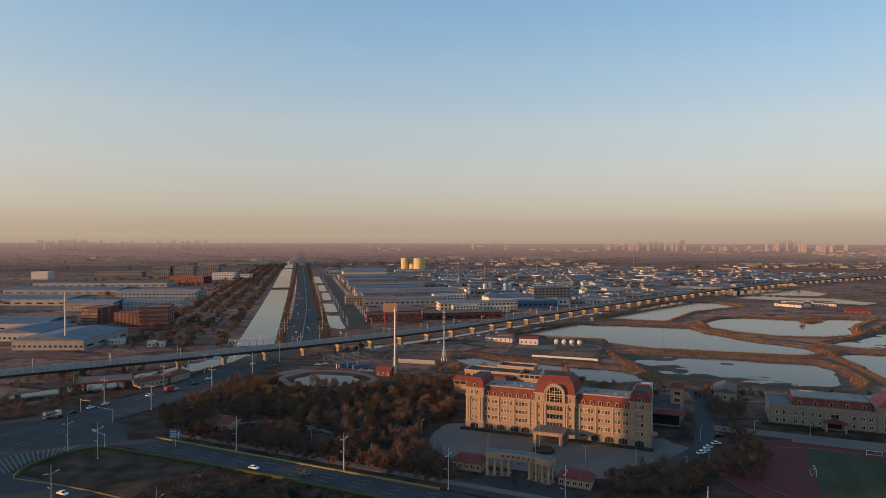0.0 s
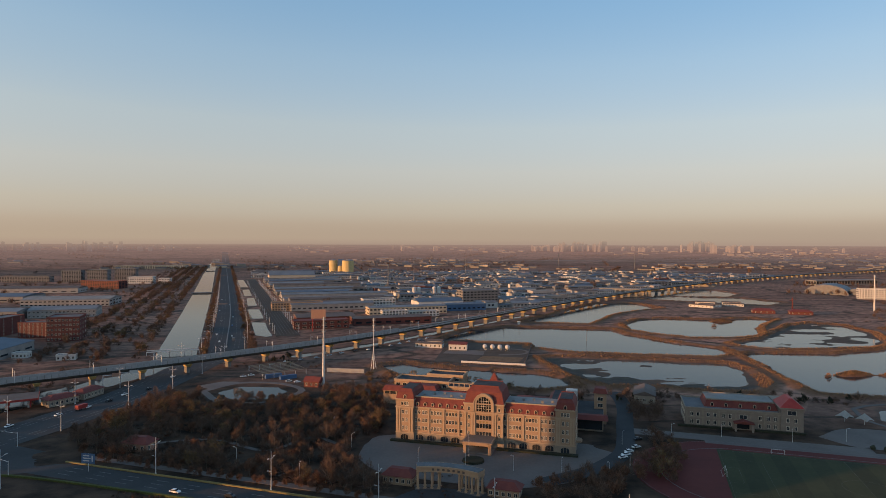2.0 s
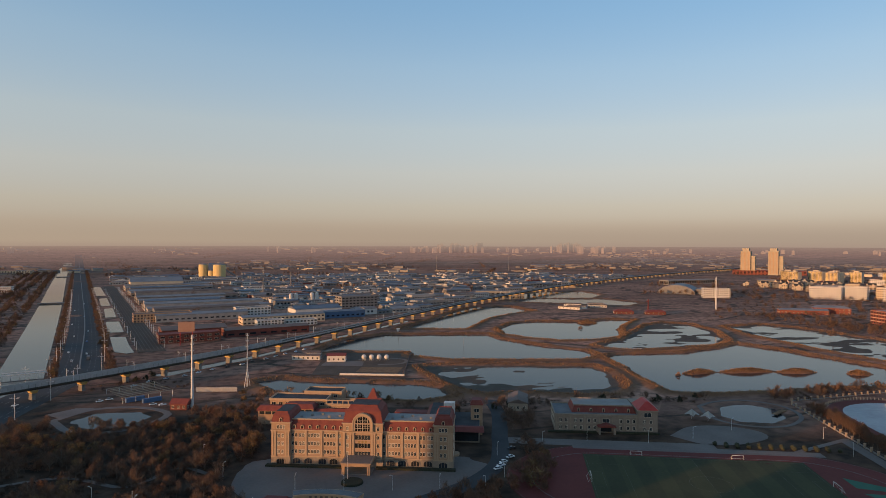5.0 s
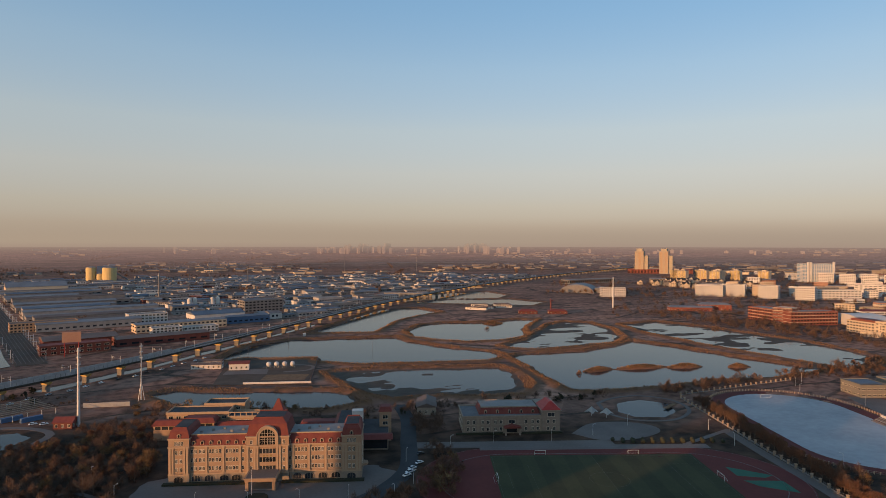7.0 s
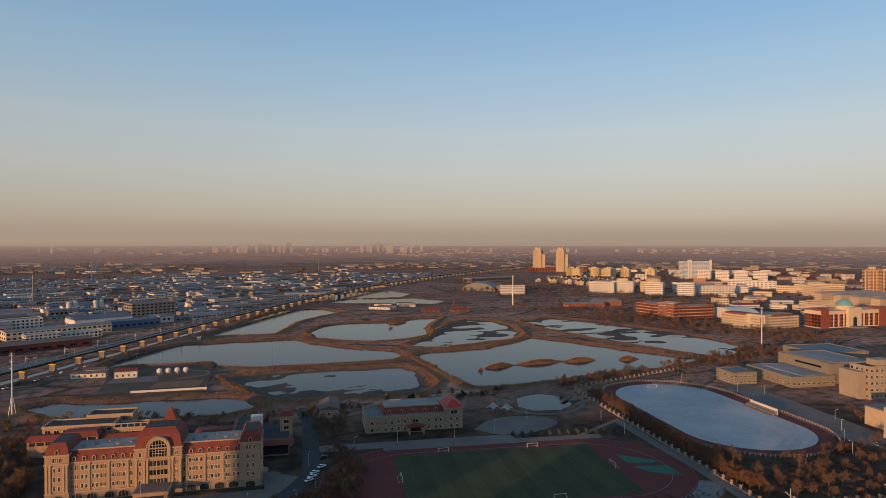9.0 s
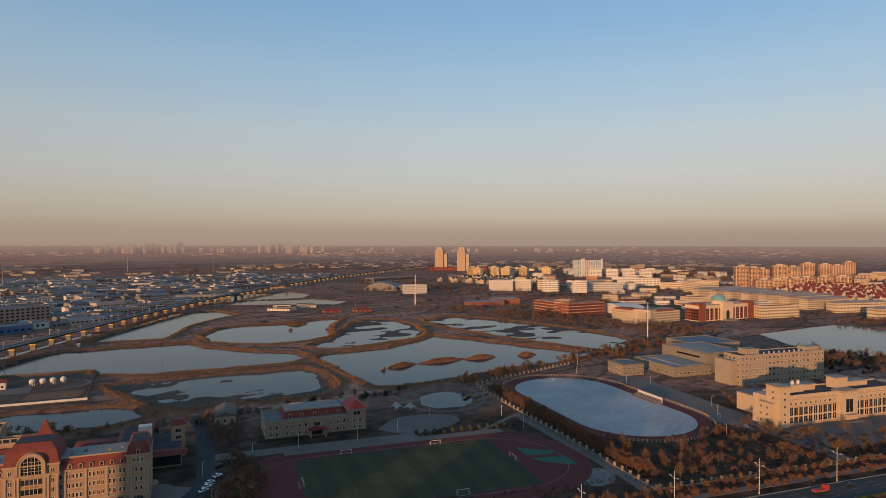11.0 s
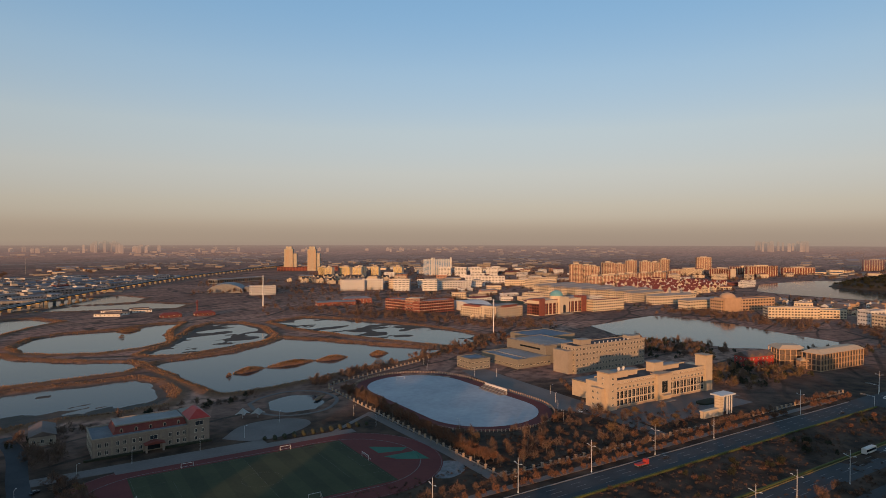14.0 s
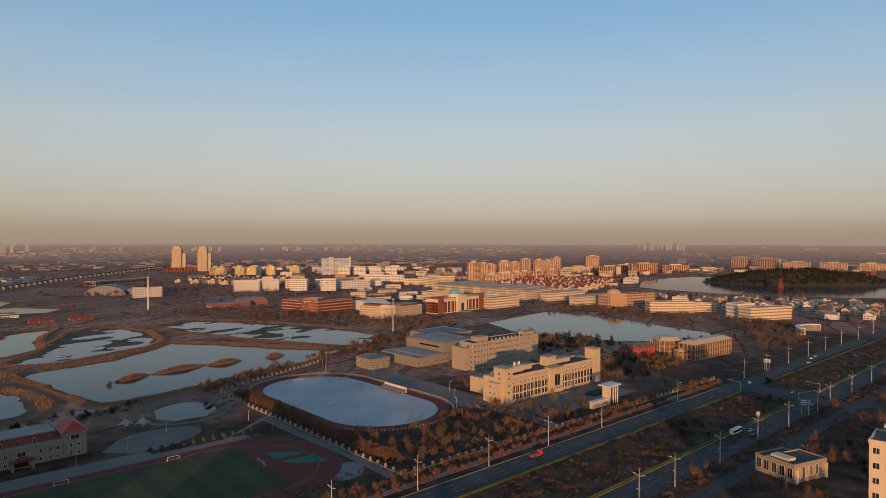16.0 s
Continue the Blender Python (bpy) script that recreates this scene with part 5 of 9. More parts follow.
# ---- campus east of the rink ----
def library():
    W, D = 112, 18
    root = stand("campus_library", 397.5, 132, AV_ROT, "long cream stone campus hall with tall dark window bays", "building")

    def wall(x0, y0, x1, y1, z0, z1, mat="campus", nm="wall"):
        bm = bmesh.new(); box(bm, x0, y0, z0, x1, y1, z1); return part(nm, bm, M[mat], root)
    wall(8, 0, W - 8, D, -0.5, 17.5); wall(0, -2, 8, 8, -0.5, 24.0); wall(0, 8, 8, D, -0.5, 17.5); wall(W - 8, -1, W, 8, -0.5, 25.5); wall(W - 8, 8, W, D, -0.5, 17.5)
    wall(-3.5, 1, 0, 10, -0.5, 14.5)
    for x0, x1, y, z in ((8, W - 8, 0, 17.5), (8, W - 8, D - 0.4, 17.5)):
        bm = bmesh.new(); box(bm, x0, y, z, x1, y + 0.4, z + 1.0); part("parapet", bm, M["campus"], root)
    for x0, x1, y0, y1, z in ((-0.4, 8.4, -2.4, 8.4, 24), (W - 8.4, W + 0.4, -1.4, 8.4, 25.5)):
        bm = bmesh.new(); box(bm, x0, y0, z, x1, y1, z + 0.7); part("cap", bm, M["trim"], root)
    bm = bmesh.new(); box(bm, 8, 0.4, 17.5, W - 8, D - 0.4, 17.65); part("roof_deck", bm, M["darkroof"], root)
    for z, h, o in ((11.4, 0.5, 0.25), (15.6, 0.4, 0.2), (0, 1.2, 0.15)):
        bm = bmesh.new(); box(bm, 8, -o, z, W - 8, 0.05, z + h); part("string_course", bm, M["trim"], root)
    tall = window_mesh(2.9, 4.8); sq = window_mesh(1.5, 1.3); low = window_mesh(2.9, 3.6)
    for k in range(24):
        x = 11 + k * 3.9
        if 48.5 < x < 63.5:
            continue
        share("tall_window", tall, root, x, 0, 6.2); share("window", low, root, x, 0, 1.8)
        share("window", sq, root, x, 0, 12.6)
    for k in range(46):
        x = 10 + k * 2.0
        share("attic_window", window_mesh(0.7, 0.8), root, x, 0, 16.2)
    for z in (3, 7.5, 12, 16.5, 20):
        share("window", sq, root, 4, -2, z); share("window", sq, root, 0, 3, z, -math.pi / 2) if z > 14 else None
    for y in (4, 8):
        for z in (3, 7, 11):
            share("window", sq, root, -3.5, y, z, -math.pi / 2)
    wall(49, -2.2, 63, 4, -0.5, 17.5, "campus", "portal")
    bm = bmesh.new(); box(bm, 48.6, -2.6, 17.5, 63.4, 4.4, 18.6); part("cap", bm, M["trim"], root)
    share("entrance_glass", window_mesh(6.0, 8.2), root, 56, -2.2, 5.2)
    bm = bmesh.new(); box(bm, 51, -5.5, 3.6, 61, -2.2, 4.3); part("canopy", bm, M["campus"], root)
    bm = bmesh.new(); box(bm, 49, -7, -0.3, 63, -2.2, 0.5); part("steps", bm, M["grey"], root)
    for x0, x1, y0, y1, z in ((14, 30, 8, 13, 4.4), (30.8, 42, 10, 16, 3.4), (56, 66, 7, 14, 6.5), (66.8, 86, 9, 15, 3.0)):
        wall(x0, y0, x1, y1, 17.6, 17.6 + z, "campus", "penthouse")
        bm = bmesh.new(); box(bm, x0 - 0.4, y0 - 0.4, 17.6 + z, x1 + 0.4, y1 + 0.4, 18.1 + z); part("penthouse_roof", bm, M["paleroof"], root)
    for x, y in ((20, 8), (25, 8.4)):
        bm = bmesh.new()
        for k in range(6):
            r0, r1 = 1.5 * k / 6, 1.5 * (k + 1) / 6
            for i in range(10):
                a0, a1 = 2 * math.pi * i / 10, 2 * math.pi * (i + 1) / 10
                q = [(r * math.cos(t), 0.28 * r * r, r * math.sin(t) + 2.0) for r, t in ((r0, a0), (r1, a0), (r1, a1), (r0, a1))]
                bm.faces.new([bm.verts.new((p[0], -p[1] * 1.0, p[2])) for p in (q if k else q[1:])])
        tube(bm, 0, 0.1, 0, 2.0, 0.1)
        o = part("satellite_dish", bm, M["white"], root); o.location = (x, y, 22.0)
    # rear ranges
    wall(13, D + 2, 40, D + 26, -0.5, 11, "campus", "rear_wing"); bm = bmesh.new(); box(bm, 12.6, D + 1.6, 11, 40.4, D + 26.4, 11.8); part("rear_roof", bm, M["flatroof"], root)
    wall(52, D, 70, D + 22, -0.5, 13, "campus", "rear_wing"); bm = bmesh.new(); box(bm, 51.6, D, 13, 70.4, D + 22.4, 13.8); part("rear_roof", bm, M["darkroof"], root)
    for k in range(8):
        share("window", sq, root, 15 + k * 3.2, D + 2, 6)


library()


def along(p, d, rot=AV_ROT):
    return (p[0] + d * math.cos(rot), p[1] + d * math.sin(rot))


tb = block("teaching_block", (495, 190), along((495, 190), 86), 17, 22.5, "beige", "darkroof", 5, 22, 4, "long five-storey beige teaching block with a dark roof", "building", win=(1.7, 1.9))
bm = bmesh.new(); box(bm, 10, 4, 22.6, 22, 13, 26.4); box(bm, 9.6, 3.6, 26.4, 22.4, 13.4, 26.9); part("stair_head", bm, M["beige"], tb)
bm = bmesh.new(); box(bm, 72, 4, 22.6, 85, 13, 25.4); part("stair_head", bm, M["beige"], tb)
bm = bmesh.new(); box(bm, -6, 3, -0.5, 0, 20, 19); part("stair_wing", bm, M["beige"], tb)
for k in range(9):
    bm = bmesh.new(); tube(bm, 26 + k * 5.2, 3, 22.65, 24.2, 0.5, 0.5, 8); part("roof_vent", bm, M["white"], tb)
ar = block("sports_arena", (487, 239), along((487, 239), 38), 52, 7.5, "arenawall", "greyroof", 1, 9, 9, "low beige sports arena with a pale sheet roof", "arena", win=(2.2, 1.4))
bm = bmesh.new(); box(bm, 12, 3, 7.6, 34, 49, 8.2); part("roof_light", bm, M["paleroof"], ar)
ar2 = block("swimming_hall", (522, 228), along((522, 228), 44), 56, 15.5, "arenawall", "greyroof", 0, 0, 0, "tall beige hall with a blue-grey roof", "arena")
bm = bmesh.new(); box(bm, 4, 4, 15.6, 24, 52, 16.2); part("roof_light", bm, M["paleroof"], ar2)
bm = bmesh.new(); box(bm, -0.06, 8, 11.5, 0.02, 36, 13.0); part("window_strip", bm, M["glass"], ar2)
ar3 = block("pool_hall", (582, 262), along((582, 262), 50), 45, 13, "arenawall", "blueroof", 0, 0, 0, "beige hall with a blue roof", "arena")
sb = block("pavilion_block", (461, 270), along((461, 270), 20), 22, 8.5, "arenawall", "flatroof", 2, 5, 5, "small beige sports pavilion with blue roof lights", "building", win=(2.4, 1.2))
bm = bmesh.new(); box(bm, 2, 4, 8.7, 18, 18, 9.3); part("roof_light", bm, M["blueroof"], sb)
bm = bmesh.new()
slab(bm, [av(278, 320), av(300, 440), av(322, 438), av(318, 400), av(312, 300), av(330, 285), av(420, 285), av(420, 262), av(306, 262), av(300, 230), av(292, 230), av(294, 280)], -0.2, 0.10)
setting("road_campus_east", bm, M["paving"], "wide grey paved campus road", "road")
bm = bmesh.new(); slab(bm, [av(306, 246), av(410, 246), av(410, 278), av(306, 278)], -0.2, 0.112); setting("paving_library", bm, M["paving"], "pale paved square before the campus hall", "paving")


def gate_tower():
    root = stand("campus_gate", 426, 67.5, AV_ROT, "white campus gate with a pillar house and thin flat canopy", "gateway")
    bm = bmesh.new(); box(bm, 0, 0.5, -0.3, 3.4, 4.5, 12); part("tower", bm, M["cream"], root)
    for k in range(6):
        bm = bmesh.new(); box(bm, -0.05, 0.38, 1.5 + k * 1.7, 3.45, 4.6, 1.7 + k * 1.7); part("band", bm, M["trim"], root)
    bm = bmesh.new(); box(bm, -1, -1.5, 12.2, 13.5, 7, 13.0); part("canopy", bm, M["white"], root)
    for x in (7.5, 10, 12.4):
        bm = bmesh.new(); box(bm, x - 0.3, 0.3, -0.3, x + 0.3, 0.9, 12.2); box(bm, x - 0.3, 4.3, -0.3, x + 0.3, 4.9, 12.2); box(bm, x - 0.2, 0.9, 11.2, x + 0.2, 4.3, 12.2); part("fin", bm, M["white"], root)
    bm = bmesh.new(); box(bm, -16, 1, -0.3, 0, 3.5, 4.2); box(bm, -16.4, 0.6, 4.2, 0, 3.9, 4.7); part("wing_wall", bm, M["cream"], root)


gate_tower()
bm = bmesh.new(); slab(bm, oval(*av(383, 262), AV_ROT, 6, 4.5, 10), 0, 1.1)
tagged(part("round_hedge", bm, M["evergreen"]), "dark oval clipped bed before the campus hall", "hedge")

# ---- town beyond the ponds ----
rng = random.Random(11)


def brick_college():
    r = block("brick_college", (783, 549), (850, 528), 24, 18, "brick", "paleroof", 4, 15, 0, "four-storey red brick college with cream bands", "building", each=False, win=(2.2, 1.9))
    for z in (4.2, 8.7, 13.2, 17.4):
        bm = bmesh.new(); box(bm, -0.12, -0.12, z, 70.3, 24.1, z + 0.5); part("stone_band", bm, M["cream"], r)
    r2 = block("brick_college", (800, 628), (790, 570), 26, 18, "brick", "paleroof", 4, 13, 0, "four-storey red brick college with cream bands", "building", each=False, win=(2.2, 1.9))
    for z in (4.2, 8.7, 13.2, 17.4):
        bm = bmesh.new(); box(bm, -0.12, -0.12, z, 59, 26.1, z + 0.5); part("stone_band", bm, M["cream"], r2)
    r3 = block("brick_corner_tower", (785, 577), (790, 553), 26, 22, "brick", "paleroof", 5, 8, 3, "red brick corner tower with a pale cornice", "building", win=(1.6, 1.9))
    for z in (17.8, 21.6):
        bm = bmesh.new(); box(bm, -0.25, -0.25, z, 24.8, 26.2, z + 0.7); part("stone_band", bm, M["cream"], r3)


brick_college()


def cream_college():
    r = block("cream_college", (783, 424), (850, 408), 22, 14, "cream", "paleroof", 4, 16, 5, "cream rendered college with brick-red top storey", "building", each=False, win=(2.0, 1.6))
    bm = bmesh.new(); box(bm, 6, 3, 14.0, 60, 20, 17.6); part("upper_storey", bm, M["brick"], r)
    bm = bmesh.new(); box(bm, 5.6, 2.6, 17.6, 60.4, 20.4, 18.1); part("upper_roof", bm, M["paleroof"], r)
    r = block("cream_college", (800, 486), (790, 440), 22, 14, "cream", "paleroof", 4, 11, 5, "cream rendered college with brick-red top storey", "building", each=False, win=(2.0, 1.6))
    bm = bmesh.new(); box(bm, 3, 3, 14.0, 44, 19, 17.0); part("upper_storey", bm, M["brick"], r)
    block("cream_corner_block", (786, 444), (788, 420), 20, 17, "cream", "paleroof", 4, 6, 5, "cream corner block with a flat roof", "building", win=(1.8, 1.8))
    block("low_annex", (770, 452), (775, 432), 8, 5, "cream", "paleroof", 1, 5, 2, "low cream annex with a flat roof", "building")


cream_college()


def dome_college():
    W = 110
    r = block("domed_college", (856, 384), (961, 350), 24, 22, "brick", "paleroof", 5, 20, 5, "brick and cream college with a green dome", "building", each=False, win=(1.7, 2.2))
    for x in [4 + 8.6 * k for k in range(13)]:
        bm = bmesh.new(); box(bm, x - 0.9, -0.5, -0.3, x + 0.9, 0.1, 18); part("pilaster", bm, M["cream"], r)
    for z, h in ((0, 1.2), (17.6, 4.6)):
        bm = bmesh.new(); box(bm, -0.4, -0.4, z, W + 0.6, 24.4, z + h); part("cream_storey", bm, M["cream"], r)
    bm = bmesh.new(); box(bm, 42, -4, -0.3, 64, 6, 26); part("portal", bm, M["cream"], r)
    bm = bmesh.new(); prof(bm, arch(6, 9), -4.3, -3.9); o = part("portal_window", bm, M["glass"], r); o.location = (53, 0, 2)
    bm = bmesh.new()
    for k in range(8):
        a0, a1 = math.pi / 2 * k / 8, math.pi / 2 * (k + 1) / 8
        tube(bm, 53, 12, 27 + 8.5 * math.sin(a0), 27 + 8.5 * math.sin(a1), 10 * math.cos(a0), 10 * math.cos(a1) + 0.01, 20)
    part("dome", bm, M["domegreen"], r, "weathered green dome")
    bm = bmesh.new(); tube(bm, 53, 12, 20, 27, 10.6, 10.6, 20); part("drum", bm, M["cream"], r)
    for x0, x1 in ((0, 12), (W - 12, W)):
        bm = bmesh.new(); box(bm, x0, -1.5, -0.3, x1, 14, 25); part("end_tower", bm, M["brick"], r)
    bm = bmesh.new(); box(bm, 44, -14, -0.3, 62, -4, 2.0); part("steps", bm, M["grey"], r)


dome_college()
LB = dict(win=(2.0, 1.7), each=False)
block("cream_office", (958, 337), (1022, 307), 18, 17, "cream", "redroof", 4, 14, 4, "cream four-storey office with a dark red cornice", "building", **LB)
lw = block("lakeside_block", (1008, 95), (1040, 32), 20, 16, "cream", "paleroof", 4, 16, 5, "pale cream lakeside block with strip windows", "building", "lakeside blocks", **LB)
block("lakeside_block", (1052, 42), (1064, 0), 22, 12, "cream", "paleroof", 3, 10, 5, "pale cream lakeside block with strip windows", "building", "lakeside blocks", **LB)
block("lakeside_block", (1060, 66), (1062, 42), 20, 20, "cream", "paleroof", 4, 6, 5, "pale cream lakeside block with strip windows", "building", "lakeside blocks", **LB)
block("lakeside_block", (959, -42), (1013, -97), 22, 17, "cream", "paleroof", 4, 16, 5, "pale cream lakeside block with strip windows", "building", "lakeside blocks", **LB)
block("lakeside_block", (985, -26), (1010, -50), 20, 20, "white", "paleroof", 4, 6, 5, "white stair block behind the cream range", "building", "lakeside blocks", **LB)
block("teaching_range", (1122, 284), (1209, 232), 20, 15, "cream", "paleroof", 3, 16, 5, "long cream teaching range with pale hipped roof", "building", "teaching ranges", "hip", (2.0, 1.7), False, ridge=3)
block("teaching_range", (1067, 217), (1142, 173), 20, 15, "cream", "paleroof", 3, 14, 5, "long cream teaching range with pale hipped roof", "building", "teaching ranges", "hip", (2.0, 1.7), False, ridge=3)
st = block("sandstone_hall", (1061, 166), (1157, 100), 22, 19, "tan", "brownroof", 4, 18, 5, "brown sandstone hall with a domed west block", "building", each=False, win=(1.6, 2.2))
bm = bmesh.new(); box(bm, 4, -3, -0.3, 40, 18, 22); part("west_block", bm, M["tan"], st)
bm = bmesh.new()
for k in range(6):
    a0, a1 = math.pi / 2 * k / 6, math.pi / 2 * (k + 1) / 6
    tube(bm, 22, 8, 22 + 8 * math.sin(a0), 22 + 8 * math.sin(a1), 12 * math.cos(a0), 12 * math.cos(a1) + 0.01, 18)
part("dome", bm, M["tan"], st)
for k, (a, b) in enumerate((((1227, 549), (1353, 512)), ((1214, 511), (1336, 472)), ((1200, 476), (1314, 445)), ((1188, 440), (1298, 408)), ((1176, 407), (1289, 362)), ((1168, 367), (1274, 328)), ((1136, 328), (1232, 294)))):
    block("dormitory", a, b, 16, 17, "cream", "paleroof", 5, 22, 3, "cream dormitory range with a pale hipped roof", "building", "dormitories", "hip", (1.6, 1.6), False, ridge=3)


def frame_building():
    """Unfinished concrete frame: slabs and columns with open bays."""
    for a, b, d, h in (((618, 19), (676, -12), 16, 14.5), ((629, 51), (640, 30), 22, 14.5), ((622, 34), (632, 14), 8, 7.0)):
        A, B = Vector(a), Vector(b)
        W = (B - A).length
        r = stand("villa_frame", A.x, A.y, math.atan2((B - A).y, (B - A).x), "ochre open-framed villa range with hipped roofs", "building", "framed villas")
        fl = max(2, int(h / 3.7))
        for k in range(fl + 1):
            bm = bmesh.new(); box(bm, -0.5, -0.5, k * h / fl - 0.3, W + 0.5, d + 0.5, k * h / fl + 0.15); part("floor_slab", bm, M["tan"], r)
        bm = bmesh.new(); box(bm, -0.35, -0.35, -0.3, 0.35, 0.35, h); me = mesh_of("column", bm, "tan")
        n = max(2, int(W / 4.2))
        for k in range(n + 1):
            share("column", me, r, W * k / n, 0, 0); share("column", me, r, W * k / n, d, 0)
        for k in range(1, 4):
            share("column", me, r, 0, d * k / 4, 0); share("column", me, r, W, d * k / 4, 0)
        bm = bmesh.new(); box(bm, 1.5, 1.5, 0, W - 1.5, d - 1.5, h - 0.3); part("core", bm, M["brownroof"], r)
        bm = bmesh.new(); frustum(bm, -1, -1, W + 1, d + 1, h + 0.15, h + 3.2, 5.5); part("roof", bm, M["campus"], r)


frame_building()
rh = block("red_house", (607, 74), (634, 56), 14, 8.5, "redpaint", "brownroof", 2, 6, 3, "bright red house with pale gables", "house", kind="gable", ridge=4.0, win=(1.4, 1.6))
for x in (5, 15, 26):
    bm = bmesh.new(); gable(bm, x - 3.5, -0.4, x + 3.5, 6, 8.2, 11.6, 0.3, "y"); part("cross_gable", bm, M["brownroof"], rh)
# walls take the darker stone colour to imitate the shade over both halls
db = block("dark_hall", (321, -31), (338, -46), 14, 8.0, "stucco_low", "darkroof", 1, 5, 0, "beige and dark villa with a flat roof", "building", win=(1.5, 4.6))
bm = bmesh.new(); box(bm, 0.5, -1.2, 0, 1.4, 0, 6.8); box(bm, 21, -1.2, 0, 22, 0, 6.8); part("pier", bm, M["cream"], db)
db2 = block("dark_hall", (334, -16), (321, -31), 20, 7.4, "stucco_low", "darkroof", 1, 5, 3, "low beige hall with dark glazing and flat roof", "building", win=(2.4, 4.5))
bm = bmesh.new(); box(bm, 6, 3, 7.5, 15, 8, 9.4); part("roof_plant", bm, M["cream"], db2)

# residential towers on the camera's side of the avenue: the first in sight, the rest added
# the added western towers stand out of view to throw shade on park and pitch
for a, b in (((198, -36), (192, -54)), ((150, -150), (180, -130)), ((-297, 160), (-270, 92)), ((-322, 282), (-303, 236)), ((-314, 226), (-296, 182)), ((-262, 68), (-246, 30)), ((-330, 20), (-312, -20)), ((60, -170), (100, -190))):
    t = block("apartment_tower", a, b, 13, 56 if a[0] > 0 else 68 if a[1] < 170 else 30, "cream", "flatroof", 14, 6, 4, "cream fourteen-storey apartment tower with a red roof house", "apartment tower", "apartment towers", win=(1.5, 1.6), each=a[0] > 190)
    bm = bmesh.new(); box(bm, 4, 3, 56, 14, 11, 60) if a[0] > 0 else box(bm, 4, 3, 29, 16, 12, 71 if a[1] < 170 else 32); top = part("roof_house", bm, M["orange"], t, "orange-red roof house")
    bm = bmesh.new(); box(bm, 3, 2, 60, 15, 12, 60.6) if a[0] > 0 else box(bm, 3, 2, 71 if a[1] < 170 else 32, 17, 13, 71.6 if a[1] < 170 else 32.6); part("roof_cap", bm, M["white"], top, "white flat cap")


def slab_tower(p, q, d, h, label, wall="cream", group="", stripe="orange", name="apartment_tower", roofm="flatroof"):
    """A far high-rise: body, coloured bays and a row of openings a storey."""
    A, B = Vector(p), Vector(q)
    W = (B - A).length
    r = stand(name, A.x, A.y, math.atan2((B - A).y, (B - A).x), label, "apartment tower", group, gz(*p))
    bm = bmesh.new(); box(bm, 0, 0, -1, W, d, h); part("wall", bm, M[wall], r)
    n = max(1, round(W / 9))
    for k in range(n):
        x = W * (k + 0.5) / n
        bm = bmesh.new(); box(bm, x - W / n * 0.26, -0.9, 0, x + W / n * 0.26, 0.2, h - 1); part("bay", bm, M[stripe], r)
    bm = bmesh.new(); box(bm, -0.9, d * 0.3, 0, 0.2, d * 0.7, h - 1); part("bay", bm, M[stripe], r)
    bm = bmesh.new(); box(bm, W * 0.3, d * 0.25, h, W * 0.7, d * 0.75, h + 3.5); part("roof_house", bm, M[wall], r)
    bm = bmesh.new(); box(bm, 0.3, 0.3, h, W - 0.3, d - 0.3, h + 0.5); part("roof", bm, M[roofm], r)
    fl = int(h / 3.1)
    far_windows(r, [(max(3, int(W / 3)), W, 0, -0.93, 0.0), (4, d, -0.93, d, -math.pi / 2)], fl, h / fl, 1.5)
    return r


TWR = [(1571, 611), (1618, 600), (1661, 595), (1729, 576), (1800, 592), (1884, 591), (1964, 578), (2040, 555), (2103, 540), (2188, 530)]
for k, (x, y) in enumerate(TWR):
    slab_tower((x, y), (x + 24, y - 22), 15, 52 - (k % 3) * 4, "cream and orange apartment tower in a cluster", group="far apartment cluster")
for x, y in ((1528, 548), (1575, 535), (1612, 530), (1660, 520), (1704, 510), (1774, 489), (1847, 466), (1957, 449)):
    slab_tower((x, y), (x + 30, y - 26), 14, 24, "lower cream and orange apartment block", group="lower apartment blocks")
for p, q in (((1461, 1418), (1440, 1370)), ((1431, 1360), (1436, 1335)), ((1501, 1362), (1510, 1325)), ((1536, 1330), (1540, 1295)), ((1566, 1290), (1575, 1262)), ((1602, 1225), (1610, 1195)), ((1480, 1290), (1490, 1262))):
    slab_tower(p, q, 16, 31, "sand-coloured apartment block with dark bays", "cream", "sand apartment row", "yellowsilo")


def twin_towers():
    for x, y in ((1665, 1790), (1717, 1720)):
        r = stand("office_tower", x, y, math.atan2(-80, 62), "pale sandstone high-rise with stepped top", "office tower", "twin towers")
        bm = bmesh.new(); box(bm, 0, 0, -1, 32, 34, 82); part("shaft", bm, M["sandstone_far"], r)
        bm = bmesh.new(); box(bm, 5, 6, 82, 27, 28, 92); part("crown", bm, M["sandstone_far"], r)
        bm = bmesh.new(); box(bm, 32, 6, -1, 46, 30, 66); part("side_shaft", bm, M["sandstone_far"], r)
        for k in range(7):
            bm = bmesh.new(); box(bm, 3 + k * 4.4, -0.4, 4, 4.6 + k * 4.4, 0.1, 80); part("window_strip", bm, M["tan"], r)
            bm = bmesh.new(); box(bm, -0.4, 3 + k * 4.4, 4, 0.1, 4.6 + k * 4.4, 80); part("window_strip", bm, M["tan"], r)
    r = block("tower_podium", (1640, 1800), (1800, 1640), 60, 14, "brick", "redroof", 3, 20, 6, "brick podium with red cornice below the towers", "building", each=False, win=(4, 2.5))


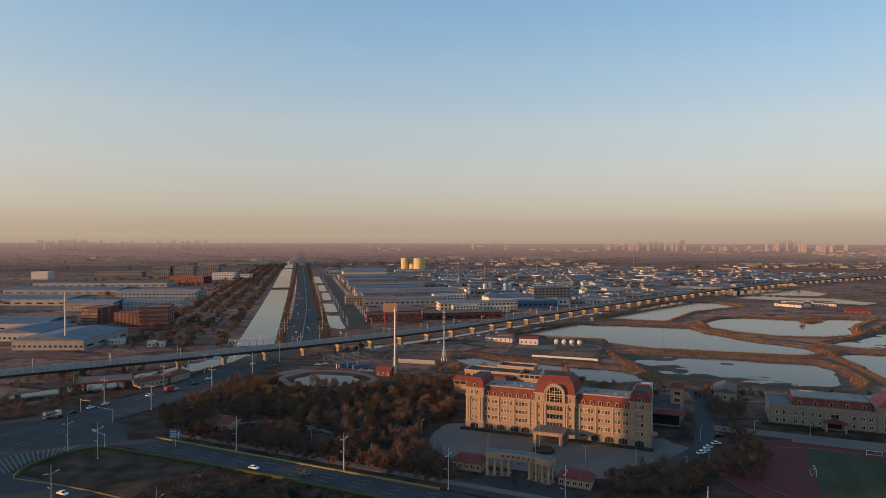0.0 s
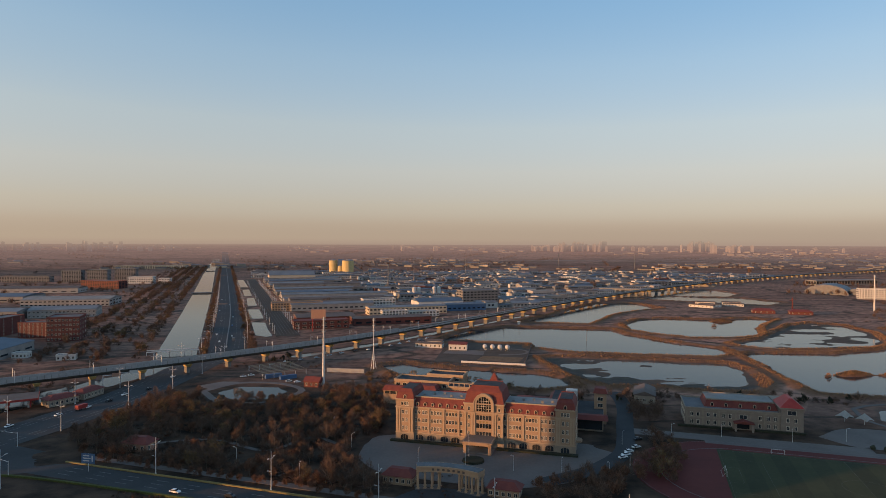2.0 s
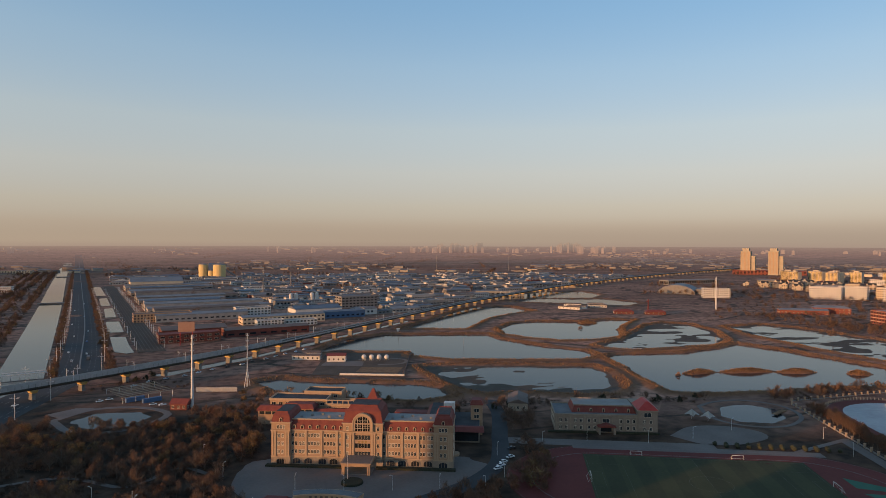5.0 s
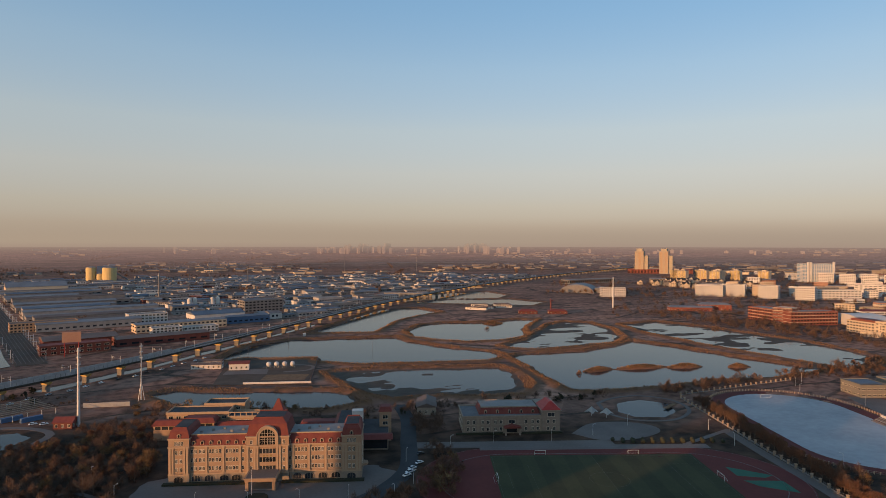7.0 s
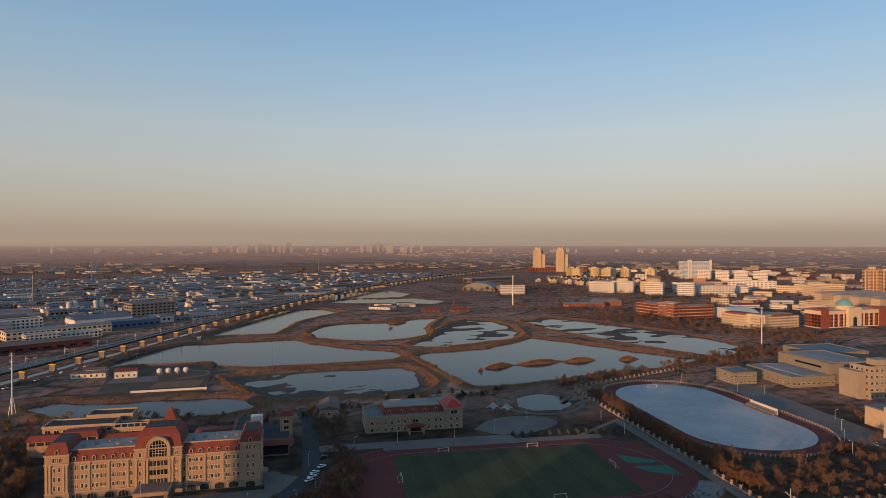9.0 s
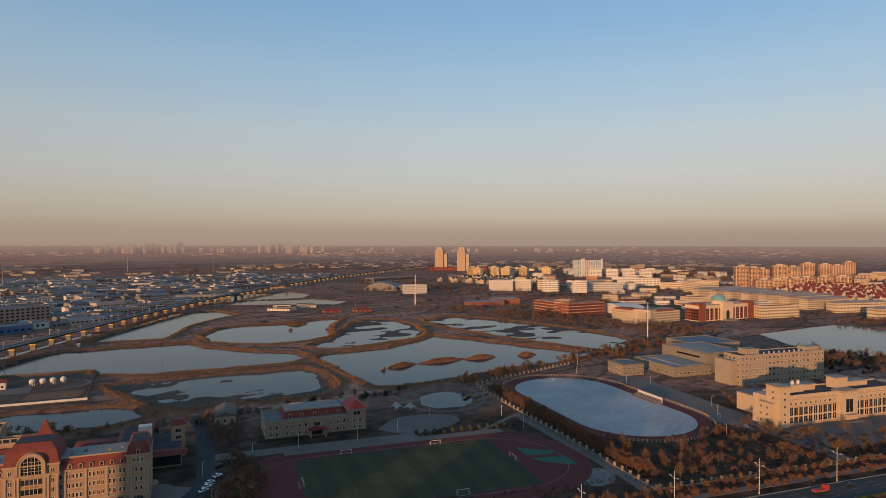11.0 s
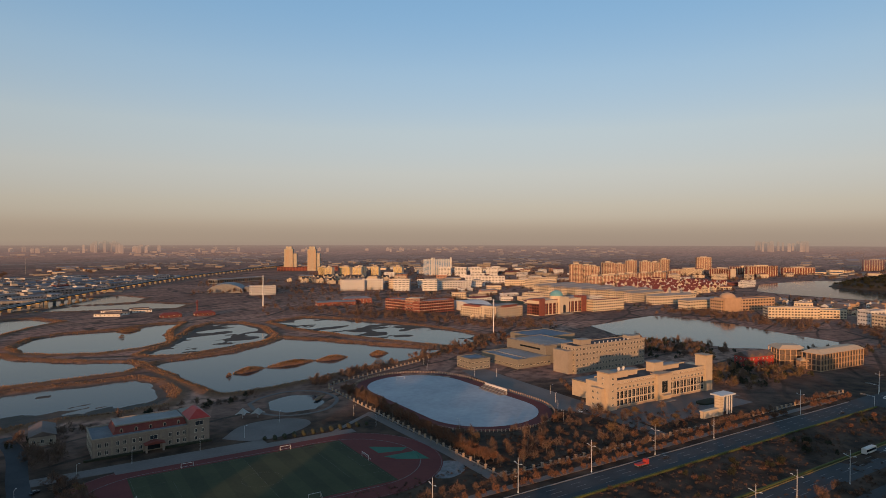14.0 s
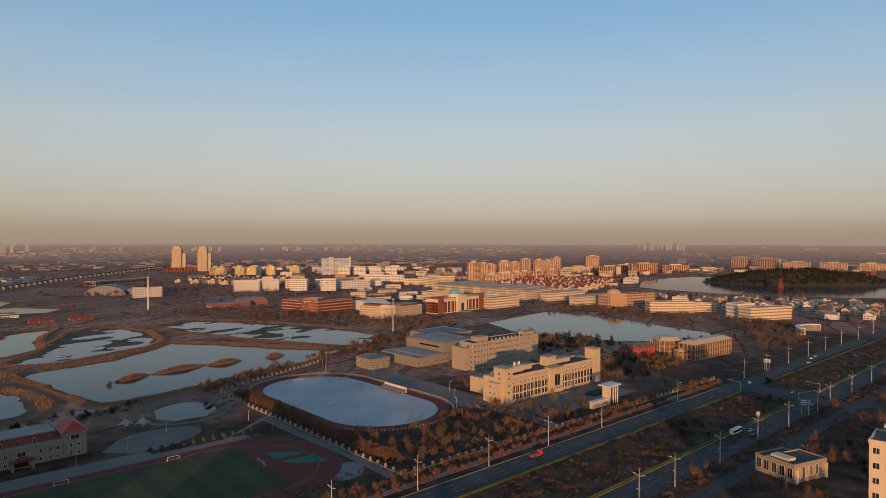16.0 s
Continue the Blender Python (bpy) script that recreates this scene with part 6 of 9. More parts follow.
twin_towers()
gt = block("glass_office", (1706, 1160), (1790, 1120), 30, 52, "white", "paleroof", 13, 14, 5, "white and glass office slab with corner fins", "office tower", each=False, win=(4, 2.4), glass="glass_blue")
for x in (14, 22, 88):
    bm = bmesh.new(); box(bm, x, -2, 0, x + 4, 4, 58); part("fin", bm, M["white"], gt)
for k in range(4):
    a = Vector((1721, 1126)).lerp(Vector((1798, 976)), k / 3.3)
    block("white_block", a, a + Vector((18, -34)), 24, 26, "white", "paleroof", 6, 8, 4, "white block with patterned dark end bays", "building", "white blocks", each=False, win=(3, 1.8))
for a, b, d, h, w in (((1123, 858), (1140, 826), 26, 25, "white"), ((1154, 800), (1168, 770), 26, 25, "white"), ((1205, 790), (1275, 745), 26, 18, "white"), ((1160, 900), (1180, 870), 20, 22, "cream"),
                      ((1060, 960), (1090, 915), 22, 22, "white"), ((1100, 930), (1125, 890), 22, 24, "white"), ((1300, 880), (1340, 830), 22, 16, "grey"), ((1444, 861), (1492, 767), 22, 18, "white"),
                      ((1365, 648), (1347, 602), 20, 20, "cream"), ((1347, 602), (1399, 581), 20, 18, "cream"), ((1400, 720), (1430, 660), 22, 14, "cream"), ((1500, 700), (1540, 640), 22, 16, "cream")):
    block("town_block", a, b, d, h, w, "paleroof", max(3, int(h / 4)), 12, 5, "pale rendered town block with strip windows", "building", "town blocks", each=False, win=(2.2, 1.8))
ah = stand("arched_hall", 877, 556, math.atan2(-62, -33), "white hall with a curved sheet roof", "arena")
bm = bmesh.new()
prof(bm, [(0, -0.5), (70, -0.5)] + [(35 + 35 * math.cos(math.pi * k / 12), 8 + 7 * math.sin(math.pi * k / 12)) for k in range(13)], 0, 40)
part("vault", bm, M["white"], ah)
for nm, (x, y), w, l, h in (("exhibition_vault", (849, 1150), 76, 70, 19), ("exhibition_vault", (905, 1110), 36, 50, 12)):
    r = stand(nm, x, y, math.atan2(-72, 6) + math.pi / 2 - 0.9, "grey curved-roof exhibition hall", "arena", "vaulted halls")
    bm = bmesh.new(); prof(bm, [(0, -0.5), (w, -0.5)] + [(w / 2 + w / 2 * math.cos(math.pi * k / 14), h * math.sin(math.pi * k / 14)) for k in range(15)], 0, l)
    part("vault", bm, M["greyroof"], r)
    bm = bmesh.new(); prof(bm, [(4, -0.5), (w - 4, -0.5)] + [(w / 2 + (w / 2 - 4) * math.cos(math.pi * k / 14), (h - 3) * math.sin(math.pi * k / 14)) for k in range(15)], -0.3, 0.2)
    part("end_wall", bm, M["grey"], r)
block("white_office", (863, 1024), (908, 1002), 18, 18, "white", "paleroof", 5, 12, 4, "white five-storey office beside a chimney", "building", each=False, win=(2, 1.7))
block("low_red_hall", (778, 756), (834, 720), 18, 6, "brick", "greyroof", 1, 12, 4, "low red brick hall with grey roof", "building", kind="gable", ridge=2.5)
block("low_red_hall", (834, 746), (872, 715), 20, 9, "brick", "greyroof", 2, 8, 4, "low red brick hall with grey roof", "building", kind="hip", ridge=3)
bm = bmesh.new(); slab(bm, [(1020, 560), (1060, 545), (1040, 470), (990, 490)], -0.1, 0.15); setting("green_court", bm, M["turf"], "dark green sports court", "sports court")


def house_field(n, poly_a, poly_b, w, h, wall, roof, label, name, group, seed, stretch=0.0):
    """Rows of small gabled houses between two plan corners."""
    r = random.Random(seed)
    A, B = Vector(poly_a), Vector(poly_b)
    first = {}
    nx = int(math.sqrt(n * abs((B - A).x) / max(1, abs((B - A).y))))
    ny = max(1, n // max(1, nx))
    for i in range(nx):
        for j in range(ny):
            x, y = A.x + (B.x - A.x) * (i + r.uniform(0.2, 0.8)) / nx, A.y + (B.y - A.y) * (j + r.uniform(0.2, 0.8)) / ny + stretch * (i / nx)
            if any((x - px) ** 2 + (y - py) ** 2 < pr * pr for px, py, pr in PLACED):
                continue
            k = r.randrange(3)
            turn = AV_ROT + r.choice((0, math.pi / 2)) + r.uniform(-0.1, 0.1)
            m = Matrix.Translation((x, y, 0)) @ Matrix.Rotation(turn, 4, "Z")
            if k not in first:
                ww, dd, hh = w * (0.9 + 0.15 * k), w * (0.7 + 0.1 * k), h * (0.85 + 0.15 * k)
                t = stand(name, x, y, turn, label, "house", group)
                bm = bmesh.new(); box(bm, 0, 0, -0.5, ww, dd, hh); box(bm, ww * 0.33, -1.3, -0.5, ww * 0.67, 0.2, hh * 0.92); part("wall", bm, M[wall[k % len(wall)]], t)
                bm = bmesh.new(); gable(bm, 0, 0, ww, dd, hh, hh + h * 0.55, 0.3, "x", 0, 1); gable(bm, ww * 0.3, -1.6, ww * 0.7, dd * 0.5, hh * 0.9, hh + h * 0.45, 0.2, "y", 0, 1); part("roof", bm, [M[roof[k % len(roof)]], M[wall[k % len(wall)]]], t)
                far_windows(t, [(4, ww, 0, 0, 0.0), (3, dd, 0, dd, -math.pi / 2)], max(1, int(hh / 3)), hh / max(1, int(hh / 3)), 1.4)
                first[k] = t
            else:
                copy_thing(first[k], m)


house_field(110, (1440, 240), (1710, 480), 11, 10, ["cream", "white", "cream"], ["redroof"], "cream villa with a steep red roof", "red_roofed_villa", "red-roofed villas", 5)
house_field(50, (1320, 250), (1480, 410), 11, 10, ["cream", "white", "cream"], ["redroof"], "cream villa with a steep red roof", "red_roofed_villa", "red-roofed villas", 6)
house_field(60, (1090, -230), (1300, 110), 15, 7, ["cream", "white", "tan"], ["brownroof", "greyroof", "brownroof"], "pale villa with a brown pitched roof", "lakeside_villa", "lakeside villas", 7)
house_field(26, (1010, -330), (1200, -140), 15, 7, ["cream", "white", "tan"], ["brownroof", "greyroof", "brownroof"], "pale villa with a brown pitched roof", "lakeside_villa", "lakeside villas", 8)
house_field(40, (1200, 1080), (1420, 1290), 15, 9, ["cream", "grey", "cream"], ["darkroof", "brownroof"], "cream terrace house with a dark roof", "terrace_house", "terrace houses", 9)
for p, q, h, w in (((2205, 262), (2284, 187), 34, "brick"), ((2077, 358), (2038, 291), 30, "brick"), ((2632, 498), (2660, 450), 50, "orange"), ((2350, 330), (2420, 240), 26, "brick"), ((2420, 180), (2480, 90), 24, "brick"),
                   ((2150, 470), (2230, 400), 22, "cream"), ((2921, -58), (2960, -133), 42, "brick"), ((2900, -140), (2860, -230), 40, "brick"), ((2800, -240), (2780, -330), 30, "orange"), ((2780, -360), (2760, -450), 30, "orange"), ((2740, -480), (2720, -560), 30, "orange"), ((2700, -620), (2690, -700), 32, "orange")):
    slab_tower(p, q, 22, h, "red and cream residential block near the lake", "cream", "red residential blocks", w, "residential_block", "redroof")


def town_fill(n, a, b, seed, hmin, hmax, walls, roofs, label):
    """Low blocks between the named ones."""
    r = random.Random(seed)
    done = 0
    for _ in range(n * 12):
        x, y = r.uniform(a[0], b[0]), r.uniform(a[1], b[1])
        w, d = r.uniform(22, 60), r.uniform(12, 20)
        if any((x - px) ** 2 + (y - py) ** 2 < (pr + w * 0.55) ** 2 for px, py, pr in PLACED) or inside(DEEP["lake"], np.array(x), np.array(y)) > -25 or (1390 < x < 2180 and -650 < y < 210):
            continue
        h = r.uniform(hmin, hmax)
        block("town_house", (x, y), along((x, y), w, AV_ROT - r.choice((0.0, 0.0, 0.5))), d, h, r.choice(walls), r.choice(roofs), max(1, int(h / 3.5)), int(w / 4), 4, label, "building", "low town blocks", r.choice(("flat", "flat", "hip")), (1.8, 1.5), False, gz(x, y), 2.2)
        done += 1
        if done >= n:
            break


town_fill(60, (1150, 560), (2200, 1350), 31, 5, 17, ["white", "cream", "white", "beige", "orange"], ["paleroof", "greyroof", "redroof"], "low pale block in the far town")
town_fill(26, (1500, 100), (2300, 560), 32, 6, 18, ["cream", "cream", "brick", "white"], ["redroof", "paleroof"], "low cream block with a red roof")
town_fill(24, (1900, 1100), (2600, 2000), 33, 4, 12, ["white", "beige", "grey"], ["greyroof", "blueroof", "brownroof"], "far low hall with a sheet roof")
town_fill(16, (1000, 330), (1180, 640), 34, 4, 12, ["cream", "white", "beige"], ["paleroof", "redroof", "greyroof"], "low campus annex among the trees")
town_fill(30, (2100, -900), (2900, 200), 35, 6, 16, ["cream", "brick", "beige"], ["redroof", "greyroof"], "low block beyond the lake")


def hill():
    bm = bmesh.new()
    n, m = 44, 26
    vs = []
    for i in range(n + 1):
        row = []
        for j in range(m + 1):
            u, v = -1 + 2 * i / n, -1 + 2 * j / m
            r2 = u * u + v * v
            bump = max(0.0, 1 - r2) ** 0.9
            x, y = 1890 + 130 * v + u * 60, -190 - 230 * u
            z = 46 * bump * (0.75 + 0.25 * noise.noise(Vector((u * 2.2, v * 2.2, 4)))) + 3.0 * noise.noise(Vector((u * 22, v * 16, 1))) * bump - 0.6
            row.append(bm.verts.new((x, y, z)))
        vs.append(row)
    for i in range(n):
        for j in range(m):
            bm.faces.new((vs[i][j], vs[i + 1][j], vs[i + 1][j + 1], vs[i][j + 1]))
    bmesh.ops.recalc_face_normals(bm, faces=bm.faces)
    setting("hill", bm, M["slope"], "rounded hill rising from the lake", "hill")


hill()
pg = stand("lake_pagoda", 1672, -138, 0, "red three-tiered lakeside pagoda", "pagoda")
for k in range(3):
    s = 8.5 - k * 2.0
    bm = bmesh.new(); box(bm, -s * 0.7, -s * 0.7, k * 7.5 - 1, s * 0.7, s * 0.7, k * 7.5 + 5); part("storey", bm, M["darkbrick"], pg)
    bm = bmesh.new(); frustum(bm, -s, -s, s, s, k * 7.5 + 5, k * 7.5 + 7.6, s * 0.55); part("roof", bm, M["redroof"], pg)
pv = stand("curved_pavilion", 865, -105, AV_ROT, "curved white pavilion with a colonnaded base", "pavilion")
pts = [(26 * math.cos(math.pi * k / 12), 15 * math.sin(math.pi * k / 12)) for k in range(13)]
bm = bmesh.new(); strip(bm, pts, 5, 8.4, 1.2, lift=[0] * 13); part("roof", bm, M["white"], pv)
bm = bmesh.new(); strip(bm, pts, 2.5, 7.2, 7.4, lift=[0] * 13); part("wall", bm, M["grey"], pv)
for k in range(13):
    bm = bmesh.new(); tube(bm, pts[k][0] * 1.06, pts[k][1] * 1.06, 0, 7.4, 0.5, k=8); part("column", bm, M["white"], pv)

# ---- works and yards between the canal and the railway ----
CD = Vector((-0.2195, 0.9756))             # along the canal
CE = Vector((0.9756, 0.2195))              # away from it
WROT = math.atan2(CE.y, CE.x)


def cp(e, d):
    """The plan point e metres east of the trunk road and d metres up it."""
    p = Vector((-134, 595)) + CE * e + CD * d
    return (p.x, p.y)


def shed(e, d, w, l, h, wall, roof, label="", cols=10, ridge=None, floors=1, kind="gable", each=False, turn=0.0, name="factory_shed", group="factory sheds"):
    p = cp(e, d)
    q = (p[0] + w * math.cos(WROT + turn), p[1] + w * math.sin(WROT + turn))
    return block(name, p, q, l, h, wall, roof, floors, cols, max(3, int(l / 7)), label, "factory", group, kind, (w / cols * 0.55, min(2.0, h * 0.3)), each, gz(*p), ridge if ridge else max(1.2, min(w, l) * 0.07))


wr = random.Random(3)
LABELS = dict(blueroof="long factory shed with a blue sheet roof", greyroof="long factory shed with a grey sheet roof", brownroof="old works shed with a brown roof", flatroof="grey works building with flat roof", paleroof="pale works building with flat roof", redroof="works building with a red roof")
# long parallel sheds beside the rail yard
for k in range(9):
    d0 = 300 + k * 78 + (k > 4) * 30
    shed(88 + (k % 2) * 6, d0, 120 + 30 * (k % 3), 30, 9 + (k % 3), ["workswall", "grey", "workswall"][k % 3], ["greyroof", "brownroof", "greyroof", "blueroof"][k % 4], LABELS[["greyroof", "brownroof", "greyroof", "blueroof"][k % 4]], 16)
    shed(88, d0 + 36, 100 + 40 * ((k + 1) % 3), 26, 8, ["grey", "workswall"][k % 2], ["brownroof", "greyroof"][k % 2], LABELS[["brownroof", "greyroof"][k % 2]], 14)
# nearer, recognisable works
shed(72, 105, 62, 22, 9, "darkbrick", "redroof", "dark red brick works hall beside the railway", 8, floors=2, kind="flat", each=True)
shed(80, 150, 70, 40, 8, "darkbrick", "brownroof", "dark red brick works hall beside the railway", 8)
shed(142, 118, 96, 26, 8, "darkbrick", "brownroof", "dark red brick works hall beside the railway", 8)
shed(62, 310, 72, 22, 11, "tan", "brownroof", "brown brick workshop with many windows", 18, floors=3, kind="flat")
shed(182, 215, 110, 26, 10, "cream", "greyroof", "cream works range with a grey pitched roof", 20, floors=2)
shed(192, 180, 34, 14, 9, "white", "paleroof", "white works office with strip windows", 8, floors=3, kind="flat", each=True)
shed(228, 182, 42, 14, 7, "white", "paleroof", "white works office with strip windows", 9, floors=2, kind="flat", each=True)
shed(196, 320, 50, 20, 12, "white", "flatroof", "white works office with strip windows", 10, floors=3, kind="flat", each=True)
shed(268, 270, 70, 40, 11, "white", "blueroof", "white factory with a bright blue roof", 10, ridge=4)
shed(300, 235, 60, 24, 9, "bluepaint", "blueroof", "blue sheet warehouse with a blue roof", 8)
shed(372, 360, 64, 30, 18, "grey", "flatroof", "grey unfinished concrete factory block", 10, floors=4, kind="flat")
shed(100, 960, 110, 60, 18, "cream", "greyroof", "large cream mill hall with a pitched grey roof", 8, ridge=9)
# scattered works over the rest of the district
yards, n_works = [], 0
rest_works = [bmesh.new() for _ in range(4)]
REST = (("workswall", "greyroof"), ("workswall", "brownroof"), ("grey", "blueroof"), ("white", "flatroof"))
for i in range(5200):
    e, d = wr.uniform(66, 1700), wr.uniform(230, 1750)
    p = Vector(cp(e, d))
    k = min(range(len(VIA_L) - 1), key=lambda q: (p - VIA_L[q]).length)
    run = (VIA_L[k + 1] - VIA_L[k]).normalized()
    if (p - VIA_L[k]).dot(Vector((-run.y, run.x))) < 60 or p.length > 2120 + 160 * noise.noise(Vector((p.x / 300, p.y / 300, 5))) or noise.noise(Vector((p.x / 150, p.y / 150, 8))) < -0.28 or (e < 270 and 280 < d < 1080) or (e < 330 and d < 280):
        continue
    w, l = wr.choice((wr.uniform(12, 34), wr.uniform(20, 50), wr.uniform(40, 95))), wr.uniform(10, 24)
    if any((p.x + w / 2 - x) ** 2 + (p.y - y) ** 2 < (0.62 * (r + w / 2)) ** 2 for x, y, r in yards + PLACED):
        continue
    yards.append((p.x + w / 2, p.y, w / 2))
    rf = wr.choice(["blueroof", "greyroof", "greyroof", "flatroof", "brownroof", "paleroof", "brownroof", "paleroof"])
    h = wr.uniform(3.5, 8.5)
    if p.length < 1750 and n_works < 120:
        n_works += 1
        shed(e, d, w, l, h, wr.choice(["workswall", "white", "workswall", "grey", "workswall", "grey", "darkbrick"]), rf, LABELS[rf], 9, floors=wr.choice((1, 2, 2)), kind="flat" if rf in ("flatroof", "paleroof") else "gable", turn=wr.choice((0, 0, 0, -0.75)))
    else:
        q = i % 4
        b2 = bmesh.new(); box(b2, 0, 0, -1, w, l, h)
        if i % 5 < 3:
            gable(b2, 0, 0, w, l, h, h + 1.0 + l * 0.06, 0.4, "x", 1)
        else:
            box(b2, -0.2, -0.2, h, w + 0.2, l + 0.2, h + 0.5, 1); box(b2, w * 0.2, l * 0.3, h + 0.5, w * 0.2 + 4, l * 0.3 + 4, h + 2.6)
        for x in range(3, int(w) - 3, 6):
            box(b2, x, -0.08, h * 0.35, x + 3.2, 0.02, h * 0.7, 2)
        b2.transform(Matrix.Translation((p.x, p.y, gz(p.x, p.y))) @ Matrix.Rotation(WROT, 4, "Z"))
        me = bpy.data.meshes.new("yard"); b2.to_mesh(me); b2.free(); rest_works[q].from_mesh(me); bpy.data.meshes.remove(me)
for q, b2 in enumerate(rest_works):
    tagged(part("far_works", b2, [M[REST[q][0]], M[REST[q][1]], M["glass"]]), "packed far sheds of the works district", "factories", kind="stuff")


def silos():
    for x, y, r, h in ((-122, 2015, 13, 42), (-75, 1985, 18, 42), (-98, 1992, 9, 24), (-98, 2020, 9, 30)):
        t = stand("grain_silo", x, y, 0, "tall ochre-yellow grain silo", "silo", "grain silos", gz(x, y))
        bm = bmesh.new(); tube(bm, 0, 0, -1, h, r, r, 24); part("barrel", bm, M["yellowsilo"], t)
        bm = bmesh.new(); tube(bm, 0, 0, h, h + 3, r, r * 0.3, 24); part("cone_roof", bm, M["grey"], t)
    t = stand("grain_elevator", -98, 2004, 0, "blue steel elevator head between the silos", "elevator")
    bm = bmesh.new(); box(bm, -8, -5, -1, 8, 5, 46); part("tower", bm, M["bluepaint"], t)
    bm = bmesh.new(); rod(bm, (8, 0, 44), (75, -15, 4), 2.0); part("conveyor", bm, M["grey"], t)


silos()


def chimney(x, y, h, r, label, mat="white", bands=True):
    t = stand("chimney", x, y, 0, label, "chimney")
    bm = bmesh.new(); tube(bm, 0, 0, -0.5, h, r, r * 0.6, 12); part("shaft", bm, M[mat], t)
    if bands:
        for z in (h * 0.88, h * 0.95):
            bm = bmesh.new(); tube(bm, 0, 0, z, z + 0.6, r * 0.95, r * 0.95, 12); part("collar", bm, M["steel"], t)


chimney(729, 836, 53, 1.3, "tall white telecom column beside the ponds")
chimney(35, 1350, 52, 1.6, "thin grey works chimney", "grey")
for x, y, h in ((100, 1500, 40), (180, 1900, 60), (255, 1700, 55), (700, 2300, 60), (1000, 2300, 55)):
    chimney(x, y, h, 1.1, "thin far works chimney", "grey", False)
for x, y in ((75, 1120), (84, 1124), (112, 1130), (121, 1135)):
    t = stand("cement_silo", x, y, 0, "pale cylindrical works silo on a yard", "silo", "works silos")
    bm = bmesh.new(); tube(bm, 0, 0, -0.5, 17, 3.4, 3.4, 14); tube(bm, 0, 0, 17, 19, 3.4, 1, 14); part("barrel", bm, M["white"], t)


def mast(x, y, h, label, r=0.9, platforms=True, mat="steel", lattice_foot=False):
    t = stand("telecom_mast", x, y, 0, label, "mast")
    bm = bmesh.new(); tube(bm, 0, 0, -0.5, h, r, r * 0.45, 12); part("shaft", bm, M[mat], t)
    if platforms:
        for k, z in enumerate((h - 2, h - 6, h - 10)):
            bm = bmesh.new(); tube(bm, 0, 0, z, z + 0.25, 1.25, 1.25, 12); deck = part("platform", bm, M["steel"], t)
            for i in range(6):
                a = math.pi * i / 3 + k
                bm = bmesh.new(); box(bm, 1.25 * math.cos(a) - 0.12, 1.25 * math.sin(a) - 0.12, z + 0.1, 1.25 * math.cos(a) + 0.12, 1.25 * math.sin(a) + 0.12, z + 1.8); part("antenna", bm, M["grey"], deck)
    if lattice_foot:
        for i in range(4):
            a = math.pi / 4 + math.pi * i / 2
            bm = bmesh.new(); rod(bm, (3 * math.cos(a), 3 * math.sin(a), -0.3), (0.5 * math.cos(a), 0.5 * math.sin(a), 12), 0.14); part("leg", bm, M["steel"], t)


mast(-33, 432, 47, "tall grey telecom mast at the park's edge", 1.0)
mast(1, 483, 40, "slim lattice-footed telecom mast", 0.5, True, "steel", True)
mast(-325, 538, 49, "white telecom mast before the works", 1.0, True, "white")
mast(669, 360, 41, "pale telecom mast beside the lake road", 0.7)
# an orange-red stepped building, put up simply as a panel on legs
hs = stand("high_sign", -59, 700, 0, "red and orange stepped works sign on a frame", "sign")
bm = bmesh.new(); box(bm, -8, -0.4, 14, 8, 0.4, 24); part("panel", bm, M["orange"], hs)
for x in (-6, 6):
    bm = bmesh.new(); tube(bm, x, 0.6, -0.5, 24, 0.4, k=6); part("leg", bm, M["redpaint"], hs)

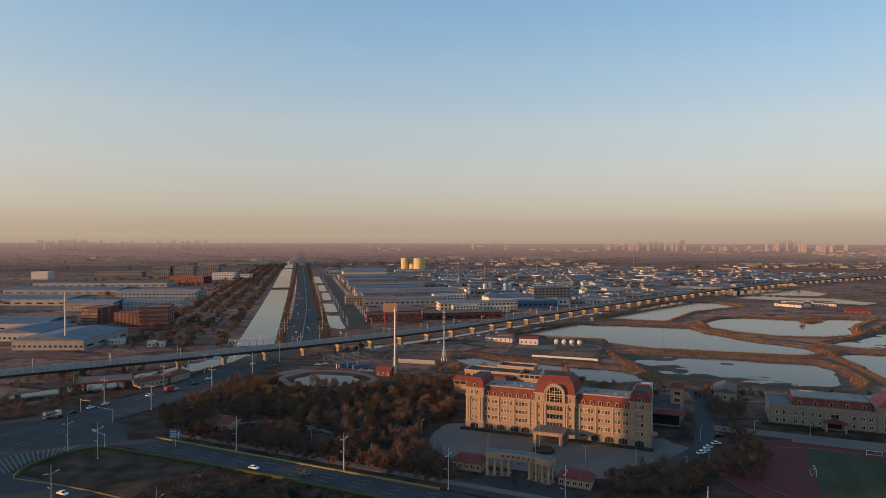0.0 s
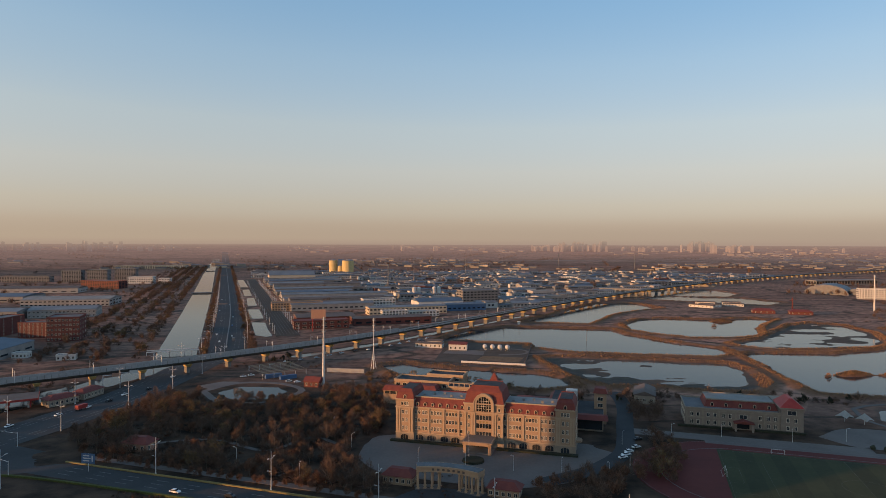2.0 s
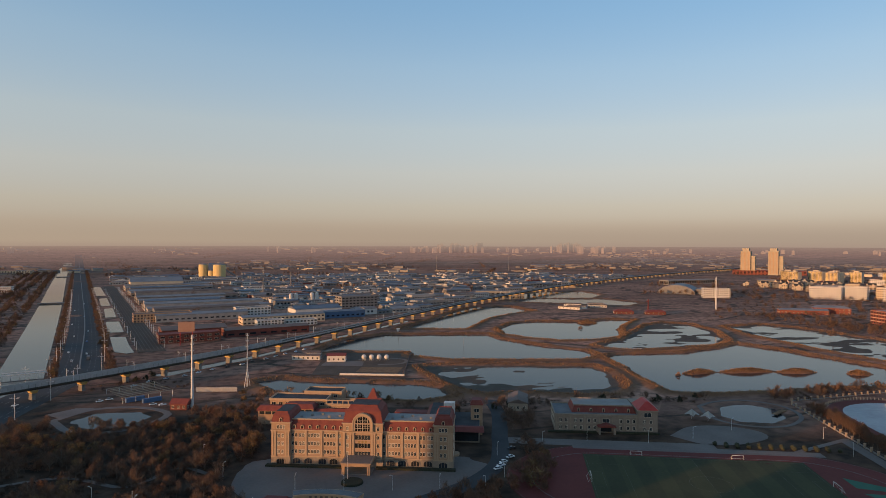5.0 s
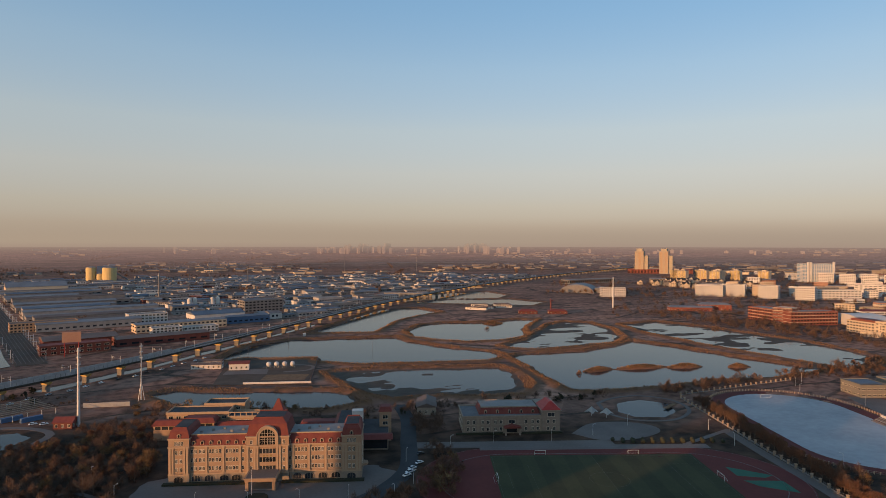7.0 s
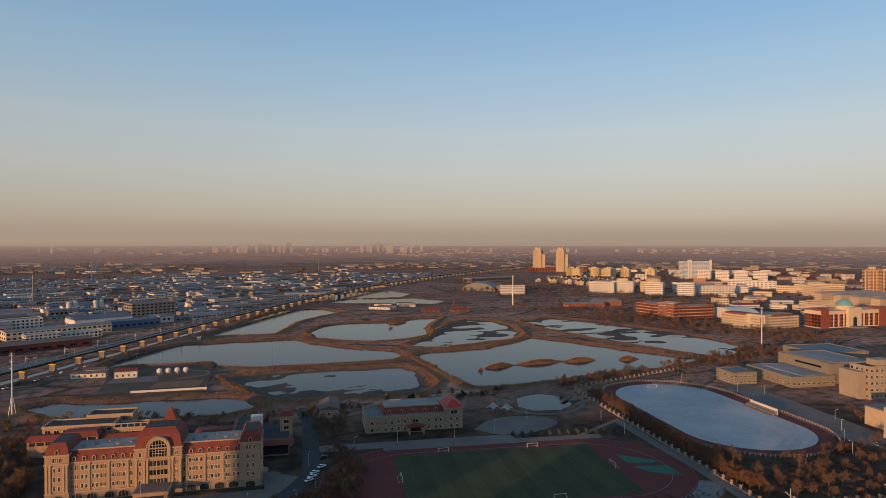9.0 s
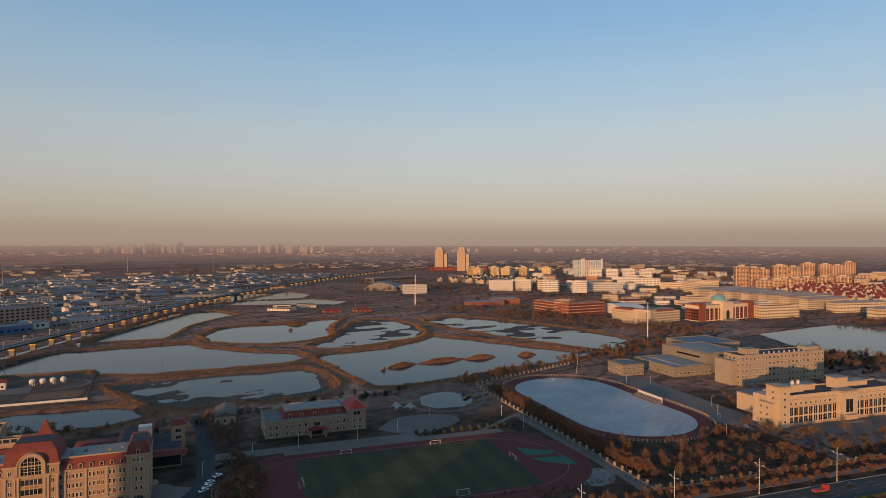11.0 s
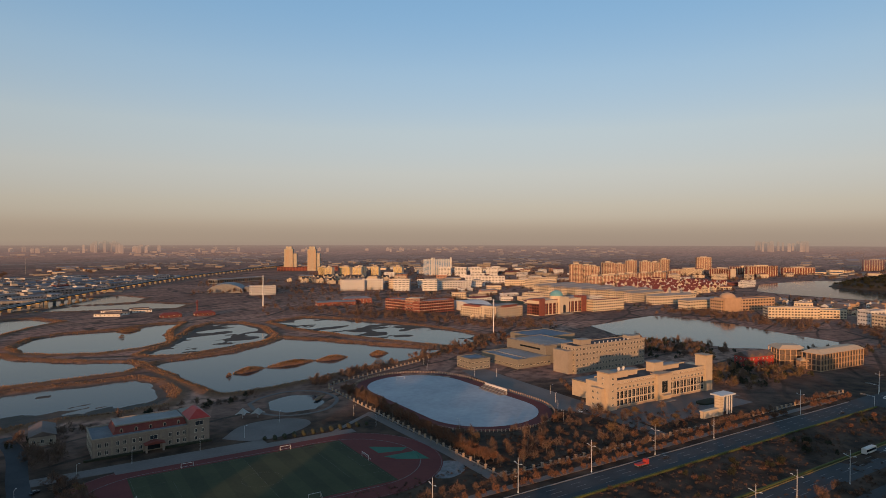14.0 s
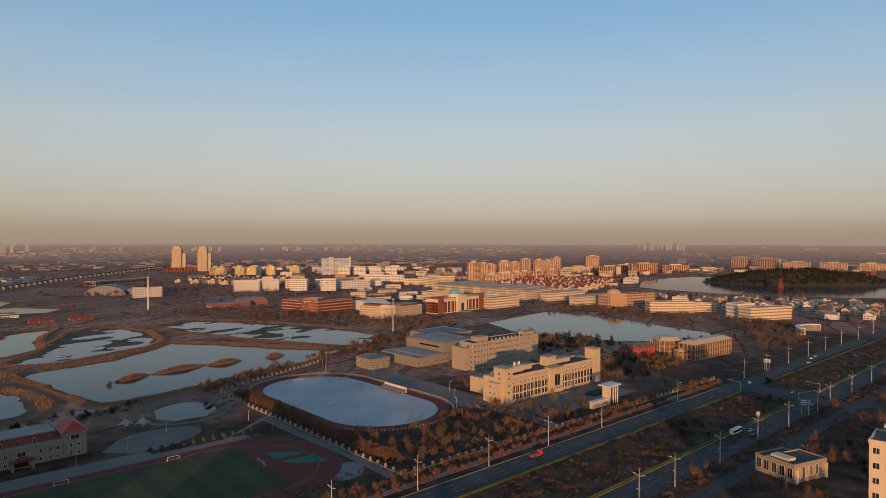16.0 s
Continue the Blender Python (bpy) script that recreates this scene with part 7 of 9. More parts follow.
# works west of the canal
for (p, q, l, h, w, rf, fl, cl, kd) in (
        ((-365, 529), (-304, 529), 75, 8.5, "workswall", "blueroof", 1, 14, "gable"), ((-420, 575), (-372, 575), 60, 8, "workswall", "blueroof", 1, 10, "gable"), ((-520, 640), (-410, 640), 60, 8, "workswall", "blueroof", 1, 12, "gable"),
        ((-507, 835), (-441, 836), 40, 10, "workswall", "greyroof", 2, 14, "gable"), ((-436, 850), (-360, 866), 42, 10, "workswall", "greyroof", 2, 16, "gable"), ((-523, 1000), (-400, 1010), 60, 10, "workswall", "paleroof", 2, 20, "gable"),
        ((-700, 900), (-540, 900), 80, 9, "workswall", "blueroof", 1, 10, "gable"), ((-800, 760), (-640, 760), 70, 9, "workswall", "blueroof", 1, 10, "gable"), ((-760, 1080), (-560, 1080), 70, 9, "workswall", "blueroof", 1, 10, "gable"),
        ((-900, 620), (-700, 640), 60, 9, "grey", "blueroof", 1, 10, "gable"), ((-820, 1250), (-560, 1270), 50, 9, "workswall", "brownroof", 1, 16, "gable"), ((-1100, 1100), (-860, 1110), 60, 9, "grey", "blueroof", 1, 10, "gable"),
        ((-567, 1535), (-512, 1537), 24, 16, "white", "paleroof", 4, 14, "flat"), ((-500, 1540), (-475, 1541), 22, 12, "white", "paleroof", 3, 7, "flat"), ((-622, 1424), (-528, 1380), 24, 15, "darkbrick", "flatroof", 5, 16, "flat"),
        ((-743, 1601), (-700, 1603), 24, 29, "grey", "paleroof", 9, 8, "flat"), ((-686, 1603), (-640, 1605), 24, 30, "grey", "paleroof", 9, 9, "flat"), ((-647, 1668), (-598, 1670), 24, 30, "grey", "paleroof", 9, 9, "flat"),
        ((-900, 1620), (-780, 1620), 24, 14, "grey", "brownroof", 4, 20, "flat"), ((-1000, 1520), (-960, 1520), 24, 18, "white", "paleroof", 4, 8, "flat"), ((-950, 2430), (-852, 2432), 30, 10, "cream", "paleroof", 4, 18, "flat"), ((-840, 2420), (-692, 2425), 30, 11, "cream", "paleroof", 4, 18, "flat")):
    block("works_building", p, q, l, h, w, rf, fl, cl, 4 if fl < 5 else 3, LABELS[rf] + " west of the canal" if rf != "flatroof" else "dark flat-roofed red brick office", "factory", "western works", kd, (2.0, 1.6), fl > 1 and fl < 5 and p[1] < 900, ridge=3.5)
for p, q, l, h in (((-316, 650), (-288, 656), 30, 23), ((-358, 680), (-318, 676), 20, 15), ((-399, 690), (-380, 688), 40, 18)):
    block("brick_office", p, q, l, h, "darkbrick", "flatroof", 5, 9, 3, "dark red brick office block with pale stripes", "building", "brick offices", win=(1.6, 1.8))
block("site_hut", (-300, 560), (-288, 560), 8, 4, "white", "greyroof", 1, 4, 2, "small white site hut", "hut", "site huts")
block("site_hut", (-258, 545), (-244, 548), 8, 4, "white", "greyroof", 1, 4, 2, "small white site hut", "hut", "site huts")

# fuel station and shops at the junction
gs = stand("fuel_station", -222, 378, math.atan2(11, 24), "fuel station canopy with a red fascia", "fuel station")
bm = bmesh.new(); box(bm, 0, 0, 5.0, 30, 20, 5.9); part("canopy", bm, M["brownroof"], gs)
bm = bmesh.new(); box(bm, -0.2, -0.2, 4.9, 30.2, 0, 6.1); box(bm, -0.2, 0, 4.9, 0, 20, 6.1); box(bm, 30, 0, 4.9, 30.2, 20, 6.1); part("fascia", bm, M["redpaint"], gs)
for x in (4, 15, 26):
    for y in (5, 15):
        bm = bmesh.new(); tube(bm, x, y, 0, 5, 0.4, k=8); part("pillar", bm, M["redpaint"], gs)
        bm = bmesh.new(); box(bm, x - 1.4, y - 0.4, 0, x - 0.5, y + 0.4, 1.9); part("pump", bm, M["white"], gs)
block("station_shop", (-189, 391), (-178, 404), 10, 4, "beige", "redroof", 1, 6, 2, "low shop with a reddish hipped roof", "shop", "station shops", "hip", ridge=2)
block("station_shop", (-177, 408), (-172, 425), 9, 4, "beige", "redroof", 1, 6, 2, "low shop with a reddish hipped roof", "shop", "station shops", "hip", ridge=2)
hb = block("keeper_house", (-116, 306), (-104, 302), 8, 4, "orange", "redroof", 1, 3, 2, "small orange house with a red roof in the park", "house", kind="hip", ridge=2.4)
block("brick_lodge", (-46, 431), (-36, 427), 7, 3.6, "darkbrick", "redroof", 1, 3, 2, "small brick lodge with white gable trim", "house", kind="gable", ridge=3)
for p in ((-71, 462), (-60, 457)):
    bm = bmesh.new(); box(bm, -6, -1.3, 0, 6, 1.3, 2.8); box(bm, -6.05, -1.35, 2.6, 6.05, 1.35, 2.75)
    o = part("container", bm, M["bluepaint"]); o.location, o.rotation_euler = (*p, 0), (0, 0, 0.5); tagged(o, "blue steel cargo container on the yard", "container", "containers")
gh = stand("greenhouse_frame", -62, 463, 0.45, "bare pale steel greenhouse frame beside the railway", "greenhouse")
for k in range(8):
    bm = bmesh.new(); rod(bm, (-18, k * 5, 4), (16, k * 5 + 2, 4), 0.22); part("beam", bm, M["trim"], gh)
for k in range(5):
    for y in (0, 36):
        bm = bmesh.new(); tube(bm, -17 + k * 8, y, 0, 4, 0.15, k=6); part("post", bm, M["steel"], gh)
bm = bmesh.new(); strip(bm, [(-34, 479), (-6, 471)], 0.3, 3, 3.2, lift=[0, 0]); tagged(part("site_wall", bm, M["barrier"]), "pale sheet hoarding along the yard", "hoarding")
# compound by the ponds
bm = bmesh.new(); slab(bm, [(50, 510), (118, 485), (153, 588), (75, 612)], -0.2, 0.3); setting("compound_yard", bm, M["soil"], "brown earth yard of a small compound", "yard")
bm = bmesh.new(); slab(bm, [(86, 512), (119, 500), (128, 520), (95, 532)], 0.0, 0.34); setting("compound_soil", bm, M["reed"], "brown strip of dry grass in the compound", "yard")
bm = bmesh.new(); slab(bm, [(62, 548), (96, 536), (101, 556), (70, 570)], 0.0, 0.325); setting("paving_compound", bm, M["paving"], "pale concrete pad in the compound", "yard")
bm = bmesh.new(); strip(bm, smooth_line([(98, 566), (122, 566), (136, 558), (138, 546), (128, 536), (110, 538)], 5), 3.4, 0.34, 0.3, lift=[0] * 26); setting("path_compound", bm, M["paving"], "pale curved path round the storage tanks", "path")
bm = bmesh.new(); strip(bm, [(72, 504), (121, 486)], 0.6, 1.8, 2.2, lift=[0, 0]); tagged(part("compound_wall", bm, M["white"]), "low white compound wall", "wall")
bm = bmesh.new(); strip(bm, [(121, 488), (153, 588), (78, 612)], 0.4, 2.0, 2.2, lift=[0] * 3); tagged(part("compound_fence", bm, M["brownroof"]), "reddish brown compound fence", "fence")
block("gate_house", (69, 564), (85, 560), 10, 5.5, "white", "redroof", 1, 4, 3, "white house with a red roof in the compound", "house", kind="gable", ridge=2.0)
for x, y in ((102, 561), (108.5, 559), (115, 557), (121.5, 555)):
    t = stand("gas_tank", x, y, 0, "white spherical storage tank on legs", "tank", "storage tanks", 0.3)
    bm = bmesh.new(); bmesh.ops.create_uvsphere(bm, u_segments=14, v_segments=8, radius=2.2, matrix=Matrix.Translation((0, 0, 3.2))); part("vessel", bm, M["white"], t)
    for i in range(4):
        bm = bmesh.new(); rod(bm, (1.6 * math.cos(i * 1.57), 1.6 * math.sin(i * 1.57), 0), (1.5 * math.cos(i * 1.57), 1.5 * math.sin(i * 1.57), 3), 0.12); part("leg", bm, M["steel"], t)
for p, q in (((40, 585), (64, 576)), ((46, 600), (66, 592)), ((489, 922), (512, 893)), ((510, 930), (530, 905)), ((550, 925), (574, 912)), ((520, 960), (545, 945)), ((560, 950), (585, 938))):
    block("pond_hut", p, q, 8, 3.6, "white", "brownroof", 1, 6, 2, "low white farm hut beside the ponds", "hut", "pond huts", "gable", ridge=1.6)
for p in ((533, 826), (575, 806)):
    block("red_boathouse", p, (p[0] + 26, p[1] - 12), 14, 4, "darkbrick", "redroof", 1, 4, 2, "red fairground boathouse on a white plinth", "hut", "boathouses", "hip", ridge=3)
cr = stand("red_crane", 590, 822, 0, "red lattice crane mast beside the pond", "crane")
bm = bmesh.new(); tube(bm, 0, 0, 0, 22, 1.2, 0.8, 6); part("mast", bm, M["redroof"], cr)
bm = bmesh.new(); rod(bm, (-4, 0, 18), (5, 0, 19), 0.5); part("jib", bm, M["redroof"], cr)
bm = bmesh.new(); box(bm, -1.3, -1.2, 0.1, 1.3, 1.2, 2.8); gable(bm, -1.3, -1.2, 1.3, 1.2, 2.8, 4.0)
hut = part("pump_hut", bm, M["white"]); hut.location = (175, 735, 0.2); tagged(hut, "tiny white pump hut on the dike", "hut")
block("lane_shed", (159, 366), (170, 361), 24, 5, "beige", "brownroof", 1, 3, 5, "pale gabled shed beside the campus lane", "shed", kind="gable_y", ridge=2.6)


# ---- far plain: villages and skylines ----
fr = random.Random(21)


def skyline(cx, cy, n, spread, h0, h1, label, seed):
    """A far town of slab towers; each tower is a thing."""
    r = random.Random(seed)
    X = Vector((cx, cy)).normalized()
    T = Vector((X.y, -X.x))
    for i in range(n):
        p = Vector((cx, cy)) + T * r.uniform(-spread, spread) + X * r.uniform(-120, 60)
        w, h = r.uniform(10, 24), r.uniform(h0, h1)
        bm = bmesh.new(); box(bm, -w / 2, -8, -2, w / 2, 8, h); box(bm, -w / 5, -4, h, w / 5, 4, h + 3)
        for k in range(int(w / 7)):
            box(bm, -w / 2 + 1.5 + k * 7, -8.7, 0, -w / 2 + 5 + k * 7, -7.9, h - 2)
        o = part("far_tower", bm, M["farwall"]); o.location = (p.x, p.y, gz(p.x, p.y)); o.rotation_euler = (0, 0, math.atan2(T.y, T.x) + r.uniform(-0.3, 0.3))
        tagged(o, label, "apartment tower", "far skyline")


def bearing(az, d):
    return d * math.sin(radians(az)), d * math.cos(radians(az))


for az, n, sp, h0, h1 in ((-31.5, 20, 120, 38, 60), (-28.5, 16, 160, 34, 52), (-22.6, 20, 150, 30, 56), (-18, 8, 110, 22, 36), (2.3, 4, 60, 30, 34), (5.6, 3, 30, 24, 30), (15.3, 12, 110, 26, 44),
                                (19.0, 32, 160, 34, 62), (24, 9, 180, 18, 30), (28.6, 26, 110, 44, 64), (32, 14, 90, 30, 44), (37, 6, 160, 16, 26), (50, 12, 450, 12, 24), (85.7, 24, 150, 42, 60)):
    d = 4350 if az < 80 else 4500
    skyline(*bearing(az, d), n, sp, h0, h1, "hazy far apartment tower on the horizon", int(az * 10) + 900)


def far_sheds(n_things, n_rest):
    first, rest = {}, bmesh.new()
    spots = []
    while len(spots) < n_things + n_rest:
        az = fr.uniform(-37, 108)
        d = fr.uniform(1500, 4700) if fr.random() < 0.35 else fr.uniform(2400, 4700)
        x, y = bearing(az, d)
        if (d < 2500 and (az < 8 or (32 < az < 90 and d < 2300))) or (1380 < x < 2100 and -450 < y < 170):
            continue
        if float(lattice(np.array(x / 420), np.array(y / 420), 77)) < 0.1:
            continue
        spots.append((d, az, x, y))
    for i, (d, az, x, y) in enumerate(sorted(spots)):
        k = fr.randrange(8)
        turn = radians(-az) + fr.uniform(-0.5, 0.5)
        w, l, h = 12 + 5 * k, 9 + 3 * (k % 4), 3.0 + (k * 37 % 6)
        m = Matrix.Translation((x, y, gz(x, y))) @ Matrix.Rotation(turn, 4, "Z")
        if i >= n_things or k not in first:
            bm = bmesh.new(); box(bm, 0, 0, -2, w, l, h); gable(bm, 0, 0, w, l, h, h + 2.2, 0.5, "x", 1)
        mats = [M[["beige", "cream", "grey", "beige"][k % 4]], M[["greyroof", "brownroof", "blueroof", "brownroof"][(k // 2) % 4]]]
        if i >= n_things:
            bm.transform(m)
            for f in bm.faces:
                f.material_index += 2 * (k % 2)
            me = bpy.data.meshes.new("t"); bm.to_mesh(me); bm.free(); rest.from_mesh(me); bpy.data.meshes.remove(me)
        elif k not in first:
            o = part("far_shed", bm, mats)
            o.matrix_world = m
            first[k] = tagged(o, "far low building on the plain", "building", "far buildings")
        else:
            copy_thing(first[k], m)
    tagged(part("far_villages", rest, [M["grey"], M["brownroof"], M["beige"], M["greyroof"]]), "hazy far villages and sheds on the plain", "villages", kind="stuff")


far_sheds(130, 1000)
for az, d0, d1, off in ((20, 3200, 3300, 500), (60, 2900, 3000, 700)):
    p, q = Vector(bearing(az - 9, d0)), Vector(bearing(az + 9, d1))
    bm = bmesh.new(); pts = [p.lerp(q, k / 12) for k in range(13)]; strip(bm, pts, 16, 7, 1.5)
    tagged(part("far_flyover", bm, M["concrete"]), "far pale flyover crossing the plain", "flyover")


def haze_backdrop():
    """A thin glowing, see-through sheet that imitates evening haze over the plain's far end, thickest at the horizon.
    """
    m = bpy.data.materials.new("glowing_haze_veil")
    m.use_nodes = True
    n, l = m.node_tree.nodes, m.node_tree.links
    n.remove(n["Principled BSDF"])
    out = n["Material Output"]
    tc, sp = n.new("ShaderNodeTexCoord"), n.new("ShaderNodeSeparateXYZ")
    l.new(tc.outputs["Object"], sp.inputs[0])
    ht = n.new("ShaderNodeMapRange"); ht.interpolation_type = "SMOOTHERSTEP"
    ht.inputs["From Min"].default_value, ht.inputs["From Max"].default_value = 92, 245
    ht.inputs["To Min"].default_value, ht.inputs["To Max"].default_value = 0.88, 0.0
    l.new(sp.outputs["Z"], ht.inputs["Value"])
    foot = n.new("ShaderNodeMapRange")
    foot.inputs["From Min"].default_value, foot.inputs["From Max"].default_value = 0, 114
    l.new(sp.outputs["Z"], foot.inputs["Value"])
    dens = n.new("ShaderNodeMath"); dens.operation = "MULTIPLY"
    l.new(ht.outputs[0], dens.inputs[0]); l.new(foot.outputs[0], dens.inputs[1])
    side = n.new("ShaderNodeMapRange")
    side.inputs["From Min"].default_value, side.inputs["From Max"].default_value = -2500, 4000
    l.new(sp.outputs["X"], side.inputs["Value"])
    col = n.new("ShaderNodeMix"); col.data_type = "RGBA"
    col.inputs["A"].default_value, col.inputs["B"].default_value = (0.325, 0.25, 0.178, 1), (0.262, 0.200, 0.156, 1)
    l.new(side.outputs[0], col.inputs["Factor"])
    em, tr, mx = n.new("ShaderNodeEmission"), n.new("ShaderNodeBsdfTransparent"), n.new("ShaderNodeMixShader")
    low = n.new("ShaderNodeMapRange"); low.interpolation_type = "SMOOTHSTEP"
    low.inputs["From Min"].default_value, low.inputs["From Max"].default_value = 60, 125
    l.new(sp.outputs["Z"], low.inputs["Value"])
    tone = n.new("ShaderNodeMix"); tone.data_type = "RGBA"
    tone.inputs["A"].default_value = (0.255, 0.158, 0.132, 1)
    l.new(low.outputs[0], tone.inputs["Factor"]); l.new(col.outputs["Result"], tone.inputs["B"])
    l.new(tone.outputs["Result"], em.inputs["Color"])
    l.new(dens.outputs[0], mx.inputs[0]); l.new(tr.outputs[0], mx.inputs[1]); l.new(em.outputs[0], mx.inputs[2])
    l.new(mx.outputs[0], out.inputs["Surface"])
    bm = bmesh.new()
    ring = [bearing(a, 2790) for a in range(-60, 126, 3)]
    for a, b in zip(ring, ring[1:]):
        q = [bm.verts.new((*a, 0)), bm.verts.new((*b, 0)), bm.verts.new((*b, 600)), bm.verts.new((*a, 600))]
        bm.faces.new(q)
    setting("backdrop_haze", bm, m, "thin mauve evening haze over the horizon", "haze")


haze_backdrop()

# ---- trees ----
def tri_cloud(n, seed, h, spread, base, droop=0.0, size=0.9, wide=0.2, tall=1.0):
    """Twig and leaf blades that fill an uneven crown; an array of n triangles."""
    r = np.random.RandomState(seed)
    lobes = r.normal(0, 1, (7, 3)) * (spread * 0.45, spread * 0.45, h * 0.16 * tall) + (0, 0, base + (h - base) * 0.5)
    k = r.randint(0, 7, n)
    d = r.normal(0, 1, (n, 3))
    d /= np.linalg.norm(d, axis=1)[:, None]
    rad = r.uniform(0.25, 1.0, n) ** 0.5
    c = lobes[k] + d * rad[:, None] * np.array([spread * 0.52, spread * 0.52, (h - base) * 0.34 * tall])
    c[:, 2] = np.clip(c[:, 2], base * 0.8, h)
    out = c - np.array([0, 0, base * 0.7])
    out /= np.linalg.norm(out, axis=1)[:, None]
    out[:, 2] -= droop
    out += r.normal(0, 0.45, (n, 3))
    out /= np.linalg.norm(out, axis=1)[:, None]
    side = np.cross(out, r.normal(0, 1, (n, 3)))
    side /= np.linalg.norm(side, axis=1)[:, None]
    ln = r.uniform(0.6, 1.3, n)[:, None] * size
    w = r.uniform(0.6, 1.4, n)[:, None] * wide
    return np.stack([c - side * w, c + side * w, c + out * ln], 1)


def limbs(h, base, seed):
    bm = bmesh.new()
    r = random.Random(seed)
    tube(bm, 0, 0, -0.3, base, h * 0.026 + 0.05, h * 0.018 + 0.03, 7)
    rod(bm, (0, 0, base), (r.uniform(-0.3, 0.3), r.uniform(-0.3, 0.3), h * 0.9), h * 0.011 + 0.02)
    for i in range(5):
        a = i * 1.257 + r.uniform(-0.4, 0.4)
        z = base + r.uniform(-0.1, 0.25) * (h - base)
        p = (h * 0.24 * math.cos(a), h * 0.24 * math.sin(a), z + h * 0.28)
        rod(bm, (0, 0, z), p, h * 0.009 + 0.015, 4)
        for s in (-0.5, 0.5):
            rod(bm, p, (p[0] + h * 0.13 * math.cos(a + s), p[1] + h * 0.13 * math.sin(a + s), p[2] + h * 0.14), h * 0.005 + 0.01, 3)
    return bm


def tri_mesh(name, tris, mat):
    me = bpy.data.meshes.new(name)
    n = len(tris)
    me.vertices.add(n * 3); me.vertices.foreach_set("co", tris.astype(np.float32).ravel())
    me.loops.add(n * 3); me.loops.foreach_set("vertex_index", np.arange(n * 3, dtype=np.int32))
    me.polygons.add(n); me.polygons.foreach_set("loop_start", np.arange(0, n * 3, 3, dtype=np.int32))
    me.update(calc_edges=True)
    me.materials.append(M[mat])
    return me


# kind: height, spread, bare trunk, droop, blade length, blade width, blades, material, label
KINDS = dict(
    bare=(8.0, 3.0, 2.0, 0.0, 1.4, 0.075, 800, "twig", "bare brown winter tree with fine twigs"),
    grey=(9.5, 2.6, 2.6, 0.0, 1.5, 0.065, 650, "twig", "tall bare grey-brown tree"),
    rusty=(6.5, 2.5, 1.4, 0.0, 0.7, 0.15, 700, "twig_red", "tree with rusty red-brown winter leaves"),
    willow=(8.5, 3.4, 1.8, 0.55, 1.2, 0.14, 700, "twig_gold", "willow with thin yellow-brown leaves"),
    dark=(6.0, 2.2, 0.8, 0.2, 0.8, 0.24, 550, "evergreen", "dark green evergreen tree"),
    shrub=(2.2, 1.8, 0.2, 0.0, 0.8, 0.07, 260, "twig_red", "low rusty brown shrub"),
    scrub=(2.0, 2.0, 0.1, 0.0, 0.9, 0.06, 240, "weed", "low bare brown scrub"),
)
PROTO = {}
for key, (h, sp_, base, droop, size, wide, n, mat, lab) in KINDS.items():
    for v in range(3):
        PROTO[key, v] = tri_cloud(n, 40 + v * 7 + len(key), h * (0.9 + 0.1 * v), sp_, base, droop, size, wide)

TREES = {}


def tree(key, x, y, s, turn, z=0.0):
    """One tree of its own: trunk with limbs, and crown."""
    v = int(abs(x * 7 + y * 3)) % 3
    m = Matrix.Translation((x, y, z)) @ Matrix.Rotation(turn, 4, "Z") @ Matrix.Scale(s, 4)
    h, sp_, base, droop, size, wide, n, mat, lab = KINDS[key]
    if (key, v) not in TREES:
        t = stand("tree", x, y, 0, lab, "tree", "trees of the parks")
        part("trunk", limbs(h * (0.9 + 0.1 * v), base, v), M["bark"], t)
        c = new("crown", tri_mesh("crown", PROTO[key, v], mat)); c.parent = t
        t.matrix_world = m
        TREES[key, v] = t
    else:
        o = copy_thing(TREES[key, v], Matrix.Identity(4))
        o.matrix_world = m


def woods(name, spots, label, category="trees", thin=1):
    """Many far or uncountable plants as one mesh a kind."""
    by = {}
    for key, x, y, z, s, a in spots:
        by.setdefault(key, []).append((x, y, z, s, a))
    for key, rows in by.items():
        out = []
        for i, (x, y, z, s, a) in enumerate(rows):
            t = PROTO[key, i % 3][i % thin::thin]
            c, q = math.cos(a) * s, math.sin(a) * s
            o = np.empty_like(t)
            o[..., 0] = t[..., 0] * c - t[..., 1] * q + x
            o[..., 1] = t[..., 0] * q + t[..., 1] * c + y
            o[..., 2] = t[..., 2] * s + z
            if thin > 1:                                     # fewer, larger blades far off
                mid = o.mean(1, keepdims=True)
                o = mid + (o - mid) * (1 + 0.22 * thin)
            out.append(o)
        ob = new(name, tri_mesh(name, np.concatenate(out), KINDS[key][7]))
        tagged(ob, label, category, kind="stuff")


vr = random.Random(77)


def corridor(x, y):
    """True over the canal, the trunk road and the rail yard beside it."""
    e = (Vector((x, y)) - Vector((-134, 595))).dot(CE)
    return -68 < e < 72 and y > 560


def in_poly(poly, x, y):
    odd = False
    for (ax, ay), (bx, by) in zip(poly, poly[1:] + poly[:1]):
        if (ay > y) != (by > y) and x < (bx - ax) * (y - ay) / (by - ay) + ax:
            odd = not odd
    return odd


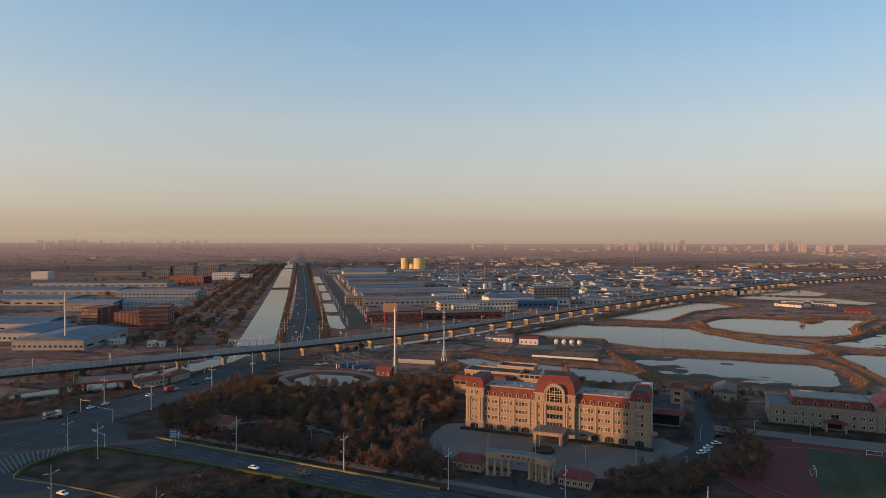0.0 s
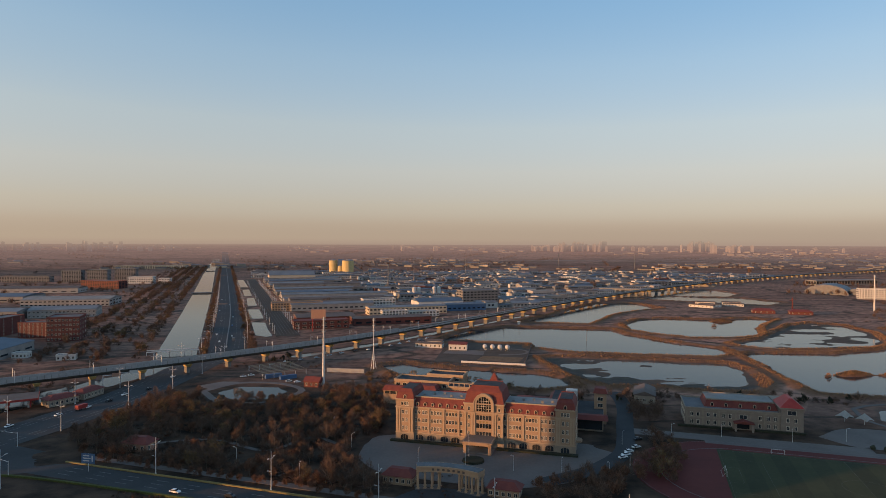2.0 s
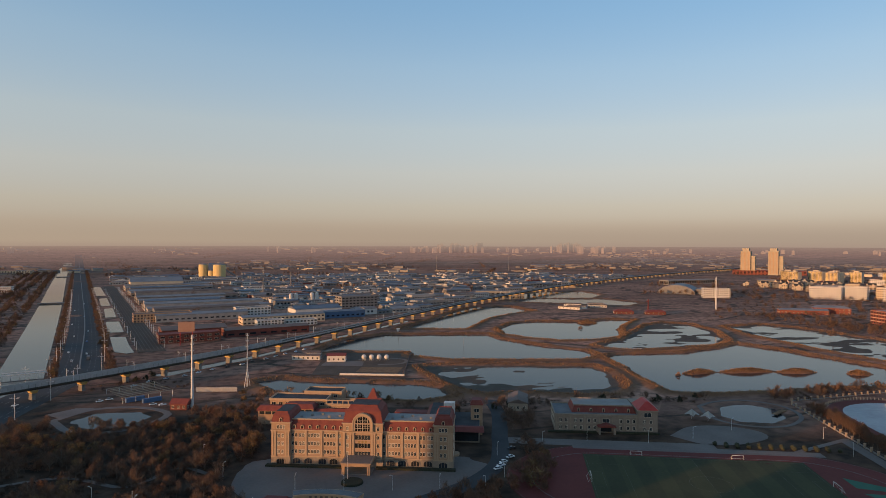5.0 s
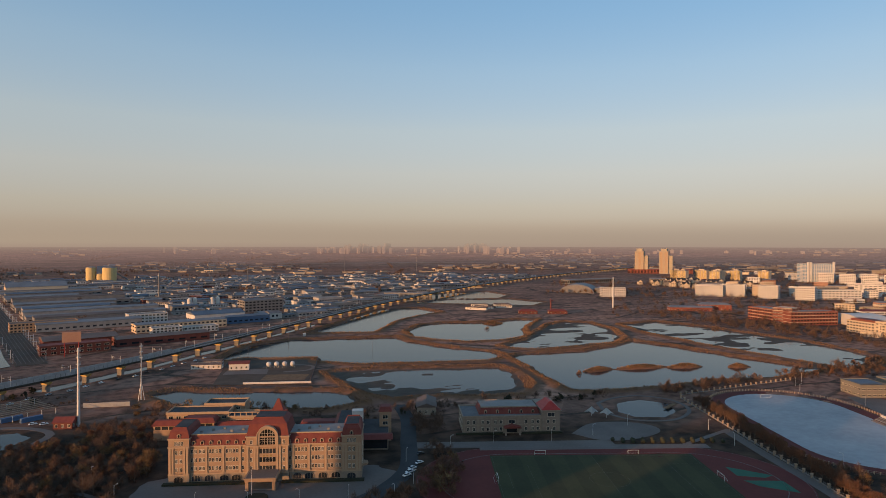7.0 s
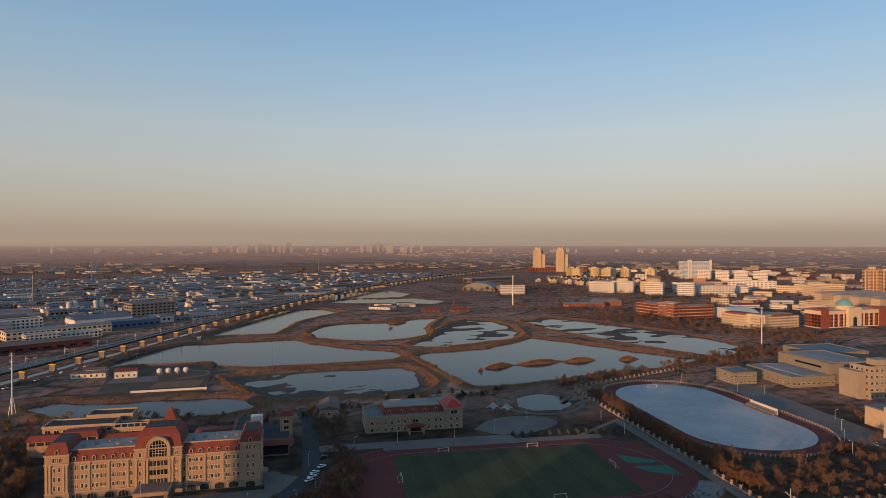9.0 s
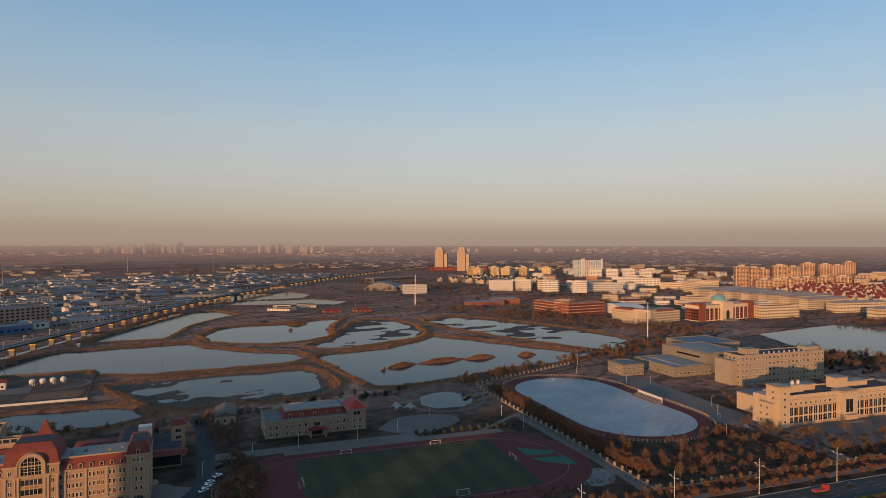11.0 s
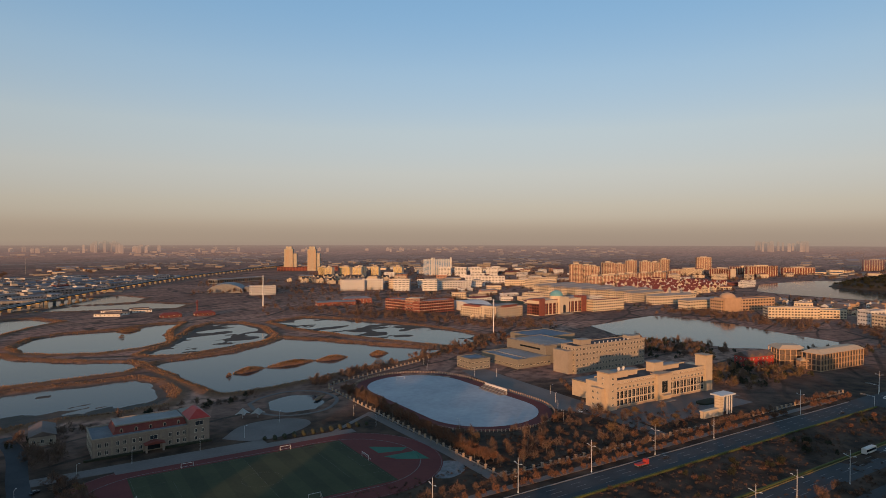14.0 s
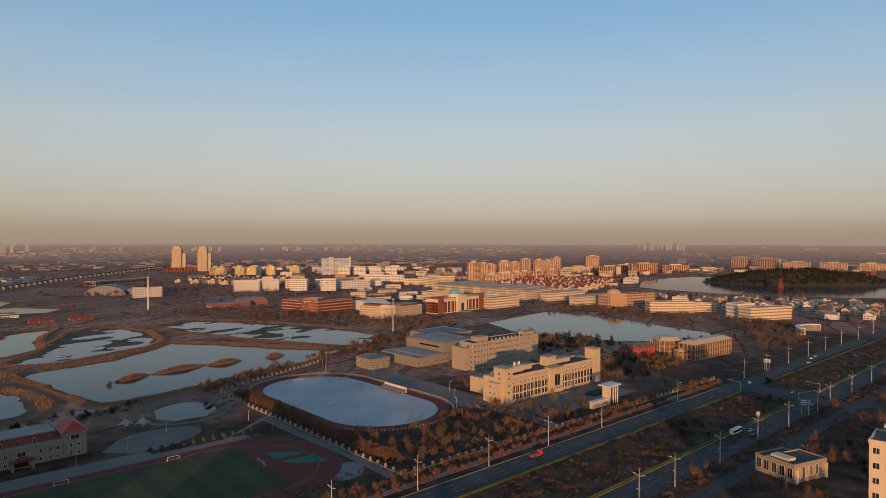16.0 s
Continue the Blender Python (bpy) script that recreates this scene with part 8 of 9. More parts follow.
def scatter(poly, n, gap, clump=0.0):
    """Random plan points inside an outline, no two nearer than gap."""
    xs, ys = [p[0] for p in poly], [p[1] for p in poly]
    out, cells = [], {}
    for _ in range(n * 14):
        x, y = vr.uniform(min(xs), max(xs)), vr.uniform(min(ys), max(ys))
        if not in_poly(poly, x, y):
            continue
        if clump and noise.noise(Vector((x / 22, y / 22, 3))) < clump * vr.uniform(-0.6, 0.6):
            continue
        c = (int(x // gap), int(y // gap))
        if any((x - u) ** 2 + (y - w) ** 2 < gap * gap for i in (-1, 0, 1) for j in (-1, 0, 1) for u, w in cells.get((c[0] + i, c[1] + j), ())):
            continue
        cells.setdefault(c, []).append((x, y)); out.append((x, y))
        if len(out) >= n:
            break
    return out


def pick(*weights):
    keys = [w[0] for w in weights]
    return vr.choices(keys, [w[1] for w in weights])[0]


PARK = [(-150, 332), (-132, 304), (-60, 272), (0, 243), (-4, 258), (-13, 285), (-8, 310), (5, 328), (10, 350), (5, 408), (-22, 420), (-46, 398), (-100, 394), (-112, 420), (-128, 408), (-140, 372)]
park = scatter(PARK, 350, 4.8, 0.45)
park.sort(key=lambda p: p[1])
for i, (x, y) in enumerate(park[:150]):
    tree(pick(("bare", 5), ("grey", 3), ("rusty", 3), ("willow", 1)), x, y, vr.uniform(0.65, 1.05), vr.uniform(0, 6.28))
woods("park_woods", [(pick(("bare", 5), ("grey", 2), ("rusty", 3), ("willow", 2), ("shrub", 1)), x, y, 0, vr.uniform(0.6, 1.0), vr.uniform(0, 6.28)) for x, y in park[150:]], "brown winter trees of the park, thickly planted")
woods("park_scrub", [(pick(("shrub", 2), ("scrub", 5)), x, y, 0, vr.uniform(0.5, 1.0), vr.uniform(0, 6.28)) for x, y in scatter(PARK, 650, 2.4)], "low brown undergrowth of the park", thin=2)
# rows beside the rink wall and the avenue
for k in range(38):
    p = Vector((341, 309)).lerp(Vector((268, 152)), k / 37)
    for off in (2.5, 7.0):
        tree("rusty" if k > 16 or vr.random() < 0.4 else "bare", p.x + off * 0.91 + vr.uniform(-0.6, 0.6), p.y - off * 0.41 + vr.uniform(-0.6, 0.6), vr.uniform(0.75, 1.0), vr.uniform(0, 6.28))
GARDEN = [(264, 143), (280, 172), (302, 198), (312, 168), (335, 156), (368, 155), (396, 148), (398, 124), (430, 84), (396, 76), (348, 98), (303, 115)]
for x, y in scatter(GARDEN, 64, 6.5):
    tree(pick(("bare", 4), ("grey", 4), ("willow", 1), ("rusty", 1)), x, y, vr.uniform(0.55, 0.9), vr.uniform(0, 6.28))
woods("garden_scrub", [(pick(("shrub", 2), ("scrub", 4)), x, y, 0, vr.uniform(0.4, 0.9), vr.uniform(0, 6.28)) for x, y in scatter(GARDEN, 260, 2.6)], "low scrub of the campus garden", thin=2)
street = []
for k in range(136):
    s = -235 + k * 5.25
    for n, key in ((216, "rusty"), (224, "bare")):
        if -96 < s < -40 or 400 < s < 425:
            continue
        x, y = av(s + vr.uniform(-1, 1), n + vr.uniform(-0.8, 0.8))
        street.append((key if vr.random() < 0.7 else "rusty", x, y, 0, vr.uniform(0.45, 0.75), vr.uniform(0, 6.28)))
woods("street_trees", street, "row of small rusty street trees along the avenue", thin=2)
med = [(pick(("shrub", 0.5), ("scrub", 5), ("dark", 0.4), ("rusty", 0.08)), *av(s, n), 0, vr.uniform(0.4, 0.85), vr.uniform(0, 6.28)) for s, n in
       [(vr.uniform(-190, 462), vr.uniform(158, 193)) for _ in range(620)] + [(vr.uniform(508, 1040), vr.uniform(158, 193)) for _ in range(420)] if noise.noise(Vector((s / 28, n / 14, 9))) > (-0.5 if s < -60 else -0.12)]
woods("median_scrub", med, "rough brown scrub on the planted median", thin=2)
rough = [("scrub" if vr.random() < 0.92 else "shrub", *av(s, n), 0, vr.uniform(0.18, 0.42), vr.uniform(0, 6.28)) for s, n in
         [(vr.uniform(-190, 462), vr.uniform(157, 194)) for _ in range(1700)] + [(vr.uniform(-195, -40), vr.uniform(157, 194)) for _ in range(1100)] + [(vr.uniform(-150, 460), vr.uniform(110, 150)) for _ in range(1200)] + [(vr.uniform(-90, 330), vr.uniform(222, 250)) for _ in range(900)]]
woods("dry_weeds", rough, "low dry weeds on the dark soil", "weeds", thin=6)
verge = [(pick(("shrub", 3), ("scrub", 3), ("bare", 0.7)), *av(vr.uniform(150, 900), vr.uniform(131.5, 138.5)), 0, vr.uniform(0.5, 0.9), vr.uniform(0, 6.28)) for _ in range(260)]
woods("verge_scrub", verge, "brown hedgerow between road and lane", thin=2)
yard = [(pick(("bare", 4), ("grey", 3), ("dark", 1), ("scrub", 2)), x, y, 0, vr.uniform(0.6, 1.0), vr.uniform(0, 6.28)) for x, y in scatter([av(280, 60), av(460, 60), av(460, 120), av(280, 120)], 120, 5) + scatter([av(500, 60), av(800, 40), av(800, 120), av(500, 120)], 160, 5)]
woods("southern_gardens", [q for q in yard if not (310 < q[1] < 350 and -60 < q[2] < 0)], "dark gardens south of the avenue", thin=2)
COURT = [av(322, 296), av(398, 290), av(410, 318), av(372, 350), av(326, 366)]
for x, y in scatter(COURT, 40, 6):
    tree(pick(("bare", 3), ("rusty", 2), ("grey", 2)), x, y, vr.uniform(0.5, 0.8), vr.uniform(0, 6.28))
mix_e = []
for poly, n, ks in (
        ([(600, 165), (640, 215), (700, 225), (716, 165), (704, 105), (680, 90), (610, 110)], 170, (("dark", 4), ("bare", 3), ("grey", 2))),
        ([(505, 60), (600, 20), (612, 50), (606, 90), (560, 110), (520, 100)], 120, (("bare", 3), ("willow", 2), ("dark", 2))),
        ([(690, 60), (725, 40), (760, 0), (790, -30), (700, -10)], 60, (("bare", 3), ("dark", 2))),
        ([(700, -40), (860, -30), (980, 20), (930, -90), (780, -90)], 150, (("bare", 4), ("grey", 3))),
        ([(870, 40), (930, 110), (985, 200), (1000, 250), (1050, 200), (1000, 100), (960, 20)], 200, (("bare", 4), ("grey", 3), ("scrub", 2))),
        ([(690, 360), (700, 420), (690, 520), (690, 640), (770, 640), (775, 540), (770, 430), (800, 330), (720, 300)], 330, (("bare", 4), ("grey", 4), ("scrub", 2))),
        ([(600, 720), (700, 800), (900, 1050), (1150, 900), (1020, 650), (880, 690), (720, 700)], 300, (("scrub", 5), ("bare", 2), ("shrub", 2))),
        ([(700, 650), (690, 760), (860, 700), (830, 640)], 130, (("bare", 3), ("scrub", 3))),
        ([(460, 330), (540, 310), (640, 310), (660, 345), (560, 350), (470, 345)], 130, (("bare", 3), ("scrub", 4), ("rusty", 2))),
        ([(340, 335), (360, 330), (440, 335), (450, 345), (350, 352)], 60, (("bare", 3), ("scrub", 3))),
        ([(140, 395), (160, 385), (240, 372), (290, 360), (300, 345), (200, 355), (150, 370)], 60, (("bare", 2), ("scrub", 4), ("dark", 1))),
        ([(-5, 455), (0, 420), (60, 405), (140, 395), (110, 405), (40, 432)], 70, (("scrub", 3), ("bare", 2), ("willow", 1))),
        ([(110, 255), (128, 270), (138, 300), (148, 300), (138, 262), (120, 240)], 40, (("rusty", 3), ("bare", 2), ("willow", 1))),
        ([(62, 243), (80, 245), (100, 256), (112, 246), (90, 225), (66, 228)], 34, (("rusty", 3), ("bare", 3))),
        ([(60, 330), (130, 335), (135, 380), (60, 395), (20, 400)], 90, (("bare", 3), ("scrub", 3), ("dark", 1))),
        ([(139, 320), (160, 325), (165, 350), (150, 352)], 16, (("bare", 3),)),
        ([(-290, 320), (-240, 372), (-225, 392), (-205, 350), (-225, 300), (-280, 290)], 50, (("bare", 3), ("scrub", 3))),
        ([(-215, 420), (-190, 470), (-200, 500), (-300, 420), (-330, 360)], 60, (("scrub", 3), ("bare", 2))),
        ([(-110, 500), (-60, 480), (-30, 500), (-70, 545), (-100, 530)], 30, (("scrub", 4), ("dark", 1)))):
    mix_e += [(pick(*ks), x, y, 0, vr.uniform(0.55, 1.0), vr.uniform(0, 6.28)) for x, y in scatter(poly, n, 3.6)]
woods("town_woods", mix_e, "belts of bare winter trees and scrub", thin=4)
# canal and yard belts
belt = []
for k in range(2700):
    d = vr.uniform(-40, 2000)
    e = vr.choice((vr.uniform(-80, -68), vr.uniform(-106, -96), vr.uniform(-128, -118), vr.uniform(-150, -142), vr.uniform(-19.5, -17), vr.uniform(20, 26), vr.uniform(-190, -70)))
    x, y = cp(e, d)
    belt.append((pick(("bare", 4), ("scrub", 2), ("rusty", 2), ("willow", 0.6)), x, y, gz(x, y), vr.uniform(0.6, 1.0), vr.uniform(0, 6.28)))
woods("canal_belts", belt, "brown tree belts along canal and road", thin=5)
wide = []
for k in range(800):
    az, d = vr.uniform(-38, 108), vr.uniform(700, 3600)
    x, y = bearing(az, d)
    if corridor(x, y) or noise.noise(Vector((x / 260, y / 260, 2))) < 0.05 or (d < 1300 and 12 < az < 48):
        continue
    if any(inside(DEEP[k2], np.array(x), np.array(y)) > -6 for k2 in ("far_a", "far_b", "lake", "upper")) or (1390 < x < 2180 and -650 < y < 210):
        continue
    wide.append((pick(("bare", 4), ("grey", 2), ("scrub", 2)), x, y, gz(x, y), vr.uniform(0.8, 1.5), vr.uniform(0, 6.28)))
woods("plain_trees", wide, "scattered bare trees on the far plain", thin=4)
rows = []
for k in range(140):
    az, d = vr.uniform(-38, 108), vr.uniform(1100, 4300) ** 1.0
    x0, y0 = bearing(az, d)
    a = AV_ROT + vr.choice((0.0, 0.0, math.pi / 2)) + vr.uniform(-0.2, 0.2)
    for j in range(int(vr.uniform(10, 50))):
        x, y = x0 + math.cos(a) * j * 9 + vr.uniform(-3, 3), y0 + math.sin(a) * j * 9 + vr.uniform(-3, 3)
        dd = math.hypot(x, y)
        if corridor(x, y) or dd < 1050 or dd > 4600 or (dd < 1350 and -20 < math.degrees(math.atan2(x, y)) < 48) or (1390 < x < 2180 and -650 < y < 210) or vr.random() < 0.15:
            continue
        if any((x - px) ** 2 + (y - py) ** 2 < pr * pr * 0.6 for px, py, pr in PLACED) or inside(DEEP["far_a"], np.array(x), np.array(y)) > -6 or inside(DEEP["far_b"], np.array(x), np.array(y)) > -6:
            continue
        rows.append((pick(("bare", 4), ("grey", 2), ("scrub", 3)), x, y, gz(x, y), vr.uniform(0.7, 1.25), vr.uniform(0, 6.28)))
woods("field_hedgerows", rows, "lines of bare trees between the far fields", thin=14)
gaps = []
for k in range(2600):
    x, y = vr.uniform(960, 2300), vr.uniform(-420, 1350)
    if any((x - px) ** 2 + (y - py) ** 2 < pr * pr * 0.7 for px, py, pr in PLACED) or inside(DEEP["lake"], np.array(x), np.array(y)) > -8 or (1390 < x < 2180 and -650 < y < 210):
        continue
    gaps.append((pick(("bare", 4), ("grey", 2), ("dark", 1), ("scrub", 3), ("rusty", 1)), x, y, gz(x, y), vr.uniform(0.6, 1.0), vr.uniform(0, 6.28)))
woods("town_trees", gaps, "bare trees between the houses of the town", thin=8)
hillw = []
for k in range(1100):
    u, v = vr.uniform(-0.95, 0.95), vr.uniform(-0.95, 0.95)
    r2 = u * u + v * v
    if r2 > 0.9:
        continue
    bump = (1 - r2) ** 0.9
    z = 46 * bump * (0.75 + 0.25 * noise.noise(Vector((u * 2.2, v * 2.2, 4)))) - 1.5
    hillw.append((pick(("dark", 6), ("scrub", 1)), 1890 + 130 * v + u * 60, -190 - 230 * u, z, vr.uniform(0.9, 1.5), vr.uniform(0, 6.28)))
woods("hill_woods", hillw, "dark evergreen wood covering the hill", thin=3)


# reeds on the dikes and islets
def reeds():
    r = np.random.RandomState(5)
    X, Y = r.uniform(-20, 720, 620000), r.uniform(330, 1010, 620000)
    best = np.full(X.shape, -1e9)
    for poly in (*[DEEP[k] for k in ("behind_hall", "wide", "upper", "ring", "islands")], *MUDDY.values()):
        best = np.maximum(best, inside(poly, X, Y))
    dens = lattice(X / 17, Y / 17, 31)
    keep = (best < 0.8) & (best > -8.5) & (dens > -0.55)
    X2, Y2 = [], []
    for cx, cy, rx, ry, turn in ISLETS:
        n = int(rx * ry * 14)
        q = r.normal(0, 0.48, (n, 2))
        q = q[np.hypot(q[:, 0], q[:, 1]) < 1.02]
        ca, sa = math.cos(radians(turn)), math.sin(radians(turn))
        X2.append(cx + q[:, 0] * rx * ca - q[:, 1] * ry * sa); Y2.append(cy + q[:, 0] * rx * sa + q[:, 1] * ry * ca)
    X, Y = np.concatenate([X[keep], *X2]), np.concatenate([Y[keep], *Y2])
    Z = heights(X[None, :], Y[None, :])[0][0]
    ok = Z > WATER_Z - 0.15
    X, Y, Z = X[ok], Y[ok], Z[ok]
    n = len(X)
    a = r.uniform(0, 6.28, n)
    h = r.uniform(0.6, 1.7, n)
    w = r.uniform(0.10, 0.26, n)
    lean = r.normal(0, 0.35, (n, 2))
    p = np.stack([X, Y, Z - 0.1], 1)
    sd = np.stack([np.cos(a) * w, np.sin(a) * w, np.zeros(n)], 1)
    tip = p + np.stack([lean[:, 0], lean[:, 1], h], 1)
    ob = new("reed_beds", tri_mesh("reed_beds", np.stack([p - sd, p + sd, tip], 1), "reed"))
    tagged(ob, "golden brown dry reeds on dikes and islets", "reeds", kind="stuff")


reeds()

# ---- street furniture and vehicles ----
LAMP = None


def street_lamp(x, y, rot):
    global LAMP
    m = Matrix.Translation((x, y, 0.1)) @ Matrix.Rotation(rot, 4, "Z")
    if LAMP is None:
        LAMP = stand("street_lamp", x, y, rot, "tall grey street lamp with crossed arms", "street lamp", "street lamps", 0.1)
        bm = bmesh.new(); tube(bm, 0, 0, 0, 15.6, 0.2, 0.1, 8); tube(bm, 0, 0, 0, 0.5, 0.35, 0.3, 8); part("pole", bm, M["steel"], LAMP)
        bm = bmesh.new(); rod(bm, (-2.6, 0, 13.0), (0, 0, 12.4), 0.07); rod(bm, (0, 0, 12.4), (2.6, 0, 13.0), 0.07); rod(bm, (0, 0, 7.2), (0, 1.3, 7.5), 0.05); box(bm, -0.13, 1.1, 7.4, 0.13, 1.8, 7.55); arms = part("arms", bm, M["steel"], LAMP)
        for d in (-1, 1):
            bm = bmesh.new(); box(bm, d * 2.2 - 0.5, -0.16, 12.94, d * 2.2 + 0.7, 0.16, 13.12); part("head", bm, M["white"], arms, "white lamp head")
    else:
        copy_thing(LAMP, m)


CROSS = AV_ROT + math.pi / 2
for s in (-261, -242, -196, -140, -94, -50):
    street_lamp(*av(s + 0, 212.3 if s > -230 else 180), CROSS)
for s in (-5, 41, 87, 130, 174, 219, 265, 315, 406, 515, 560, 610, 660, 710, 760, 820, 880):
    street_lamp(*av(s, 212.3), CROSS)
for s in (-210, -160, -110, -60, -10, 40, 90, 140, 186, 232, 262, 307, 353, 398, 448, 472, 520, 570, 620, 670, 730, 790):
    street_lamp(*av(s, 138.8), CROSS)
for k, (p, d) in enumerate(resample(smooth_line(ROAD_N[:9], 6), 46)):
    for sd in (-18.2, 18.2):
        q = p + Vector((-d.y, d.x)) * sd
        if k > 0 and q.y > 320:
            street_lamp(q.x, q.y, math.atan2(d.y, d.x) + math.pi / 2)
PARKLAMP = None
for x, y in ((-10, 300), (-20, 330), (112, 262), (120, 290), (98, 250), (-60, 285), (-30, 262), (60, 262), (20, 275), (40, 268), (80, 258), (232, 283), (264, 290), (205, 285), (175, 297), (150, 300), (310, 190), (420, 180), (400, 168), (380, 158), (425, 150), (360, 146), (450, 240), (440, 255), (438, 300), (455, 315), (472, 322), (300, 262), (290, 236)):
    if PARKLAMP is None:
        PARKLAMP = stand("path_lamp", x, y, 0.4, "slim white path lamp", "lamp", "path lamps", 0.1)
        bm = bmesh.new(); tube(bm, 0, 0, 0, 6.5, 0.1, 0.07, 6); part("pole", bm, M["white"], PARKLAMP)
        bm = bmesh.new(); rod(bm, (0, 0, 6.4), (1.2, 0, 6.8), 0.05); box(bm, 0.9, -0.14, 6.76, 1.6, 0.14, 6.9); part("head", bm, M["white"], PARKLAMP)
    else:
        copy_thing(PARKLAMP, Matrix.Translation((x, y, 0.1)) @ Matrix.Rotation(x, 4, "Z"))

CARS = {}
for nm, col in (("white", (0.72, 0.72, 0.71)), ("black", (0.02, 0.02, 0.024)), ("silver", (0.40, 0.41, 0.43)), ("red", (0.42, 0.035, 0.03)), ("blue", (0.05, 0.12, 0.28))):
    M["car_" + nm] = surface("car_paint_" + nm, col, [c * 1.1 for c in col], 1.0, 0.3, 0.0, spec=0.6)


def car(x, y, rot, col="white", z=0.13):
    m = Matrix.Translation((x, y, z)) @ Matrix.Rotation(rot, 4, "Z")
    if col in CARS:
        return copy_thing(CARS[col], m)
    t = stand("car", x, y, rot, col + " saloon car on the asphalt", "car", "cars", z)
    bm = bmesh.new()
    prof(bm, [(-2.25, 0.35), (-2.25, 0.85), (-1.7, 0.98), (1.0, 0.98), (2.2, 0.78), (2.3, 0.35)], -0.88, 0.88)
    bmesh.ops.bevel(bm, geom=bm.edges[:], offset=0.08, segments=1, affect="EDGES")
    part("body", bm, M["car_" + col], t)
    bm = bmesh.new(); frustum(bm, -1.75, -0.8, 1.05, 0.8, 0.95, 1.42, 0.55, 0.14); part("cabin_glass", bm, M["glass"], t)
    bm = bmesh.new(); box(bm, -1.15, -0.64, 1.42, 0.45, 0.64, 1.47); part("roof", bm, M["car_" + col], t)
    for wx in (-1.4, 1.4):
        for wy in (-0.82, 0.82):
            bm = bmesh.new(); rod(bm, (wx, wy - 0.1, 0.33), (wx, wy + 0.1, 0.33), 0.33, 10); part("wheel", bm, M["tyre"], t)
    CARS[col] = t
    return t


for x, y, c in ((-198, 334, "black"), (-194, 344, "white"), (-190, 352, "white"), (-175, 372, "white"), (-166, 388, "white"), (-160, 402, "black"), (-157, 418, "white"), (-200, 326, "black"), (-147, 432, "black"), (-143, 470, "white")):
    car(x, y, math.atan2(60, 22), c)
for d, e, c in ((40, -6, "white"), (75, 6, "white"), (90, -9, "white"), (160, 7, "blue"), (210, -5, "white"), (250, 9, "white"), (330, -8, "white"), (420, 6, "silver"), (520, -6, "white"), (640, 8, "white")):
    car(*cp(e, d), WROT + math.pi / 2, c)
for s, n, c in ((-174, 198.4, "white"), (-151, 201.6, "black"), (-219, 149, "white"), (430, 199, "black"), (362, 145, "black"), (372, 150, "silver"), (497, 201, "white"), (489, 168, "white"), (490, 148, "black"), (620, 199, "white"), (645, 205, "white"), (668, 199, "black"), (660, 206, "silver"), (545, 146, "black"), (265, 206, "black")):
    car(*av(s, n), AV_ROT, c)
for x, y in ((131, 297), (125, 285), (119, 279.5), (116, 275.5), (113, 272)):
    car(x, y, 0.3, "black" if y > 290 else "white")
car(386, 145, 0.6, "white"); car(389, 142, 0.6, "black")
for k in range(14):
    p, d = resample(VIA_L, 14)[34 + k]
    q = p + Vector((d.y, -d.x)) * (17 + vr.uniform(-2, 2))
    car(q.x, q.y, math.atan2(d.y, d.x), vr.choice(("white", "white", "black", "silver")), 0.05)
for x, y in ((-58, 447), (-52, 444), (-88, 470), (-93, 466)):
    car(x, y, 0.3, "white", 0.05)
for x, y in ((1080, 880), (1090, 872), (1100, 862), (1112, 850), (1120, 842), (1128, 836), (1135, 826)):
    car(x, y, 0.3, vr.choice(("white", "silver", "black")), 0.05)


def lorry(x, y, rot, label, body, cab, mixer=False, l=7.0, h=3.2):
    t = stand("lorry", x, y, rot, label, "lorry", "", 0.13)
    bm = bmesh.new(); box(bm, l / 2 - 2.0, -1.2, 0.7, l / 2, 1.2, 3.0); part("cab", bm, M[cab], t)
    bm = bmesh.new(); box(bm, l / 2 - 0.4, -1.1, 1.7, l / 2 + 0.04, 1.1, 2.7); part("windscreen", bm, M["glass"], t)
    bm = bmesh.new(); box(bm, -l / 2, -1.15, 0.6, l / 2 - 2.1, 1.15, 1.0); part("chassis", bm, M["darksteel"], t)
    bm = bmesh.new()
    if mixer:
        rod(bm, (-l / 2 + 0.2, 0, 2.9), (-0.3, 0, 2.3), 1.15, 12); rod(bm, (-0.3, 0, 2.3), (l / 2 - 2.3, 0, 2.1), 0.8, 12)
    else:
        box(bm, -l / 2, -1.2, 1.0, l / 2 - 2.2, 1.2, h)
    part("load", bm, M[body], t)
    for wx in (-l / 2 + 1.0, -l / 2 + 2.2, l / 2 - 1.2):
        for wy in (-1.05, 1.05):
            bm = bmesh.new(); rod(bm, (wx, wy - 0.15, 0.5), (wx, wy + 0.15, 0.5), 0.5, 10); part("wheel", bm, M["tyre"], t)


lorry(-204, 326, math.atan2(60, 22), "pale concrete mixer lorry at the junction", "grey", "white", True, 9)
lorry(-168, 384, math.atan2(60, 22), "red box lorry on the trunk road", "redpaint", "redpaint")
lorry(*av(246, 205), AV_ROT, "red flatbed lorry on the avenue", "redpaint", "redpaint", l=8, h=1.6)
lorry(-137, 640, WROT + math.pi / 2, "dark lorry on the trunk road", "darksteel", "blueroof", l=9)


